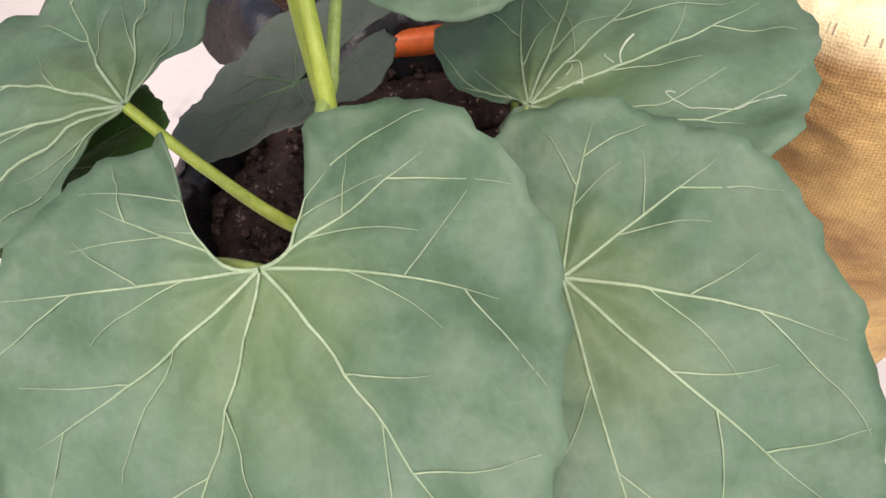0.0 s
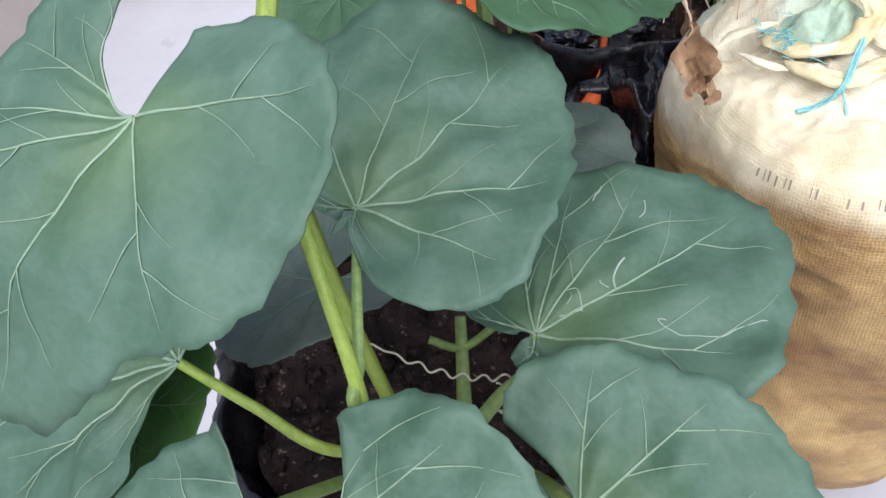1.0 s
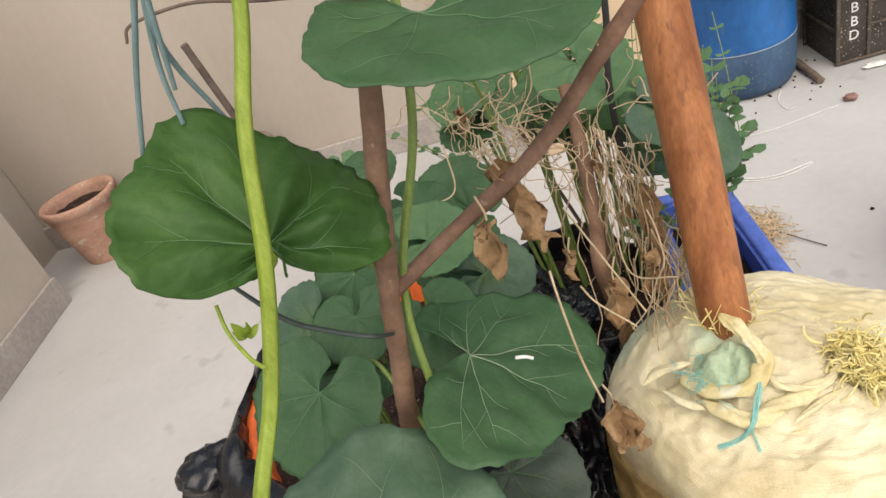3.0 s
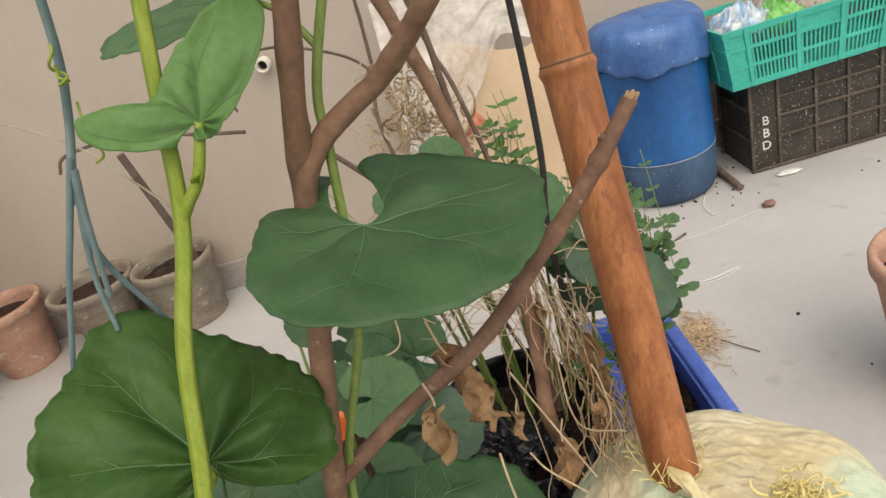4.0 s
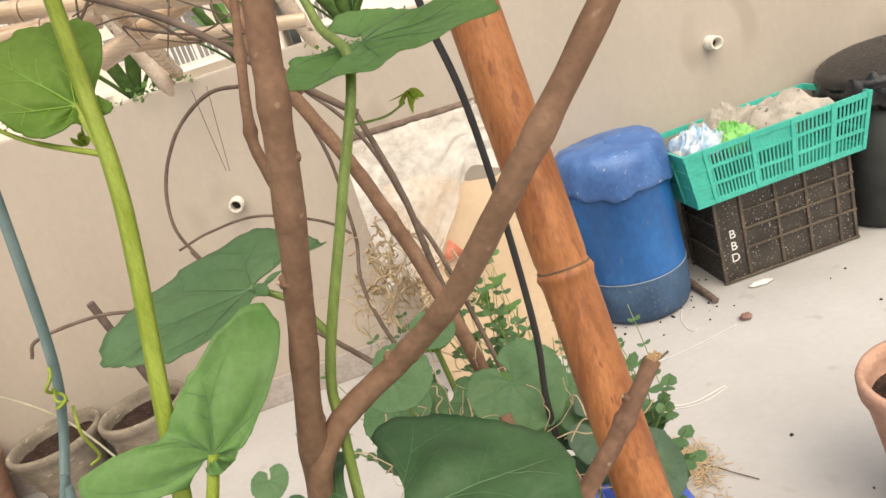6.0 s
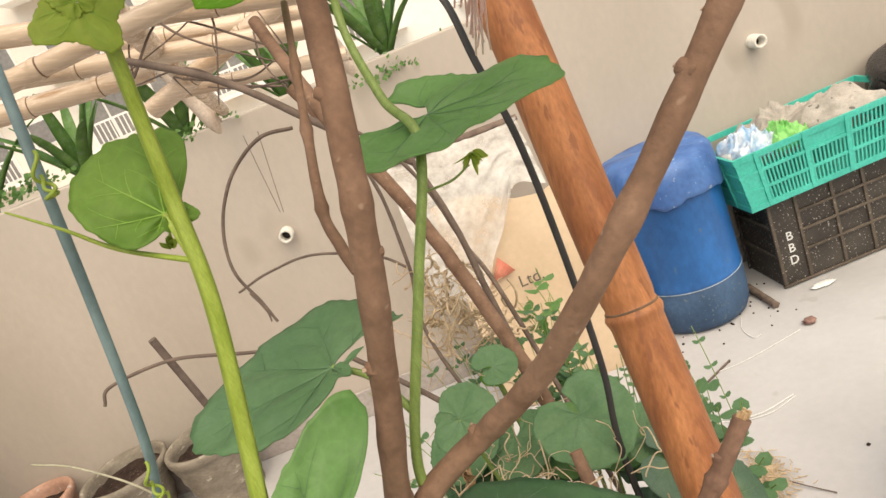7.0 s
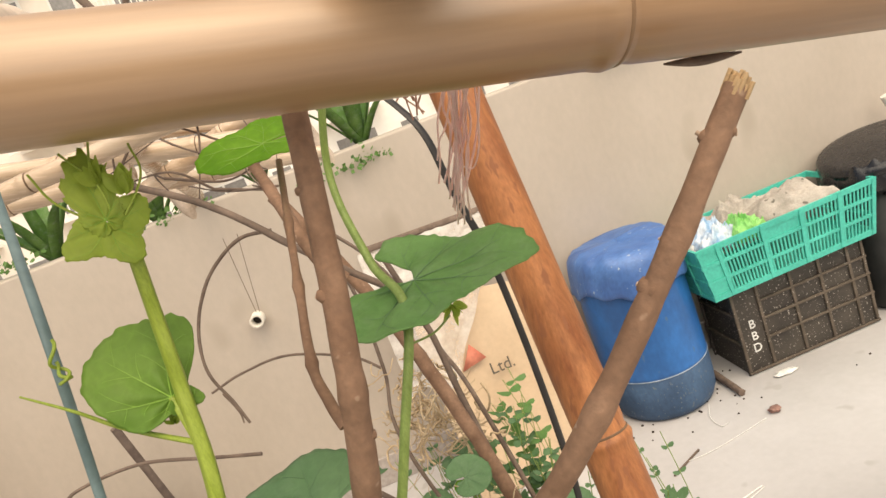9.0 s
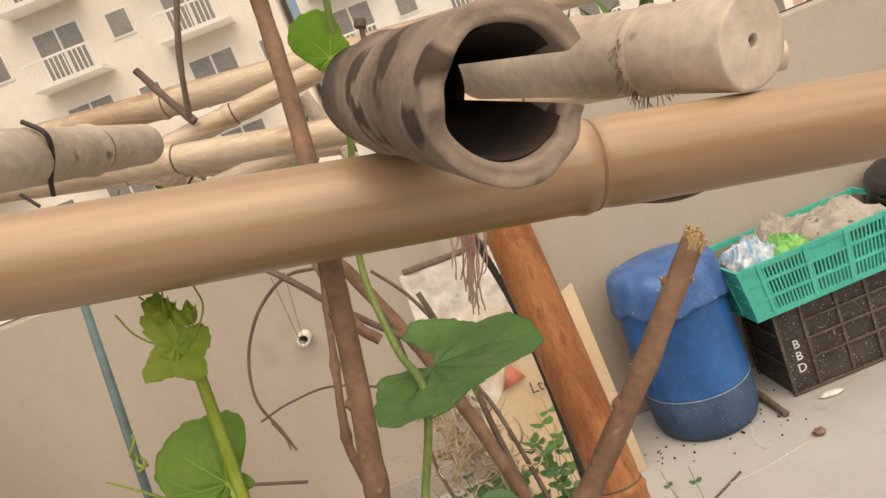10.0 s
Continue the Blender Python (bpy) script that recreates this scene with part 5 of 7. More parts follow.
def bud(at, size, parent, material, seed, n=16, up=(0, 0, 1), name="bud"):
    """A tight tuft of small folded leaves and hairs."""
    rng = random.Random(seed)
    c = Vector(at)
    bm = bmesh.new()
    for k in range(n):
        d = (Vector(up) + Vector((rng.uniform(-1, 1), rng.uniform(-1, 1), rng.uniform(-0.5, 0.9))) * 0.9).normalized()
        s = d.orthogonal().normalized()
        s = Matrix.Rotation(rng.uniform(0, 6.3), 3, d) @ s
        ln, w = size * rng.uniform(0.5, 1.0), size * rng.uniform(0.12, 0.24)
        rows = []
        for i in range(7):
            t = i / 6
            wd = w * math.sin(math.pi * min(1, 0.12 + 0.88 * t)) + 0.0002
            mid = c + d * ln * t + s.cross(d) * ln * 0.25 * t * t
            rows.append([bm.verts.new(mid + s * wd * q + s.cross(d) * abs(q) * wd * 0.5) for q in (-1, -0.5, 0, 0.5, 1)])
        for a, b in zip(rows, rows[1:]):
            for j in range(4):
                bm.faces.new((a[j], a[j + 1], b[j + 1], b[j]))
    return part(name, bm, material, parent)


bud((0.131, 0.603, 1.181), 0.011, plant, LEAF_YOUNG, 3, 12)
bud((0.125, 0.601, 1.187), 0.01, plant, LEAF_YOUNG, 4, 9)
leaf(plant, "leaf", (0.1225, 0.6, 1.175), (0.35, -0.9, 0.1), (-0.15, 0.05, 1), (5, 6, 6, 7, 11, 23, 19, 9, 7, 6, 6, 5), LEAF_YOUNG, VEIN_LIT, seed=22, crisp=1.5, vein_size=0.5, scallop=0.05)
for tip, lean in (((0.118, 0.6, 1.2), 0.004), ((0.129, 0.603, 1.205), -0.003), ((0.138, 0.606, 1.196), 0.006), ((0.108, 0.596, 1.197), -0.004)):
    part("tendril", tube([(0.124, 0.602, 1.17), Vector((0.124, 0.602, 1.17)).lerp(Vector(tip), 0.55) + Vector((lean, 0, 0)), tip], 0.00045, 8, seg=6), STEM, plant)
bud((0.229, 0.730, 1.061), 0.012, plant, LEAF_YOUNG, 5, 12, (0.2, 0, -1))
bud((-0.023, 0.444, 0.662), 0.016, plant, LEAF_YOUNG, 6, 12, (0, 0, -1))
bud((-0.024, 0.434, 0.648), 0.012, plant, LEAF_YOUNG, 7, 8, (0, 0, -1))
bud((0.031, 0.542, 0.797), 0.012, plant, LEAF_YOUNG, 8, 10)
bud((0.100, 0.583, 0.954), 0.007, plant, LEAF_YOUNG, 9, 8)
bud((0.102, 0.628, 1.091), 0.008, plant, LEAF_YOUNG, 10, 8)
leaf(plant, "leaf", (0.1225, 0.6, 1.173), (0.35, -0.92, 0.1), (0.05, 0.05, -1), (7, 9, 12, 17, 11, 12, 16, 11, 13, 15, 10, 8), LEAF_YOUNG, VEIN_LIT, seed=21, crisp=0.3, cup=0.0, vein_size=0.5, scallop=0.02, notch=4.0, curl=0.0)
part("tendril", tube([(0.020, 0.551, 0.814), (0.022, 0.544, 0.801), (0.034, 0.529, 0.794), (0.045, 0.518, 0.794)], 0.0011, 8, seg=8), STEM, plant)

for at in ((0.080, 0.431, 0.544), (0.075, 0.430, 0.538)):
    part("tendril", coil(bmesh.new(), Vector(at) - Vector((0.003, 0, 0.002)), Vector(at) + Vector((0.003, 0, 0.002)), 2, 0.0054, 0.0006), TENDRIL, plant)
# leaf-miner trails and pale marks, laid on the blade of the leaf by the sack
bpy.context.view_layer.update()
from mathutils.bvhtree import BVHTree
SCARRED = (0.157, 0.477, 0.572)
blades = []
for ob in plant.children:
    if ob.name.startswith("leaf") and len(ob.data.polygons) > 200:
        places = [ob.matrix_world @ v.co for v in ob.data.vertices]
        tree = BVHTree.FromPolygons(places, [tuple(p.vertices) for p in ob.data.polygons])
        mid = sum(places, Vector()) / len(places)
        blades.append(((mid - Vector(SCARRED)).length, ob.name, tree))
blade = min(blades)[2]
def on_blade(at, lift=0.0002):
    place, normal, face, far_off = blade.find_nearest(Vector(at))
    return place + (normal if normal.z > 0 else -normal) * lift
for pts, r in (([(0.139, 0.465, 0.573), (0.140, 0.470, 0.578), (0.142, 0.476, 0.582), (0.143, 0.479, 0.584)], 0.0008), ([(0.136, 0.465, 0.574), (0.133, 0.467, 0.576), (0.133, 0.468, 0.577)], 0.0005),
               ([(0.122, 0.454, 0.571), (0.122, 0.461, 0.575), (0.120, 0.465, 0.578), (0.118, 0.467, 0.579), (0.114, 0.466, 0.580)], 0.0004), ([(0.111, 0.451, 0.571), (0.115, 0.452, 0.571), (0.119, 0.454, 0.571), (0.122, 0.455, 0.571)], 0.0006),
               ([(0.115, 0.457, 0.573), (0.117, 0.461, 0.575), (0.116, 0.464, 0.578)], 0.0003),
               ([(0.130, 0.518, 0.590), (0.132, 0.521, 0.591), (0.135, 0.522, 0.591), (0.136, 0.524, 0.593)], 0.0006), ([(0.154, 0.503, 0.582), (0.157, 0.507, 0.583), (0.159, 0.511, 0.585), (0.159, 0.514, 0.586)], 0.0005)):
    part("leaf_trail", tube([on_blade(p) for p in pts], r * 0.62, 6, seg=6, wobble=0.5), TRAIL, plant)
part("leaf_trail", tube([on_blade(p) for p in ((0.164, 0.451, 0.555), (0.161, 0.450, 0.555), (0.156, 0.450, 0.557), (0.160, 0.447, 0.553), (0.165, 0.446, 0.551), (0.169, 0.443, 0.546), (0.175, 0.442, 0.544), (0.180, 0.442, 0.542), (0.186, 0.443, 0.542), (0.191, 0.443, 0.540), (0.196, 0.443, 0.539), (0.201, 0.440, 0.536), (0.204, 0.439, 0.534))], lambda t: 0.00034 - 0.00016 * t, 6, seg=6, wobble=0.5), TRAIL, plant)
# torn white spot on the leaf behind
part("leaf_tear", tube([(0.146, 0.611, 0.680), (0.152, 0.612, 0.678), (0.157, 0.611, 0.676)], 0.0012, 6, seg=8), WHITE, plant)

# ---- shrub ends and twigs ----
def cut_end(at, d, r, seed, many=26):
    rng = random.Random(seed)
    bm = bmesh.new()
    d = Vector(d).normalized()
    for k in range(many):
        s = Matrix.Rotation(rng.uniform(0, 6.3), 3, d) @ d.orthogonal().normalized()
        p = Vector(at) + s * r * rng.uniform(0, 0.8)
        sweep(bm, [p - d * 0.003, p + d * rng.uniform(0.001, 0.005)], 0.0009, 5)
    part("cut_end", bm, CUT_WOOD, shrub, "splintered pale cut end")


cut_end((0.329, 0.5669, 1.1442), (0.5, -0.25, 0.8), 0.006, 1)
cut_end((0.2927, 0.6347, 0.9179), (0.5, -0.1, 0.75), 0.0038, 2, 14)
part("branch", tube([(0.155, 0.679, 1.040), (0.151, 0.688, 1.052), (0.149, 0.699, 1.070), (0.155, 0.725, 1.105), (0.160, 0.754, 1.135), (0.166, 0.784, 1.169)], knotty(0.0032, 0.002, ((0.4, 0.4, 0.02), (0.6, 0.4, 0.02), (0.8, 0.4, 0.02))), 10, seg=10, wobble=0.25), BARK, shrub, "thin side twig beside the stem")
part("tie", tube([(-0.014, 0.620, 0.798), (0.006, 0.610, 0.776), (0.025, 0.602, 0.758), (0.046, 0.599, 0.746), (0.071, 0.594, 0.738), (0.080, 0.607, 0.726)], lambda t: 0.0011 + 0.0006 * math.sin(3.1 * t), 8, seg=8, flat=0.4), TIE_DARK, shrub, "dark strap tied round the stem")

# ---- ropes on the side ----
rope = thing("hanging_rope", (0.04, 0.62, 0.7), 0, "grey-blue plastic rope hanging beside the trellis and fraying into strands", "rope")
ROPE = [(0.0508, 0.6974, 1.2048), (0.0736, 0.6305, 1.1471), (0.0618, 0.6339, 1.0814), (0.0500, 0.6347, 1.0173), (0.0357, 0.6431, 0.9847), (0.0287, 0.6356, 0.9627), (0.0248, 0.6301, 0.9469)]
part("rope", tube(ROPE, 0.0021, 8, seg=10, ribs=0.12, ribn=3), BLUE_GREY, rope)
for pts in ([(0.035, 0.627, 0.969), (0.022, 0.620, 0.940), (0.009, 0.612, 0.910), (-0.009, 0.604, 0.866)], [(0.035, 0.625, 0.964), (0.025, 0.622, 0.932), (0.021, 0.618, 0.910), (0.021, 0.613, 0.886)],
            [(0.032, 0.628, 0.958), (0.027, 0.622, 0.931), (0.026, 0.628, 0.910), (0.031, 0.634, 0.885), (0.036, 0.643, 0.855)], [(0.035, 0.625, 0.964), (0.031, 0.621, 0.943), (0.028, 0.617, 0.921), (0.025, 0.615, 0.903)]):
    part("strand", tube(pts, lambda t: 0.0019 - 0.0006 * t, 8, seg=8, flat=0.6), BLUE_GREY, rope)
for at in ((0.077, 0.62, 1.137), (0.052, 0.621, 1.013)):
    part("tie", coil(bmesh.new(), Vector(at) - Vector((0, 0, 0.004)), Vector(at) + Vector((0, 0, 0.004)), 3, 0.0022, 0.0007), STEM, rope, "green tendril wound round the rope")

# ---- sack details ----
def fold(pts, w, material, name, label="", seed=1, n=8):
    """A strip of gathered cloth along points."""
    line = glide(pts, n)
    bm = bmesh.new()
    rows = []
    for i, p in enumerate(line):
        d = (line[min(i + 1, len(line) - 1)] - line[max(i - 1, 0)]).normalized()
        s = d.cross(Vector((0, 0, 1)))
        s = s.normalized() if s.length > 0.01 else Vector((1, 0, 0))
        up = s.cross(d)
        row = []
        for k in range(13):
            a = math.pi * k / 12
            q = w * min(1, (i + 0.3) * 0.16, (len(line) - i - 0.7) * 0.16) ** 0.6 * (0.8 + 0.55 * noise.noise(p * 55 + Vector((k * 0.3, seed, 0))) + 0.25 * noise.noise(p * 160 + Vector((k * 0.5, 0, seed))))
            row.append(bm.verts.new(p + s * math.cos(a) * q + up * math.sin(a) * q * 0.7))
        rows.append(row)
    for a, b in zip(rows, rows[1:]):
        for k in range(12):
            bm.faces.new((a[k], a[k + 1], b[k + 1], b[k]))
    return part(name, bm, material, sack, label)


fold([(0.303, 0.715, 0.580), (0.311, 0.696, 0.577), (0.320, 0.674, 0.566), (0.319, 0.666, 0.560), (0.304, 0.658, 0.552), (0.283, 0.663, 0.548), (0.268, 0.680, 0.547), (0.262, 0.699, 0.545)], 0.008, SACK_ROLL, "rolled_edge", "rolled yellowish edge of the sack's mouth", 2)
fold([(0.284, 0.626, 0.516), (0.307, 0.627, 0.521), (0.330, 0.629, 0.523), (0.356, 0.634, 0.528)], 0.006, SACK_ROLL, "rolled_edge", "", 8)
fold([(0.269, 0.663, 0.544), (0.282, 0.646, 0.542), (0.296, 0.639, 0.541), (0.316, 0.642, 0.542), (0.340, 0.650, 0.543), (0.366, 0.660, 0.542)], 0.0085, SACK_ROLL, "rolled_edge", "broad folded lip under the sack's mouth", 12)
fold([(0.231, 0.694, 0.541), (0.246, 0.701, 0.545), (0.259, 0.698, 0.550), (0.271, 0.695, 0.553)], 0.005, SACK_TOP, "cloth_fold", "cream fold beside a dark hollow", 14)
fold([(0.243, 0.684, 0.542), (0.255, 0.666, 0.542), (0.269, 0.655, 0.542)], 0.0045, SACK_TOP, "cloth_fold", "", 15)
fold([(0.321, 0.671, 0.554), (0.324, 0.659, 0.549), (0.336, 0.653, 0.546), (0.353, 0.652, 0.544), (0.374, 0.668, 0.544), (0.390, 0.697, 0.544)], 0.004, SACK_TOP, "cloth_fold", "loose cream edge of the folded sheet", 17)
fold([(0.325, 0.630, 0.538), (0.352, 0.644, 0.538), (0.374, 0.653, 0.538)], 0.004, SACK_TOP, "cloth_fold", "", 18)
pocket = Vector((0.300, 0.689, 0.555))
bm = lathe([(0.027 * (1 - k / 16) + 0.0002, 0.0) for k in range(17)], 60, pocket, wave=lambda r, z, a: (r * (1 + 0.15 * math.sin(2 * a + 1)), 0.004 - 22 * r * r + 0.008 * noise.noise(Vector((r * 60 * math.cos(a), r * 60 * math.sin(a), 3))) + 0.004 * noise.ridged_multi_fractal(Vector((r * 70 * math.cos(a), r * 40 * math.sin(a), 8)), 0.9, 2.0, 3, 1.0, 2.0)))
part("inner_cloth", bm, SACK_GREEN, sack, "crumpled pale green cloth inside the sack's mouth")
rng = random.Random(5)
bm = bmesh.new()
for k in range(430):
    c = Vector((0.393, 0.668, 0.549)) + Vector((rng.gauss(0, 0.0075), rng.gauss(0, 0.013), rng.uniform(-0.012, 0.004)))
    d = Vector((rng.uniform(-1, 1), rng.uniform(-1, 1), rng.uniform(-0.3, 0.5)))
    p = [c]
    for j in range(4):
        d = (d + Vector((rng.uniform(-1, 1), rng.uniform(-1, 1), rng.uniform(-0.7, 0.6))) * 1.1).normalized()
        p.append(p[-1] + d * 0.0055)
    sweep(bm, glide(p, 4), rng.uniform(0.0006, 0.0014), 5, flat=0.35)
tagged(part("fibre_tuft", bm, STRAW, sack, "tuft of tangled yellow fibres"), kind="stuff")
bm = bmesh.new()
foot = POLE_A + (POLE_B - POLE_A) * 0.09
for k in range(44):
    a = rng.uniform(0, 6.28)
    o = Vector((0.022 * math.cos(a), 0.022 * math.sin(a), 0))
    c = Vector((foot.x, foot.y, 0.562)) + o
    p = [c, c + o * 0.25 + Vector((0, 0, 0.01)), c + o * rng.uniform(-0.2, 0.9) + Vector((rng.uniform(-0.008, 0.008), 0, rng.uniform(0.012, 0.032)))]
    sweep(bm, glide(p, 4), rng.uniform(0.0003, 0.0007), 5)
tagged(part("frayed_edge", bm, STRAW, sack, "frayed fibres round the pole's foot"), kind="stuff")
bm = bmesh.new()
for k in range(9):
    o = Vector((rng.uniform(-1, 1), rng.uniform(-1, 1), rng.uniform(-0.4, 1))) * 0.002
    o2 = Vector((rng.uniform(-1, 1), rng.uniform(-1, 1), rng.uniform(-0.4, 1))) * 0.002
    sweep(bm, glide([Vector((0.312, 0.657, 0.556)) + o, Vector((0.303, 0.640, 0.552)) + o2, Vector((0.294, 0.630, 0.541)) + o, Vector((0.284, 0.629, 0.530)) + o2, Vector((0.271, 0.629, 0.526)) + o * 1.6], 6), 0.0007, 5)
for k in range(3):
    o = Vector((rng.uniform(-1, 1), rng.uniform(-1, 1), 0)) * 0.0015
    sweep(bm, glide([Vector((0.294, 0.630, 0.541)), Vector((0.295, 0.619, 0.529)) + o, Vector((0.296, 0.610, 0.517)) + o * 2], 6), 0.0005, 5)
tagged(part("twine", bm, TWINE, sack, "frayed turquoise twine"), kind="stuff")
bm = bmesh.new()
for k in range(36):
    c = Vector((0.270, 0.673, 0.550)) + Vector((rng.gauss(0, 0.009), rng.gauss(0, 0.012), 0.002))
    p = [c, c + Vector((rng.uniform(-1, 1), rng.uniform(-1, 1), rng.uniform(-0.2, 0.8))) * 0.006, c + Vector((rng.uniform(-1, 1), rng.uniform(-1, 1), rng.uniform(-0.2, 0.8))) * 0.011]
    sweep(bm, glide(p, 4), 0.0003, 4)
tagged(part("fibre_fringe", bm, TWINE, sack, "frayed turquoise fibres"), kind="stuff")
for k in range(13):
    q = Vector((0.252, 0.614, 0.498)).lerp(Vector((0.338, 0.602, 0.498)), k / 12) - Vector((SX, SY, 0))
    a = math.atan2(q.y, q.x)
    if k == 4:
        continue
    bm = bmesh.new()
    q0, q1 = sack_ring(a, 0.4945, 0.1428), sack_ring(a, 0.5005, 0.14)
    out = Vector((math.cos(a), math.sin(a), 0.3)) * 0.0006
    sd = Vector((-math.sin(a), math.cos(a), 0))
    for s, w in ((-0.002, 0.0006), (0.001, 0.0011)) if k % 2 else ((-0.001, 0.0012),):
        bm.faces.new([bm.verts.new(p + out) for p in (q0 + sd * s, q0 + sd * (s + w), q1 + sd * (s + w), q1 + sd * s)])
    part("print_bar", bm, INK, sack)

# ---- trellis poles over the crossbar ----
def hollow_pole(a, b, r, wall_r, material, label, ragged=0.003, split=None):
    """A cut bamboo length with its open end at a; split: direction in which its wall is broken open."""
    a, b = Vector(a), Vector(b)
    d = (b - a).normalized()
    seg = 48
    s = d.orthogonal().normalized()
    u = d.cross(s)
    if split is not None:
        split = Vector(split)
        s = (split - d * split.dot(d)).normalized()
        u = d.cross(s)
    ln = (b - a).length
    gap = (lambda k: split is not None and min(k, seg - 1 - k) < 3)
    bm = bmesh.new()
    rows = []
    for x, q in [(0.15, wall_r * 0.96), (0.09, wall_r * 0.98), (0.002, wall_r), (0.0, wall_r * 1.03), (0.0, wall_r * 1.12), (0.0, (r + wall_r * 2) / 3 + 0.0002), (0.0, (r + wall_r) / 2), (0.0, r * 0.9), (0.0, r * 0.975), (0.0006, r * 0.995), (0.002, r), (0.006, r), (0.09, r * 1.01), (0.1, r * 1.02), (0.106, r * 1.08), (0.112, r * 1.02), (0.15, r), (ln, r * 0.98)]:
        row = []
        for k in range(seg):
            w = 2 * math.pi * k / seg
            e = 1 + 0.04 * noise.noise(Vector((math.cos(w) * 1.5, math.sin(w) * 1.5, x * 15)))
            row.append(bm.verts.new(a + d * (x + ragged * (math.sin(3 * w) + noise.noise(Vector((w * 3, q * 200, 1)))) * (x < 0.01)) + (s * math.cos(w) + u * math.sin(w)) * q * e))
        rows.append(row)
    for i, (p, q) in enumerate(zip(rows, rows[1:])):
        for k in range(seg):
            if not (gap(k) and 1 <= i < 12):
                bm.faces.new((p[k], p[(k + 1) % seg], q[(k + 1) % seg], q[k]))
    bm.faces.new(rows[-1])
    pole = part("pole", bm, material, TRELLIS, label)
    # Extra inner shell whose colour darkens the bore in place of shade.
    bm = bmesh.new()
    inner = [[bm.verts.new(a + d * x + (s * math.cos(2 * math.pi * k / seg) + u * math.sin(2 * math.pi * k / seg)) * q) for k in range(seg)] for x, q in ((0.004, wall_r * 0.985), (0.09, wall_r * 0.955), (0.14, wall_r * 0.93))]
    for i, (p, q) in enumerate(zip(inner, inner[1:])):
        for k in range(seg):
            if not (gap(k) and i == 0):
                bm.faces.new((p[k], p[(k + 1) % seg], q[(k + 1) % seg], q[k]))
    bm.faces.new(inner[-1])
    part("hollow", bm, BAMBOO_DARK, pole, "inner shell coloured near black for the shade inside")
    return pole


hollow_pole((0.2636, 0.4686, 1.2229), (0.2372, 0.6120, 1.2410), 0.0205, 0.0152, BAMBOO_OLD, "grey weathered bamboo with a broken open hollow end", 0.002, Vector((0.286, 0.457, 1.220)) - Vector((0.263, 0.458, 1.223)))
end = hollow_pole((0.39, 0.5977, 1.2035), (0.312, 0.786, 1.239), 0.0205, 0.003, BAMBOO_END, "sawn grey bamboo with a nearly closed end", 0.0002)
SAWN_A, SAWN_B = Vector((0.39, 0.5977, 1.2035)), Vector((0.312, 0.786, 1.239))
way = (SAWN_B - SAWN_A).normalized()
mid = SAWN_A.lerp(SAWN_B, 0.27)
part("node_ring", tube([mid - way * 0.003, mid - way * 0.001, mid + way * 0.001, mid + way * 0.003], lambda q: 0.0206 + 0.0013 * math.sin(math.pi * q), 3, seg=40), BAMBOO_END, end, "raised node round the sawn bamboo")
bm = bmesh.new()
rng = random.Random(61)
for k in range(46):
    o = Matrix.Rotation(rng.uniform(1.8, 4.6), 3, way) @ way.orthogonal().normalized()
    p = mid + o * 0.0212 + way * rng.uniform(-0.002, 0.002)
    sweep(bm, [p, p + o * 0.002 + Vector((0, 0, -0.001)), p + o * rng.uniform(0.002, 0.005) + Vector((rng.uniform(-0.002, 0.002), 0, -0.003))], 0.00022, 4)
tagged(part("root_fringe", bm, NODE_SCAR, end, "fringe of short root hairs under the node"), kind="stuff")
for turn_by, x0, x1 in ((0.4, 0.02, 0.9), (1.3, 0.0, 0.35), (2.2, 0.0, 0.25)):
    o = Matrix.Rotation(turn_by, 3, way) @ way.orthogonal().normalized()
    part("crack", tube([SAWN_A.lerp(SAWN_B, x0 + (x1 - x0) * q / 5) + o * (0.0204 + 0.0003 * math.sin(q * 3)) + o.cross(way) * 0.0007 * math.sin(q * 2.3) for q in range(6)], lambda q: 0.0001 + 0.0005 * math.sin(math.pi * q), 5, seg=6), NODE_SCAR, end)
part("sliver", tube([(0.329, 0.611, 1.155), (0.345, 0.613, 1.151), (0.364, 0.617, 1.148)], lambda t: 0.0005 + 0.002 * math.sin(math.pi * t), 6, seg=8, flat=0.6), TWIG, TRELLIS, "dark split sliver under the crossbar")
for pts, r, lab in (([(-0.255, 1.468, 1.328), (0.131, 1.430, 1.236)], 0.013, ""), ([(-0.352, 1.617, 1.294), (0.096, 1.577, 1.198)], 0.014, ""), ([(-0.351, 1.497, 1.240), (-0.131, 1.485, 1.218)], 0.013, ""), ([(-0.200, 1.771, 1.299), (0.096, 1.744, 1.236)], 0.013, ""), ([(-0.128, 1.838, 1.180), (0.139, 1.818, 1.137)], 0.012, ""), ([(-0.082, 1.348, 1.290), (-0.245, 2.44, 1.135)], 0.016, ""), ([(-0.174, 1.736, 1.182), (0.075, 1.697, 1.250)], 0.015, "")):
    a, b = Vector(pts[0]), Vector(pts[1])
    bamboo_pole("bamboo_pole", a - (b - a) * 0.15, b + (b - a) * 0.1, r * 1.25, BAMBOO, [0.3, 0.7], "pale weathered bamboo of the far trellis", "trellis poles", 14)
for px in ((-0.285, 2.550, 1.116), (0.160, 2.550, 1.087)):
    q = Vector(px)
    bamboo_pole("bamboo_pole", (q.x, q.y, WALL_TOP - 0.05), (q.x - 0.1, q.y - 0.12, q.z + 0.32), 0.024, BAMBOO_END, [0.5], "grey bamboo prop standing on the parapet", "trellis poles", 14)
bolt = thing("bolt", (0.247, 0.839, 1.291), 0, "rusty bolt fixed through a bamboo pole", "bolt")
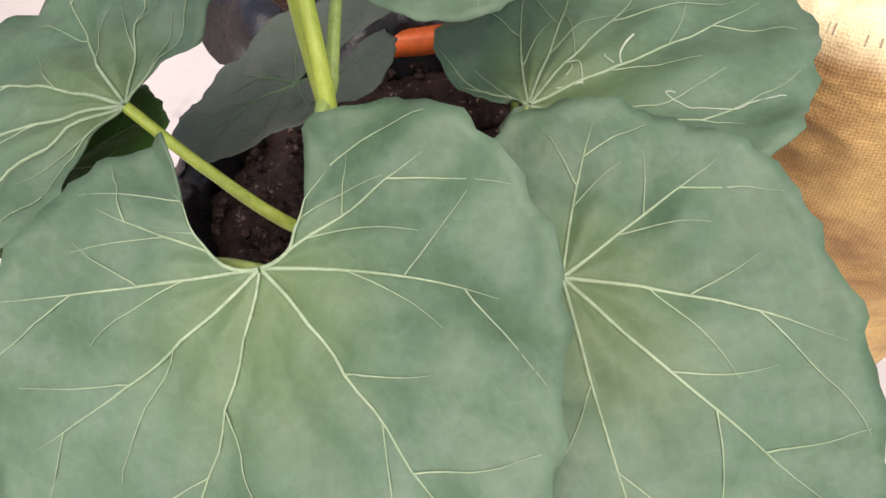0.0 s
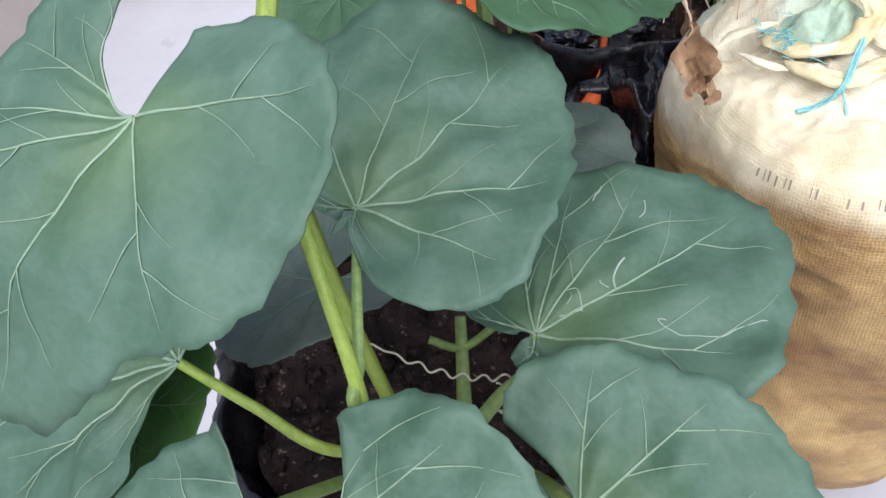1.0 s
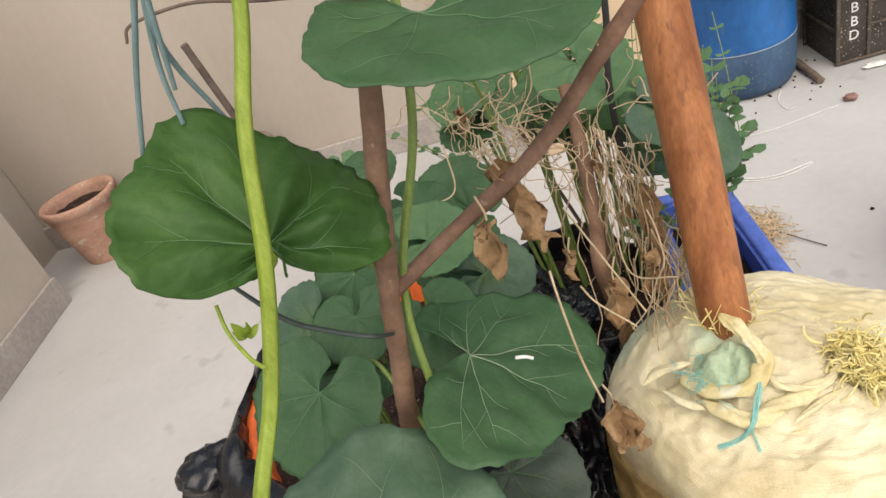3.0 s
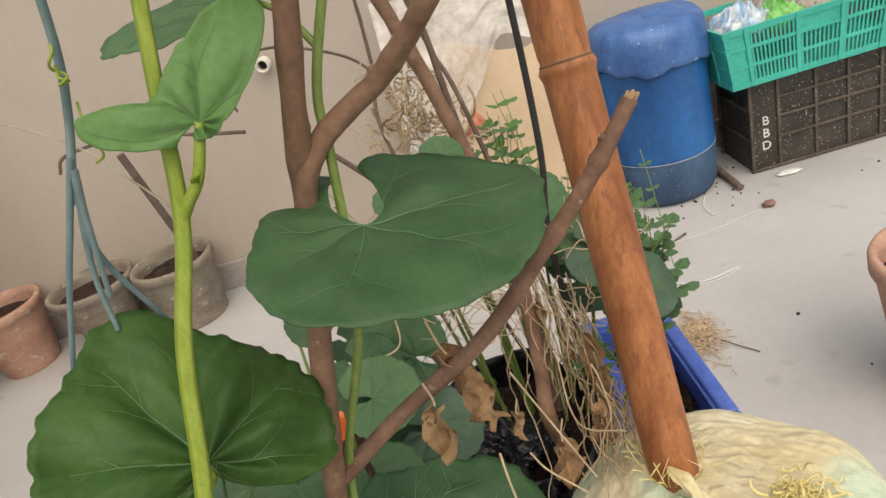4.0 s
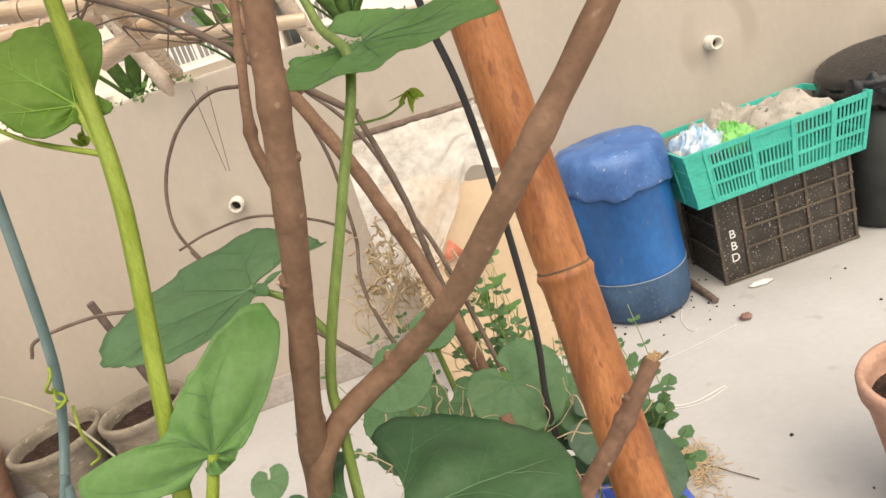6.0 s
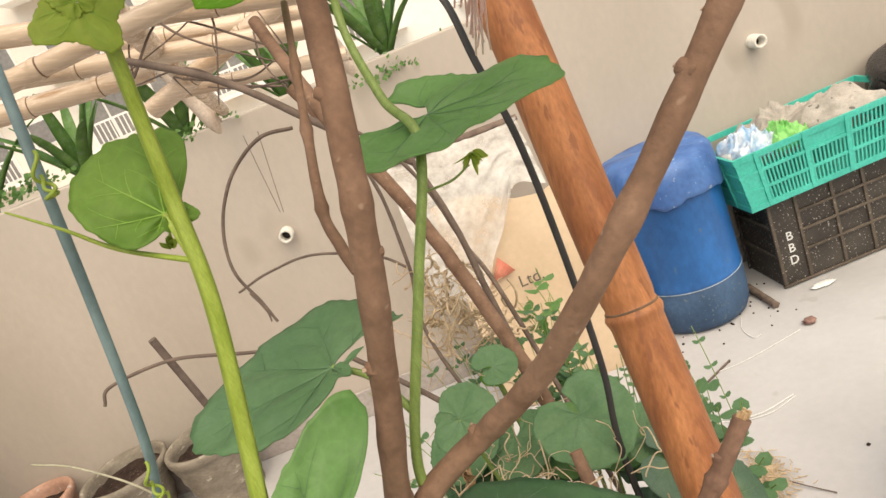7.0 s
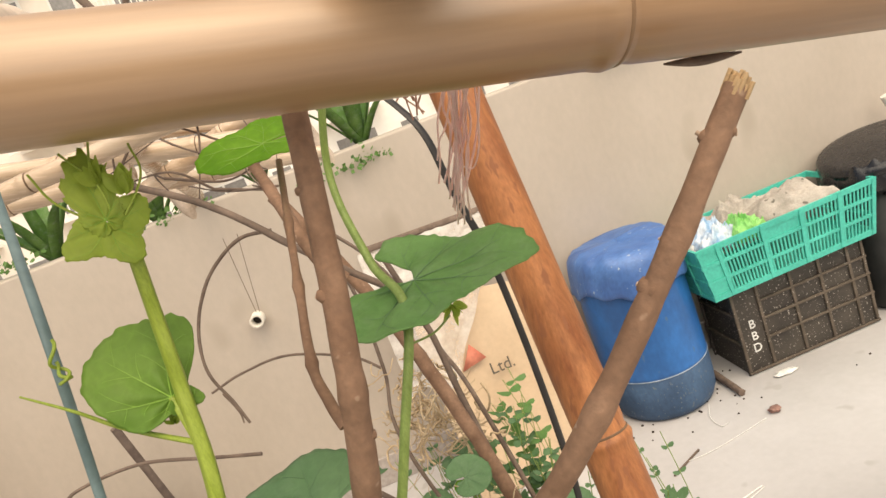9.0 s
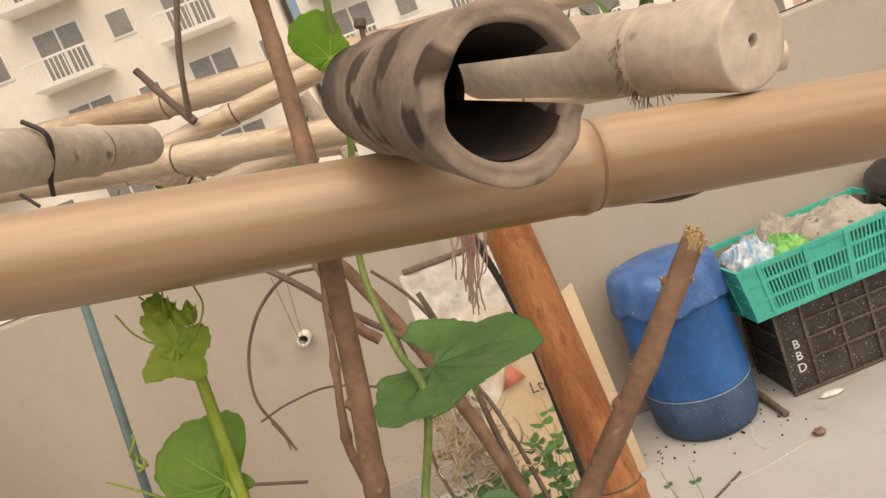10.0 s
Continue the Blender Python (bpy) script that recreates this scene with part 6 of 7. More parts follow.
part("shank", tube([(0.246, 0.836, 1.276), (0.250, 0.841, 1.300)], 0.002, 4, seg=10), RUST, bolt)
part("head", tube([(0.249, 0.840, 1.299), (0.251, 0.841, 1.304)], 0.0045, 2, seg=10), RUST, bolt)
cord = thing("cord", (0.065, 0.719, 1.284), 0, "thin dark cord tied round the grey bamboo", "cord")
part("cord", tube([(0.063, 0.701, 1.298), (0.072, 0.699, 1.288), (0.069, 0.702, 1.277), (0.061, 0.705, 1.266), (0.054, 0.715, 1.259)], 0.0014, 8, seg=8), STRAP, cord)
part("cord", tube([(0.017, 0.758, 1.270), (0.025, 0.756, 1.259)], 0.0012, 4, seg=8), STRAP, cord)
for pts, r in (([(0.028, 1.063, 1.371), (0.048, 1.054, 1.330), (0.064, 1.049, 1.302)], 0.006), ([(0.118, 0.966, 1.407), (0.097, 0.955, 1.348), (0.080, 0.966, 1.298)], 0.004)):
    part("twig", tube(pts, r * 0.7, 6, seg=8, wobble=0.3), TWIG, TRELLIS, "broken dark twig caught between the poles")
threads = thing("thread_bundle", (0.2515, 0.63, 1.17), 0, "faded pink threads hanging from a tie on the crossbar", "thread")
bm = bmesh.new()
rng = random.Random(8)
for k in range(18):
    a = Vector((0.2554, 0.6280, 1.1803) if k % 5 < 3 else (0.2623, 0.6280, 1.1780)) + Vector((rng.gauss(0, 0.0016), rng.uniform(-0.003, 0.003), 0.004))
    b = Vector((0.2464, 0.7000, 1.1119)) + Vector((rng.gauss(0, 0.0022), rng.uniform(-0.006, 0.006), rng.uniform(-0.006, 0.022)))
    m = a.lerp(b, 0.5) + Vector((rng.gauss(0, 0.0012) - 0.1 * (b.x - a.x), 0, rng.uniform(-0.004, 0.004)))
    sweep(bm, glide([a, a.lerp(m, 0.6) + Vector((rng.gauss(0, 0.0011), 0, 0)), m, m.lerp(b, 0.6) + Vector((rng.gauss(0, 0.0011), 0, 0)), b], 5), 0.00052, 5)
for loop in (((0.2624, 0.6300, 1.1759), (0.2618, 0.6500, 1.1562), (0.2596, 0.6600, 1.1443), (0.2566, 0.6700, 1.1371), (0.2534, 0.6750, 1.1386)), ((0.2541, 0.6300, 1.1787), (0.2491, 0.6500, 1.1618), (0.2448, 0.6600, 1.1547), (0.2423, 0.6700, 1.1463))):
    sweep(bm, glide(loop, 6), 0.0004, 4)
tagged(part("thread", bm, PINK, threads), kind="stuff")
bm = bmesh.new()
for k in range(12):
    a = Vector((0.2395, 0.6340, 1.1851)) + Vector((rng.gauss(0, 0.004), rng.uniform(-0.003, 0.003), 0.004))
    b = Vector((0.2355, 0.6450, 1.1687)) + Vector((rng.gauss(0, 0.003), rng.uniform(-0.004, 0.004), rng.uniform(-0.004, 0.012)))
    sweep(bm, glide([a, a.lerp(b, 0.5) + Vector((rng.gauss(0, 0.002), 0, 0)), b], 5), 0.00045, 4)
tagged(part("fibre", bm, RED_FIBRE, threads, "frayed red-brown fibres"), kind="stuff")

# ---- back sticks, strap, wires ----
CLIMBER = thing("dry_climber", (0.26, 1.02, 0.4), 0, "leafless dry climber with thin looping twigs rising from the tub", "climber")


def stick(pts, r0, r1, material, label, name="stick", wob=0.15, seg=12, flat=1.0):
    if name == "twig":
        return part("twig", tube(pts, lambda q: r0 + (r1 - r0) * q, 8, seg=8, wobble=wob), material, CLIMBER, label)
    t = thing(name, pts[-1], 0, label, name.replace("_", " "))
    part(name if name != "stick" else "wood", tube(pts, lambda q: r0 + (r1 - r0) * q, 8, seg=seg, wobble=wob, flat=flat), material, t)
    return t


stick([(0.098, 1.256, 1.120), (0.135, 1.231, 1.039), (0.180, 1.194, 0.926), (0.219, 1.146, 0.782), (0.243, 1.096, 0.644), (0.254, 1.017, 0.399)], 0.0085, 0.0095, BARK, "brown stick leaning out of the blue tub")
part("stem", tube([(0.134, 1.311, 1.007), (0.145, 1.292, 0.941), (0.143, 1.263, 0.844), (0.140, 1.181, 0.740), (0.26, 1.02, 0.4)], 0.0025, 8, seg=8, wobble=0.2), TWIG, CLIMBER)
stick([(0.198, 1.276, 0.994), (0.220, 1.232, 0.886), (0.228, 1.191, 0.781), (0.242, 1.141, 0.653), (0.27, 1.03, 0.40)], 0.004, 0.005, TWIG, "thin bent twig standing in the tub")
stick([(0.142, 1.349, 1.036), (0.180, 1.327, 0.986), (0.207, 1.302, 0.924), (0.225, 1.269, 0.842), (0.248, 1.213, 0.758), (0.3, 1.05, 0.42)], 0.0025, 0.0035, TWIG, "thin dark twig arching over the tub")
stick([(0.238, 0.929, 0.719), (0.239, 0.900, 0.673), (0.233, 0.845, 0.621), (0.226, 0.798, 0.584), (0.25, 0.93, 0.40)], 0.0065, 0.0075, BARK, "short brown stick standing in the tub")
strap = stick([(0.240, 1.020, 1.207), (0.263, 1.012, 1.175), (0.278, 0.994, 1.139), (0.283, 0.981, 1.084), (0.293, 0.971, 1.012), (0.296, 0.963, 0.905), (0.292, 0.947, 0.780), (0.281, 0.937, 0.679), (0.292, 0.934, 0.443)], 0.0042, 0.0045, STRAP, "black plastic strap hung from the trellis to the tub", "strap", 0.0, 8, 0.3)
stick([(0.062, 1.383, 1.067), (0.011, 1.385, 1.071), (-0.045, 1.377, 1.038), (-0.084, 1.362, 0.981), (-0.096, 1.343, 0.917), (-0.076, 1.327, 0.862), (-0.065, 1.316, 0.828)], 0.003, 0.002, TWIG, "dark tendril-like twig bent in a loop", "twig")
stick([(-0.101, 1.334, 0.885), (-0.052, 1.336, 0.895), (0.019, 1.334, 0.895), (0.102, 1.321, 0.861), (0.140, 1.311, 0.828)], 0.0018, 0.0022, TWIG, "thin dry twig", "twig")
stick([(-0.086, 1.332, 0.879), (-0.074, 1.323, 0.848), (-0.073, 1.317, 0.831)], 0.0022, 0.0012, TWIG, "forked dry twig end", "twig")
stick([(-0.319, 1.270, 0.825), (-0.301, 1.276, 0.846), (-0.210, 1.274, 0.849), (-0.113, 1.246, 0.830), (-0.039, 1.210, 0.822)], 0.0024, 0.0026, TWIG, "thin dry twig stretched sideways", "twig")
stick([(0.050, 1.103, 0.823), (0.098, 1.087, 0.772), (0.145, 1.070, 0.718), (0.170, 1.058, 0.680)], 0.003, 0.004, TWIG, "thin brown twig over the tub", "twig")
stick([(0.002, 1.026, 1.196), (0.062, 0.993, 1.160), (0.100, 0.963, 1.131), (0.137, 0.931, 1.096), (0.169, 0.911, 1.067), (0.200, 0.902, 1.038)], 0.0035, 0.003, TWIG, "grey twig crossing behind the shrub", "twig")
stick([(0.121, 0.999, 1.184), (0.129, 0.971, 1.161), (0.145, 0.897, 1.126), (0.157, 0.865, 1.089), (0.171, 0.860, 1.070)], 0.0055, 0.0045, BARK, "brown branch crossing behind the shrub", "branch")

rng = random.Random(41)
for pts in (((-0.0020, 1.3600, 1.0834), (-0.0022, 1.3600, 1.0167), (-0.0019, 1.3600, 0.9659)), ((0.0188, 1.3600, 1.0823), (0.0102, 1.3600, 1.0206), (0.0025, 1.3600, 0.9641))):
    part("thread", tube(pts, 0.0005, 6, seg=5), TWIG, CLIMBER, "thin grey thread hanging from a twig")
ENDS = ((-0.069, 1.449, 1.292), (0.009, 1.488, 1.275), (0.092, 1.405, 1.171), (-0.082, 1.532, 1.191), (0.007, 1.410, 1.150), (-0.124, 1.439, 1.213), (0.106, 1.291, 1.128), (0.051, 1.522, 1.215))
for k in range(14):
    a = Vector(ENDS[k % 8])
    b = Vector(ENDS[(k * 3 + 1 + k // 8) % 8])
    m = a.lerp(b, 0.5) + Vector((rng.uniform(-0.03, 0.03), rng.uniform(-0.05, 0.05), rng.uniform(-0.03, 0.03)))
    stick([a, m, b + Vector((rng.gauss(0, 0.02), 0, rng.gauss(0, 0.02)))], rng.uniform(0.0012, 0.003), 0.001, TWIG, "thin dry twig tangled in the trellis", "twig", 0.25)

# ---- dry leaves and dead vines ----
def dry_leaf(at, length, width, seed, name="dry_leaf", lean=(0, 0, -1)):
    rng = random.Random(seed)
    t = thing(name, at, 0, "shrivelled brown dry leaf hanging down", "dry leaf", "dry leaves")
    d = Vector(lean).normalized()
    s = Vector((math.cos(seed), math.sin(seed), 0))
    s = (s - d * s.dot(d)).normalized()
    bm = bmesh.new()
    rows = []
    for i in range(19):
        q = i / 18
        w = width * math.sin(math.pi * (0.06 + 0.9 * q)) ** 0.7
        row = []
        for k in range(11):
            v = k / 10 - 0.5
            p = Vector(at) + d * length * q + s * v * 2 * w * (0.75 + 0.25 * math.cos(q * 9 + seed)) + s.cross(d) * (width * 0.9 * math.cos(v * 5) * math.sin(q * 3 + seed) * 0.6)
            p += s.cross(d) * width * 0.35 * abs(math.sin(v * 11 + q * 2 + seed))
            p += Vector((noise.noise(p * 90), noise.noise(p * 90 + Vector((9, 0, 0))), noise.noise(p * 70))) * width * 0.5
            row.append(bm.verts.new(p))
        rows.append(row)
    for a, b in zip(rows, rows[1:]):
        for k in range(10):
            bm.faces.new((a[k], a[k + 1], b[k + 1], b[k]))
    part("blade", bm, DRY, t)
    part("stalk", tube([Vector(at) - d * length * 0.35 + s * 0.004, Vector(at) - d * length * 0.1, Vector(at) + d * 0.002], 0.0008, 6, seg=6), DRY_VINE, t)
    return t


dry_leaf((0.167, 0.645, 0.798), 0.062, 0.0155, 1.0, lean=(0.38, -0.1, -1))
dry_leaf((0.153, 0.630, 0.776), 0.04, 0.0125, 2.4)
dry_leaf((0.275, 0.806, 0.664), 0.055, 0.012, 3.1)
dry_leaf((0.277, 0.790, 0.635), 0.06, 0.012, 4.3)
dry_leaf((0.261, 0.760, 0.625), 0.048, 0.012, 5.2)
dry_leaf((0.225, 0.703, 0.652), 0.05, 0.0145, 6.6)
dry_leaf((0.198, 0.716, 0.677), 0.028, 0.008, 7.1)
dry_leaf((0.250, 0.876, 0.669), 0.03, 0.009, 8.4)
dry_leaf((0.200, 0.626, 0.608), 0.05, 0.0125, 9.3, lean=(0.1, -0.1, -1))
dry_leaf((0.236, 0.835, 0.489), 0.05, 0.012, 10.3, lean=(0.0, -0.1, -1))
dry_leaf((0.206, 0.633, 0.584), 0.04, 0.012, 11.3, lean=(0.15, -0.1, -1))
dry_leaf((0.264, 0.854, 0.628), 0.04, 0.01, 12.3)
dry_leaf((0.129, 0.992, 0.702), 0.035, 0.011, 13.3)
dry_leaf((0.277, 0.785, 0.588), 0.04, 0.01, 14.3)
vines = thing("dead_vine", (0.25, 0.95, 0.42), 0, "tangle of dead straw-coloured vines hanging over the tubs", "dead vine")
rng = random.Random(11)
CROWN = [(0.105, 0.968, 0.685), (0.145, 0.954, 0.695), (0.184, 0.931, 0.690), (0.224, 0.932, 0.686), (0.160, 0.897, 0.675), (0.251, 0.900, 0.669), (0.290, 0.925, 0.666), (0.208, 1.018, 0.677), (0.151, 1.296, 0.763), (0.193, 1.301, 0.783), (0.212, 1.266, 0.696), (0.190, 1.233, 0.746)]
HANG = [(0.262, 0.851, 0.662), (0.272, 0.803, 0.658), (0.257, 0.791, 0.640), (0.283, 0.784, 0.625), (0.238, 0.830, 0.669), (0.204, 0.807, 0.673)]
CURLS = [(0.167, 1.259, 0.830), (0.170, 1.247, 0.792), (0.185, 1.240, 0.769), (0.210, 1.230, 0.771), (0.144, 1.239, 0.762), (0.218, 1.210, 0.740), (0.193, 1.265, 0.820), (0.177, 1.220, 0.737)]
bm = bmesh.new()
for k in range(95):
    c0 = Vector(CURLS[k % 8]) + Vector((rng.gauss(0, 0.022), rng.gauss(0, 0.02), rng.gauss(0, 0.022)))
    n0 = Vector((rng.uniform(-1, 1), rng.uniform(-1, 1), rng.uniform(-1, 1))).normalized()
    s0 = n0.orthogonal().normalized()
    r0, a0, span = rng.uniform(0.008, 0.03), rng.uniform(0, 6.28), rng.uniform(1.2, 4.5)
    drift = Vector((rng.uniform(-1, 1), rng.uniform(-1, 1), rng.uniform(-1.2, 0.4))) * 0.02
    p = [c0 + (s0 * math.cos(a0 + span * i / 9) + n0.cross(s0) * math.sin(a0 + span * i / 9)) * r0 * (1 - 0.04 * i) + drift * (i / 9) + Vector((0, 0, 0.003 * rng.uniform(-1, 1))) for i in range(10)]
    sweep(bm, glide(p, 3), rng.uniform(0.0008, 0.0019), 5)
for k in range(300):
    hang = k % 3 == 0
    a = Vector((HANG if hang else CROWN)[k % (6 if hang else 12)]) + Vector((rng.gauss(0, 0.022), rng.gauss(0, 0.02), rng.gauss(0, 0.02)))
    p = [a]
    d = Vector((rng.uniform(-1, 1), rng.uniform(-1, 1), rng.uniform(-1, 0.6))) if not hang else Vector((rng.gauss(0, 0.2), rng.gauss(0, 0.2), -1))
    for j in range(rng.randint(4, 9)):
        d = (d + (Vector((rng.gauss(0, 0.3), rng.gauss(0, 0.3), -0.3)) if hang else Vector((rng.uniform(-1, 1), rng.uniform(-1, 1), rng.uniform(-1, 0.8))) * 0.95)).normalized()
        p.append(p[-1] + d * (rng.uniform(0.012, 0.02) if hang else rng.uniform(0.006, 0.022)))
    sweep(bm, glide(p, 4), rng.uniform(0.0003, 0.0008), 5)
st = part("tangle", bm, DRY_VINE, vines)
tagged(st, kind="stuff")
for pts in ([(0.118, 0.833, 0.737), (0.118, 0.811, 0.702), (0.091, 0.805, 0.696), (0.066, 0.798, 0.690)], [(0.181, 0.624, 0.731), (0.182, 0.615, 0.715), (0.186, 0.610, 0.669), (0.193, 0.601, 0.634)], [(0.201, 0.712, 0.718), (0.220, 0.691, 0.680), (0.240, 0.669, 0.641)], [(0.257, 0.879, 0.672), (0.247, 0.816, 0.629), (0.247, 0.765, 0.603), (0.278, 0.729, 0.616)], [(0.199, 0.682, 0.668), (0.208, 0.674, 0.655), (0.231, 0.664, 0.634)]):
    part("strand", tube(pts, 0.0008, 8, seg=6, wobble=0.2), DRY_VINE, vines)

# ---- plants in the tubs behind ----
HEART = (0.5, 0.72, 0.82, 0.86, 0.9, 0.97, 1.0, 0.95, 0.9, 0.86, 0.8, 0.7)
back = thing("pumpkin_plant", (0.26, 1.0, 0.39), 0, "young pumpkin plant with broad green leaves in the blue tub", "plant")
back2 = thing("pumpkin_plant", (-0.03, 0.88, 0.39), 0, "pumpkin plant with broad green leaves in the orange tub", "plant")
for who, c, n, u, r, m, seed in (
    (back, (0.259, 0.983, 0.717), (0, -0.5, 0.9), (0.3, -1, 0), 62, LEAF_PALE, 31), (back, (0.148, 0.945, 0.789), (-0.2, -0.6, 0.8), (0.6, -0.6, 0), 40, LEAF_PALE, 32), (back, (0.195, 1.044, 0.774), (0.1, -0.5, 0.9), (1, 0, 0.2), 30, LEAF_PALE, 33),
    (back, (0.317, 0.969, 0.674), (0.1, -0.4, 0.9), (1, -0.3, 0), 45, LEAF_PALE, 34), (back, (0.322, 0.933, 0.664), (0.3, -0.6, 0.8), (0.4, 0, -1), 48, LEAF, 35), (back, (0.355, 0.881, 0.645), (0.5, -0.6, 0.6), (0.6, 0, -1), 40, LEAF, 36),
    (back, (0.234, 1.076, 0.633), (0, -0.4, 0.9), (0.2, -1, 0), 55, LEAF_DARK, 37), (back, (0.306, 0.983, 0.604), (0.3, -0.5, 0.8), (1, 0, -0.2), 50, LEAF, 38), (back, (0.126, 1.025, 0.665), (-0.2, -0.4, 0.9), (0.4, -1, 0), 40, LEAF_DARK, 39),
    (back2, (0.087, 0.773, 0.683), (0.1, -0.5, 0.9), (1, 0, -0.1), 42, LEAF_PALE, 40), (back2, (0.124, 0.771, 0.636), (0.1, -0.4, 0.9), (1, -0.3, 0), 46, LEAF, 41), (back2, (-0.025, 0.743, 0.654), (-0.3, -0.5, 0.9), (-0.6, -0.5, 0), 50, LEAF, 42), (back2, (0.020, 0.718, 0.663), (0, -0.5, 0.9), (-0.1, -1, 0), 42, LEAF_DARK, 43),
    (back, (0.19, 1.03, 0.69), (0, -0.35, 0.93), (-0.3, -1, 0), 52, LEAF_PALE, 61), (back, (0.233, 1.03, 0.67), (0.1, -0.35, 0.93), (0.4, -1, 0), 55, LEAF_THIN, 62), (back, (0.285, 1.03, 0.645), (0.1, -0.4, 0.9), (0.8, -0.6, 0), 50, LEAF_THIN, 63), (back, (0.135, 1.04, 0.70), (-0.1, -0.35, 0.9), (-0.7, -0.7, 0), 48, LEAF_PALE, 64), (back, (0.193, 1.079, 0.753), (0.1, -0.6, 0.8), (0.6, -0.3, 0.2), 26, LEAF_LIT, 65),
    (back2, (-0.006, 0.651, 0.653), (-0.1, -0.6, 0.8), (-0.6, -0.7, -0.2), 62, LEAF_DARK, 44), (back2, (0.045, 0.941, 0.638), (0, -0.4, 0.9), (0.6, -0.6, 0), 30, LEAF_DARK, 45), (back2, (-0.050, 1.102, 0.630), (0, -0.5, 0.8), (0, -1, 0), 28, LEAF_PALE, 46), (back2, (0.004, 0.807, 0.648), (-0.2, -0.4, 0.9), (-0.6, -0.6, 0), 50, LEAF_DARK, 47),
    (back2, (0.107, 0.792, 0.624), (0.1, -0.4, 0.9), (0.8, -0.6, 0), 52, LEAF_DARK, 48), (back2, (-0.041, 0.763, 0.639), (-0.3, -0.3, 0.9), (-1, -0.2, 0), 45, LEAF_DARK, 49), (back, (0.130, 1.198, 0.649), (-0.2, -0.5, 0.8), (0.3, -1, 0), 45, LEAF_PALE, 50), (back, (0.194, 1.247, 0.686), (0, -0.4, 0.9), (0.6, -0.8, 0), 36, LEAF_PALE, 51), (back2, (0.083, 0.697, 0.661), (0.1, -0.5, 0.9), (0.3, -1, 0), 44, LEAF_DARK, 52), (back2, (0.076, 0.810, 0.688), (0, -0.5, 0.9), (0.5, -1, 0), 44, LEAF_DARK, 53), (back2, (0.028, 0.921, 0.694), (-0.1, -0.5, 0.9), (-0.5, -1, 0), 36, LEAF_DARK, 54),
):
    leaf(who, "leaf", c, n, u, tuple(r * q for q in HEART), m, VEIN_DIM, seed=seed, notch=24, vein_size=0.7)
    c = Vector(c)
    base_z = 0.4
    foot = Vector((c.x * 0.6 + (0.26 if who == back else -0.02) * 0.4, c.y * 0.5 + (1.0 if who == back else 0.86) * 0.5, base_z))
    part("petiole", tube([c - Vector((0, 0, 0.001)), c.lerp(foot, 0.4) + Vector((0, 0.01, 0.01)), foot], lambda t: 0.0016 + 0.0012 * t, 6, seg=8), STEM_DARK, who)


def herb(at, spots, seed, label, size=0.009, many=5, material=LEAF_PALE):
    """Thin stems with pairs of small oval leaflets."""
    rng = random.Random(seed)
    t = thing("herb", at, 0, label, "herb", "small herbs")
    lb, sb = bmesh.new(), bmesh.new()
    for q in spots:
        q = Vector(q)
        for r in range(many):
            tip = q + Vector((rng.gauss(0, 0.028), rng.gauss(0, 0.025), rng.gauss(0, 0.025)))
            root = Vector(at).lerp(q, 0.6) + Vector((rng.gauss(0, 0.01), rng.gauss(0, 0.01), -0.01))
            line = glide([root, root.lerp(tip, 0.5) + Vector((0, 0, 0.012)), tip], 6)
            sweep(sb, line, 0.0006, 5)
            for i in range(4, len(line), 3):
                for sgn in (-1, 1):
                    c = line[i]
                    d = (line[i] - line[i - 1]).normalized()
                    s = d.cross(Vector((0, 0, 1))).normalized() * sgn
                    ln, w = size * rng.uniform(0.9, 1.5), size * rng.uniform(0.5, 0.75)
                    dr = (s + d * 0.5 + Vector((0, 0, rng.uniform(-0.3, 0.3)))).normalized()
                    sd = dr.cross(Vector((0, 0, 1))).normalized()
                    ring = [lb.verts.new(c + dr * ln * (0.5 - 0.5 * math.cos(a)) + sd * w * math.sin(a) + Vector((0, 0, 0.15 * w * math.cos(2 * a)))) for a in (0, 0.7, 1.4, 2.2, math.pi, 4.1, 4.9, 5.6)]
                    lb.faces.new(ring)
    tagged(part("stem", sb, STEM_DARK, t), kind="stuff")
    tagged(part("foliage", lb, material, t), kind="stuff")
    return t


herb((0.28, 1.08, 0.42), [(0.277, 1.260, 0.713), (0.248, 1.224, 0.681), (0.286, 1.182, 0.661), (0.248, 1.196, 0.659), (0.307, 1.195, 0.664)], 1, "small-leaved green herb growing in the blue tub", 0.011)
herb((0.33, 1.05, 0.42), [(0.321, 1.073, 0.659), (0.340, 1.079, 0.674), (0.308, 1.080, 0.644), (0.333, 1.119, 0.664)], 2, "feathery green herb in the blue tub", 0.006)
herb((0.36, 1.0, 0.42), [(0.321, 0.882, 0.599), (0.331, 0.917, 0.629), (0.298, 0.854, 0.585)], 3, "small green herb at the tub's edge", 0.009)
herb((0.4, 1.02, 0.42), [(0.398, 1.001, 0.620), (0.383, 0.935, 0.595), (0.391, 1.020, 0.640)], 4, "oval-leaved green herb over the tub's edge", 0.014)
herb((0.36, 1.08, 0.42), [(0.270, 1.276, 0.722), (0.278, 1.247, 0.693), (0.268, 1.310, 0.767)], 7, "round-leaved green shoot before the cardboard", 0.015, 2, LEAF_THIN)
herb((0.42, 1.0, 0.42), [(0.424, 1.117, 0.635)], 5, "single green seedling shoot", 0.007)
herb((0.26, 0.98, 0.4), [(0.051, 1.145, 0.639), (0.130, 1.274, 0.705)], 6, "yellow-green small shoots in the tub", 0.009)

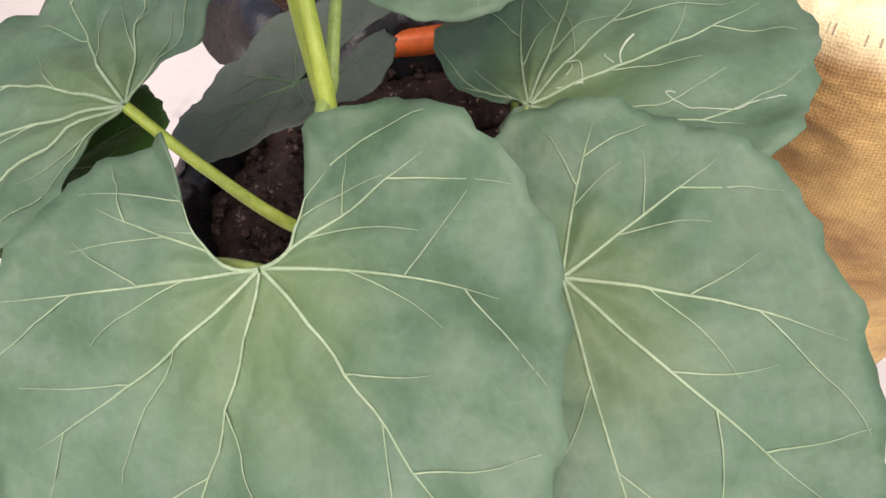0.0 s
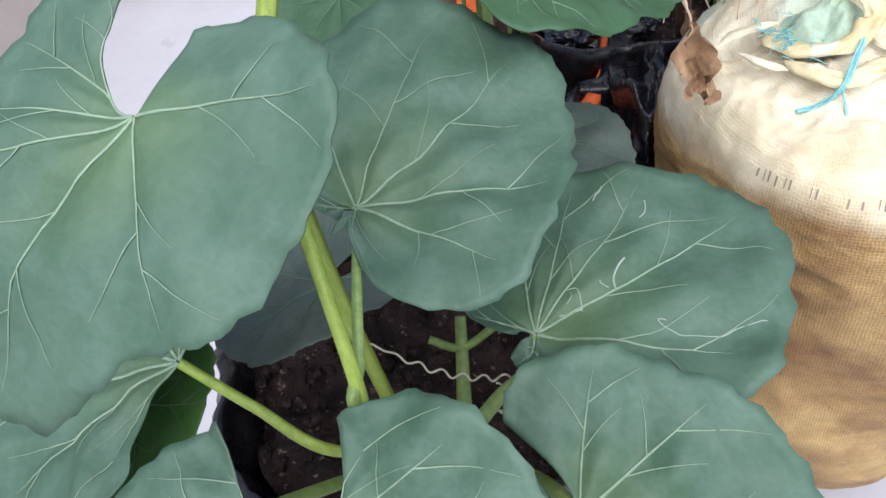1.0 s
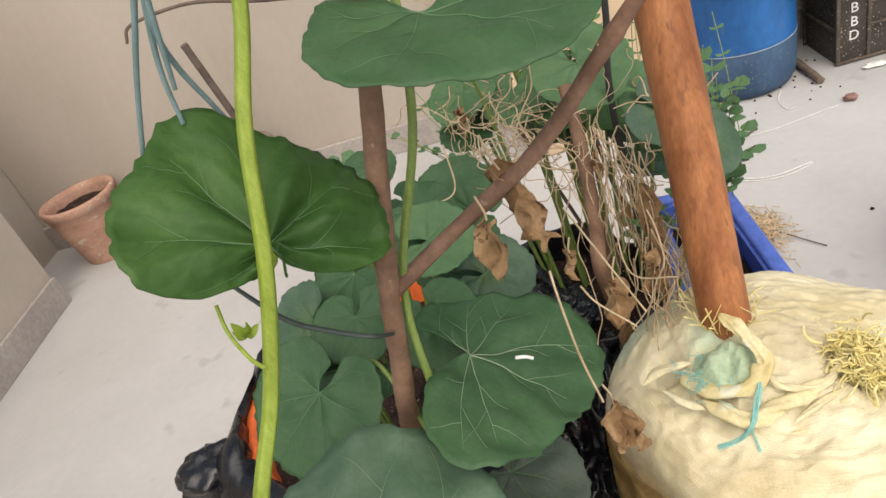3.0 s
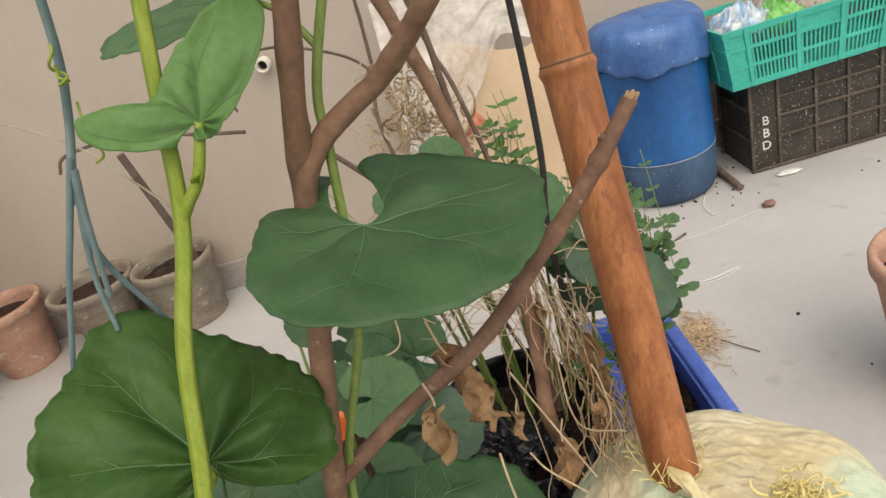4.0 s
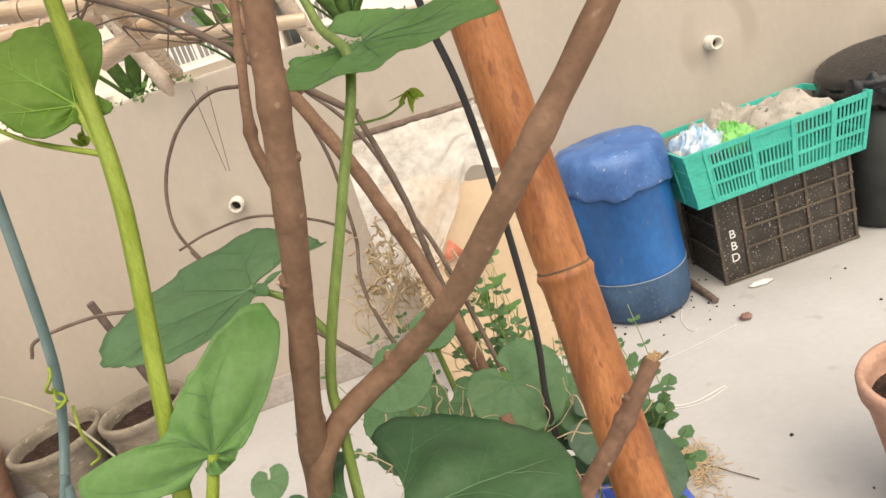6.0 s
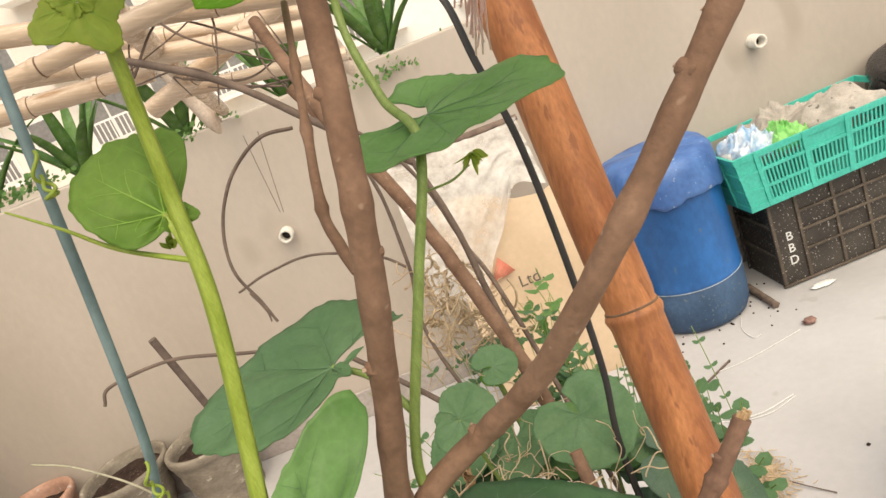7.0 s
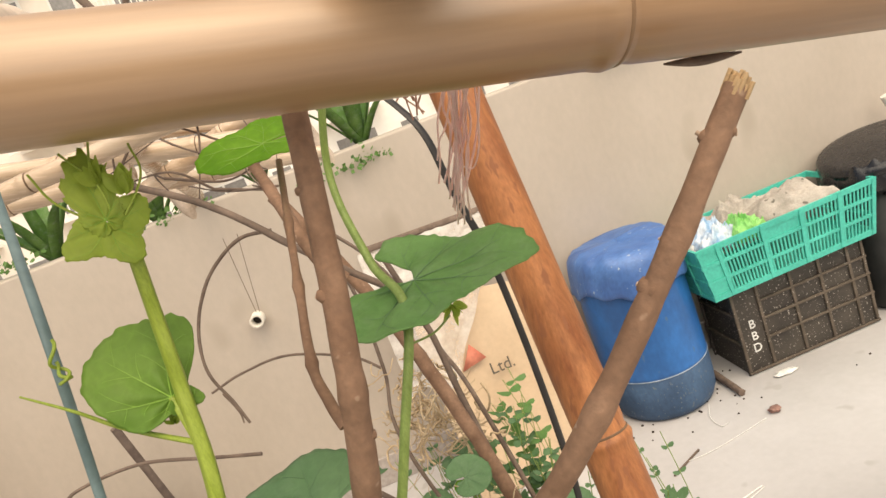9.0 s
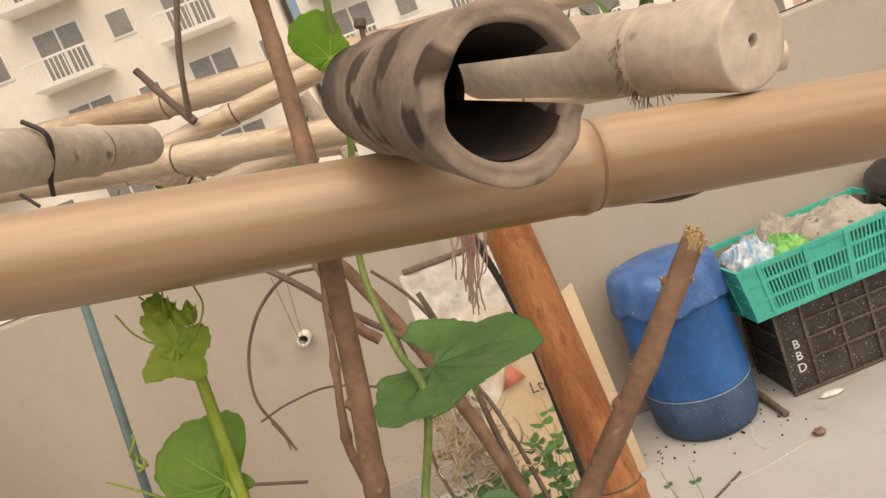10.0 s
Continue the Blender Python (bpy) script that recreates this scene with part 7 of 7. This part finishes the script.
# crumpled black polythene beside the tubs
crumple("plastic_sheet", (0.163, 0.962, 0.412), (0.055, 0.05, 0.035), BLACK_PLASTIC, "black polythene folded over the orange rim of the tub", "plastic sheet", 6.1, 0.6)
crumple("plastic_sheet", (0.2, 0.82, 0.3), (0.06, 0.12, 0.13), BLACK_PLASTIC, "crumpled black polythene between the tubs and the sack", "plastic sheet", 4.4, 0.6)
crumple("plastic_sheet", (-0.270, 0.833, 0.409), (0.045, 0.036, 0.026), BLACK_PLASTIC, "crumpled flap of black polythene over the tub's rim", "plastic sheet", 8.8, 0.4)

# ---- box and sheet at the wall ----
card = thing("cardboard_sheet", (0.36, 2.30, 0), 0, "flattened brown cardboard leaning on the parapet with faded print", "cardboard")
CM = Matrix.Translation((0.40, 2.19, 0.0)) @ Matrix.Rotation(radians(-12), 4, "X")
bm = box((-0.2, -0.006, 0), (0.2, 0.006, 0.66), 0.002)
bmesh.ops.subdivide_edges(bm, edges=bm.edges, cuts=4, use_grid_fill=True)
for vert in bm.verts:
    vert.co.y += 0.008 * math.sin(vert.co.x * 14 + vert.co.z * 6)
    if vert.co.z > 0.5:
        vert.co.z -= 0.08 * max(0, math.sin(vert.co.x * 9 + 0.6))
bm.transform(CM)
part("board", bm, CARD, card)
ob = lettering("Ltd.", 0.05, TOP[card.name].inverted() @ CM @ pose(0.0, -0.02, 0.345, 90, 0, 0), card, PRINT_INK)
bm = bmesh.new()
corners = [[bm.verts.new((x, y, z)) for x, z in ((-0.115, 0.385), (-0.035, 0.4), (-0.07, 0.455))] for y in (-0.02, -0.0175)]
bm.faces.new(corners[0])
bm.faces.new(corners[1])
for k in range(3):
    bm.faces.new((corners[0][k], corners[0][(k + 1) % 3], corners[1][(k + 1) % 3], corners[1][k]))
bm.transform(CM)
part("print_bar", bm, RED_PRINT, card)
sheet = thing("plastic_sheet", (0.33, 2.38, 0.4), 0, "cloudy white polythene sheet hung over the cardboard", "plastic sheet")
bm = bmesh.new()
rows = []
for i in range(31):
    row = []
    for j in range(31):
        x, z = i / 30, j / 30
        k = max(0, min(1, (x - 0.3) / 0.5))
        low = 0.37 + 0.24 * k * k * (3 - 2 * k) + 0.015 * math.sin(x * 17)
        h = low + (0.79 - low) * z
        p = Vector((0.12 + 0.42 * x, 2.158 + 0.2126 * h + 0.5 * max(0, h - 0.6), h))
        p.y += 0.02 * noise.noise(Vector((x * 5, z * 5, 3))) + 0.012 * noise.noise(Vector((x * 14, z * 14, 5)))
        row.append(bm.verts.new(p))
    rows.append(row)
for a, b in zip(rows, rows[1:]):
    for k in range(30):
        bm.faces.new((a[k], a[k + 1], b[k + 1], b[k]))
part("sheet", bm, HAZY_SHEET, sheet)
batten = thing("wooden_batten", (0.33, 2.44, 0.8), 0, "grey wooden batten holding the sheet to the parapet", "batten")
part("batten", tube([(0.134, 2.420, 0.795), (0.546, 2.420, 0.782)], 0.012, 2, seg=8, flat=0.6), TWIG, batten)

pipe = thing("white_pipe", (2.004, 2.470, 0.466), 0, "short white pipe leaning on the parapet behind the bin", "pipe")
part("pipe", tube([Vector((1.936, 2.460, 0.626)).lerp(Vector((1.995, 2.460, 0.469)), q) for q in (0, 2.5, 5)], 0.012, 2, seg=14), PVC, pipe)

# ---- floor clutter ----
straw = thing("straw_heap", (0.66, 1.56, 0), 0, "small scattered heap of dry straw bits on the floor", "straw")
bm = bmesh.new()
rng = random.Random(21)
for k in range(420):
    x, y = 0.64 + rng.gauss(0, 0.028), 1.57 + rng.gauss(0, 0.045)
    a = rng.uniform(0, 3.14)
    ln = rng.uniform(0.004, 0.014)
    z = 0.002 + rng.uniform(0, 0.008)
    sweep(bm, [(x - ln * math.cos(a), y - ln * math.sin(a), z), (x + ln * math.cos(a), y + ln * math.sin(a), z + rng.uniform(-0.001, 0.004))], 0.0011, 5)
tagged(part("litter", bm, DRY_VINE, straw), kind="stuff")
part("stalk", tube([(0.66, 1.56, 0.004), (0.7, 1.5, 0.006), (0.735, 1.46, 0.003)], 0.0014, 6, seg=6), TWIG, straw)
for pts, r, m, lab in (([(0.751, 1.980, 0.003), (0.845, 1.981, 0.003), (1.021, 2.016, 0.003)], 0.0013, WHITE, "white string lying on the floor"), ([(0.643, 1.801, 0.003), (0.702, 1.763, 0.003), (0.772, 1.750, 0.003), (0.849, 1.773, 0.003)], 0.0011, WHITE, "thin white wire curled on the floor"),
                      ([(0.698, 1.947, 0.004), (0.805, 2.008, 0.004)], 0.003, TWIG, "grey dry stalk on the floor"), ([(0.655, 1.800, 0.003), (0.743, 1.762, 0.003), (0.848, 1.780, 0.003)], 0.0016, WHITE, "pale dry stalk on the floor"), ([(0.943, 2.190, 0.003), (0.911, 2.127, 0.003), (0.910, 2.066, 0.003), (0.934, 2.067, 0.003)], 0.0012, WHITE, "thin white wire beside the barrel")):
    t = thing("string" if m == WHITE else "stalk", pts[0], 0, lab, "string" if m == WHITE else "stalk")
    part("strand", tube(pts, r, 8, seg=6), m, t)
wood = thing("wood_piece", (1.08, 2.2, 0), 0, "dirty broken stick lying beside the barrel", "stick")
part("wood", tube([(1.041, 2.323, 0.014), (1.042, 2.163, 0.012)], 0.011, 4, seg=10, wobble=0.3), TWIG, wood)
crumple("paper_scrap", (1.203, 2.182, 0.006), (0.035, 0.015, 0.004), WHITE, "white paper scrap on the floor", "paper", 6.1, 0.5)
crumple("bottle_cap", (1.059, 2.032, 0.008), (0.018, 0.014, 0.009), CAP_RED, "flattened reddish cap on the floor", "cap", 2.9, 0.3)
debris = thing("debris", (1.1, 1.9, 0), 0, "dark crumbs of dirt scattered on the floor", "debris", kind="stuff")
bm = bmesh.new()
for k in range(60):
    x, y = rng.uniform(0.6, 2.2), rng.uniform(1.2, 2.4)
    if k < 40:
        x, y = 0.85 + 0.2 * math.cos(k * 2.4) + rng.gauss(0, 0.04), 2.2 + rng.gauss(0, 0.05)
    bmesh.ops.create_cube(bm, size=rng.uniform(0.002, 0.006), matrix=pose(x, y, 0.0015, rng.uniform(0, 90), rng.uniform(0, 90), rng.uniform(0, 90)))
part("crumbs", bm, SOIL, debris)

# ---- planting along the parapet ----
bed = part("planter_bed", box((-1.62, WALL_Y + 0.16, 0.85), (9, WALL_Y + 0.6, 1.07)), SOIL, None, smooth=False)
tagged(bed, "soil bed behind the parapet top", "planter", kind="structure")
STRAPPY = thing("spider_lily", (0, 0, 0), 0, "strap-leaved green plant growing behind the parapet", "plant", "plants on the parapet")


def strap_plant(ob, n, length, seed):
    rng = random.Random(seed)
    for k in range(n):
        a = 2 * math.pi * k / n + rng.uniform(-0.2, 0.2)
        ln = length * rng.uniform(0.7, 1.1)
        out = rng.uniform(0.25, 0.75)
        bm = bmesh.new()
        rows = []
        for i in range(11):
            q = i / 10
            c = Vector((math.cos(a) * out * ln * q, math.sin(a) * out * ln * q, ln * (q - 0.55 * out * q * q)))
            s = Vector((-math.sin(a), math.cos(a), 0))
            w = 0.02 * (math.sin(math.pi * (0.22 + 0.77 * q)) ** 0.6)
            rows.append([bm.verts.new(c + s * w * v + Vector((math.cos(a), math.sin(a), 0)) * -abs(v) * w * 0.4) for v in (-1, 0, 1)])
        for p, q in zip(rows, rows[1:]):
            for j in range(2):
                bm.faces.new((p[j], p[j + 1], q[j + 1], q[j]))
        ob2 = part("strap_leaf", bm, STRAP_LEAF, ob, placed=False)
        ob2.modifiers.new("thickness", "SOLIDIFY").thickness = 0.002


strap_plant(STRAPPY, 12, 0.42, 4)
spots = [(0.269, 2.720, 1.084), (-0.789, 2.720, 1.151), (-0.444, 2.720, 1.130), (0.878, 2.720, 1.080), (-1.142, 2.750, 1.149), (1.175, 2.720, 1.288), (-0.094, 2.750, 1.117), (-1.528, 2.800, 1.185)]
STRAPPY.matrix_basis = pose(spots[0][0], spots[0][1], 1.06, 0, 0, 20)
TOP[STRAPPY.name] = STRAPPY.matrix_basis.copy()
for k, q in enumerate(spots[1:]):
    copy_thing(STRAPPY, pose(q[0], q[1], 1.06, 0, 0, 47 * k + 10))
cover = thing("creeper", (0.3, WALL_Y, WALL_TOP), 0, "small-leaved creeper spilling over the parapet top", "creeper")
bm = bmesh.new()
rng = random.Random(31)
for q in ((0.216, 2.500, 1.047), (-0.551, 2.550, 1.087), (-0.896, 2.550, 1.127), (-0.345, 2.550, 1.090), (1.140, 2.500, 1.068), (0.298, 2.550, 1.056)):
    for k in range(120):
        c = Vector(q) + Vector((rng.gauss(0, 0.06), rng.gauss(0.02, 0.03), abs(rng.gauss(0, 0.02)) - 0.02))
        d = Vector((rng.uniform(-1, 1), rng.uniform(-1, 0.2), rng.uniform(-0.5, 1))).normalized() * rng.uniform(0.008, 0.02)
        s = d.orthogonal() * 0.5
        bm.faces.new([bm.verts.new(p) for p in (c, c + d * 0.5 + s, c + d, c + d * 0.5 - s)])
tagged(part("foliage", bm, STRAP_LEAF, cover), kind="stuff")

# ---- beyond the parapet ----
# The pale facade colour doubles as haze over the ground.
far = part("ground", box((-400, 3.2, -14.2), (400, 900, -14)), FACADE, None, smooth=False)
tagged(far, "hazy pale ground far below", "ground", kind="structure")


def apartment(x0, y0, z0, nx, nz, material, label, turn=0.0):
    t = thing("apartment_building", (x0, y0, z0), turn, label, "building", "far buildings")
    W, H = 5.2, 3.05
    part("wall", box((0, 0, 0), (nx * W, 8, nz * H)), material, t, smooth=False, placed=False)
    part("roof", box((-0.3, -0.3, nz * H), (nx * W + 0.3, 8.3, nz * H + 0.5)), FACADE_WHITE, t, smooth=False, placed=False)
    for i in range(nx):
        for k in range(nz):
            bx, bz = i * W + 0.5, k * H
            bal = part("balcony", box((bx, -1.2, bz), (bx + 2.9, 0, bz + 0.16)), FACADE_WHITE, t, smooth=False, placed=False)
            bm = bmesh.new()
            block(bm, (bx, -1.2, bz + 1.0), (bx + 2.9, -1.14, bz + 1.08))
            for j in range(15):
                xx = bx + 0.1 + 2.7 * j / 14
                block(bm, (xx, -1.19, bz + 0.16), (xx + 0.04, -1.15, bz + 1.0))
            tagged(part("railing", bm, FACADE_WHITE, bal, smooth=False, placed=False), kind="stuff")
            win = part("window", box((bx + 0.4, -0.06, bz + 0.2), (bx + 2.4, 0.0, bz + 2.3)), FACADE_WHITE, t, smooth=False, placed=False)
            part("pane", box((bx + 0.5, -0.09, bz + 0.3), (bx + 1.35, -0.06, bz + 2.2)), WINDOW, win, smooth=False, placed=False)
            part("pane", box((bx + 1.45, -0.09, bz + 0.3), (bx + 2.3, -0.06, bz + 2.2)), WINDOW, win, smooth=False, placed=False)
            w2 = part("window", box((bx + 3.35, -0.05, bz + 1.0), (bx + 4.35, 0.0, bz + 2.1)), FACADE_WHITE, t, smooth=False, placed=False)
            part("pane", box((bx + 3.45, -0.08, bz + 1.1), (bx + 4.25, -0.05, bz + 2.0)), WINDOW, w2, smooth=False, placed=False)
    return t


apartment(-22.5, 30, -14, 4, 10, FACADE, "cream apartment block with white balconies")
apartment(-1.0, 31.5, -14, 4, 9, FACADE_WHITE, "white apartment block with balconies")
apartment(21, 34, -14, 5, 8, FACADE_PINK, "pinkish apartment block with balconies")
apartment(-52, 36, -14, 5, 9, FACADE_PINK, "pinkish apartment block farther off")
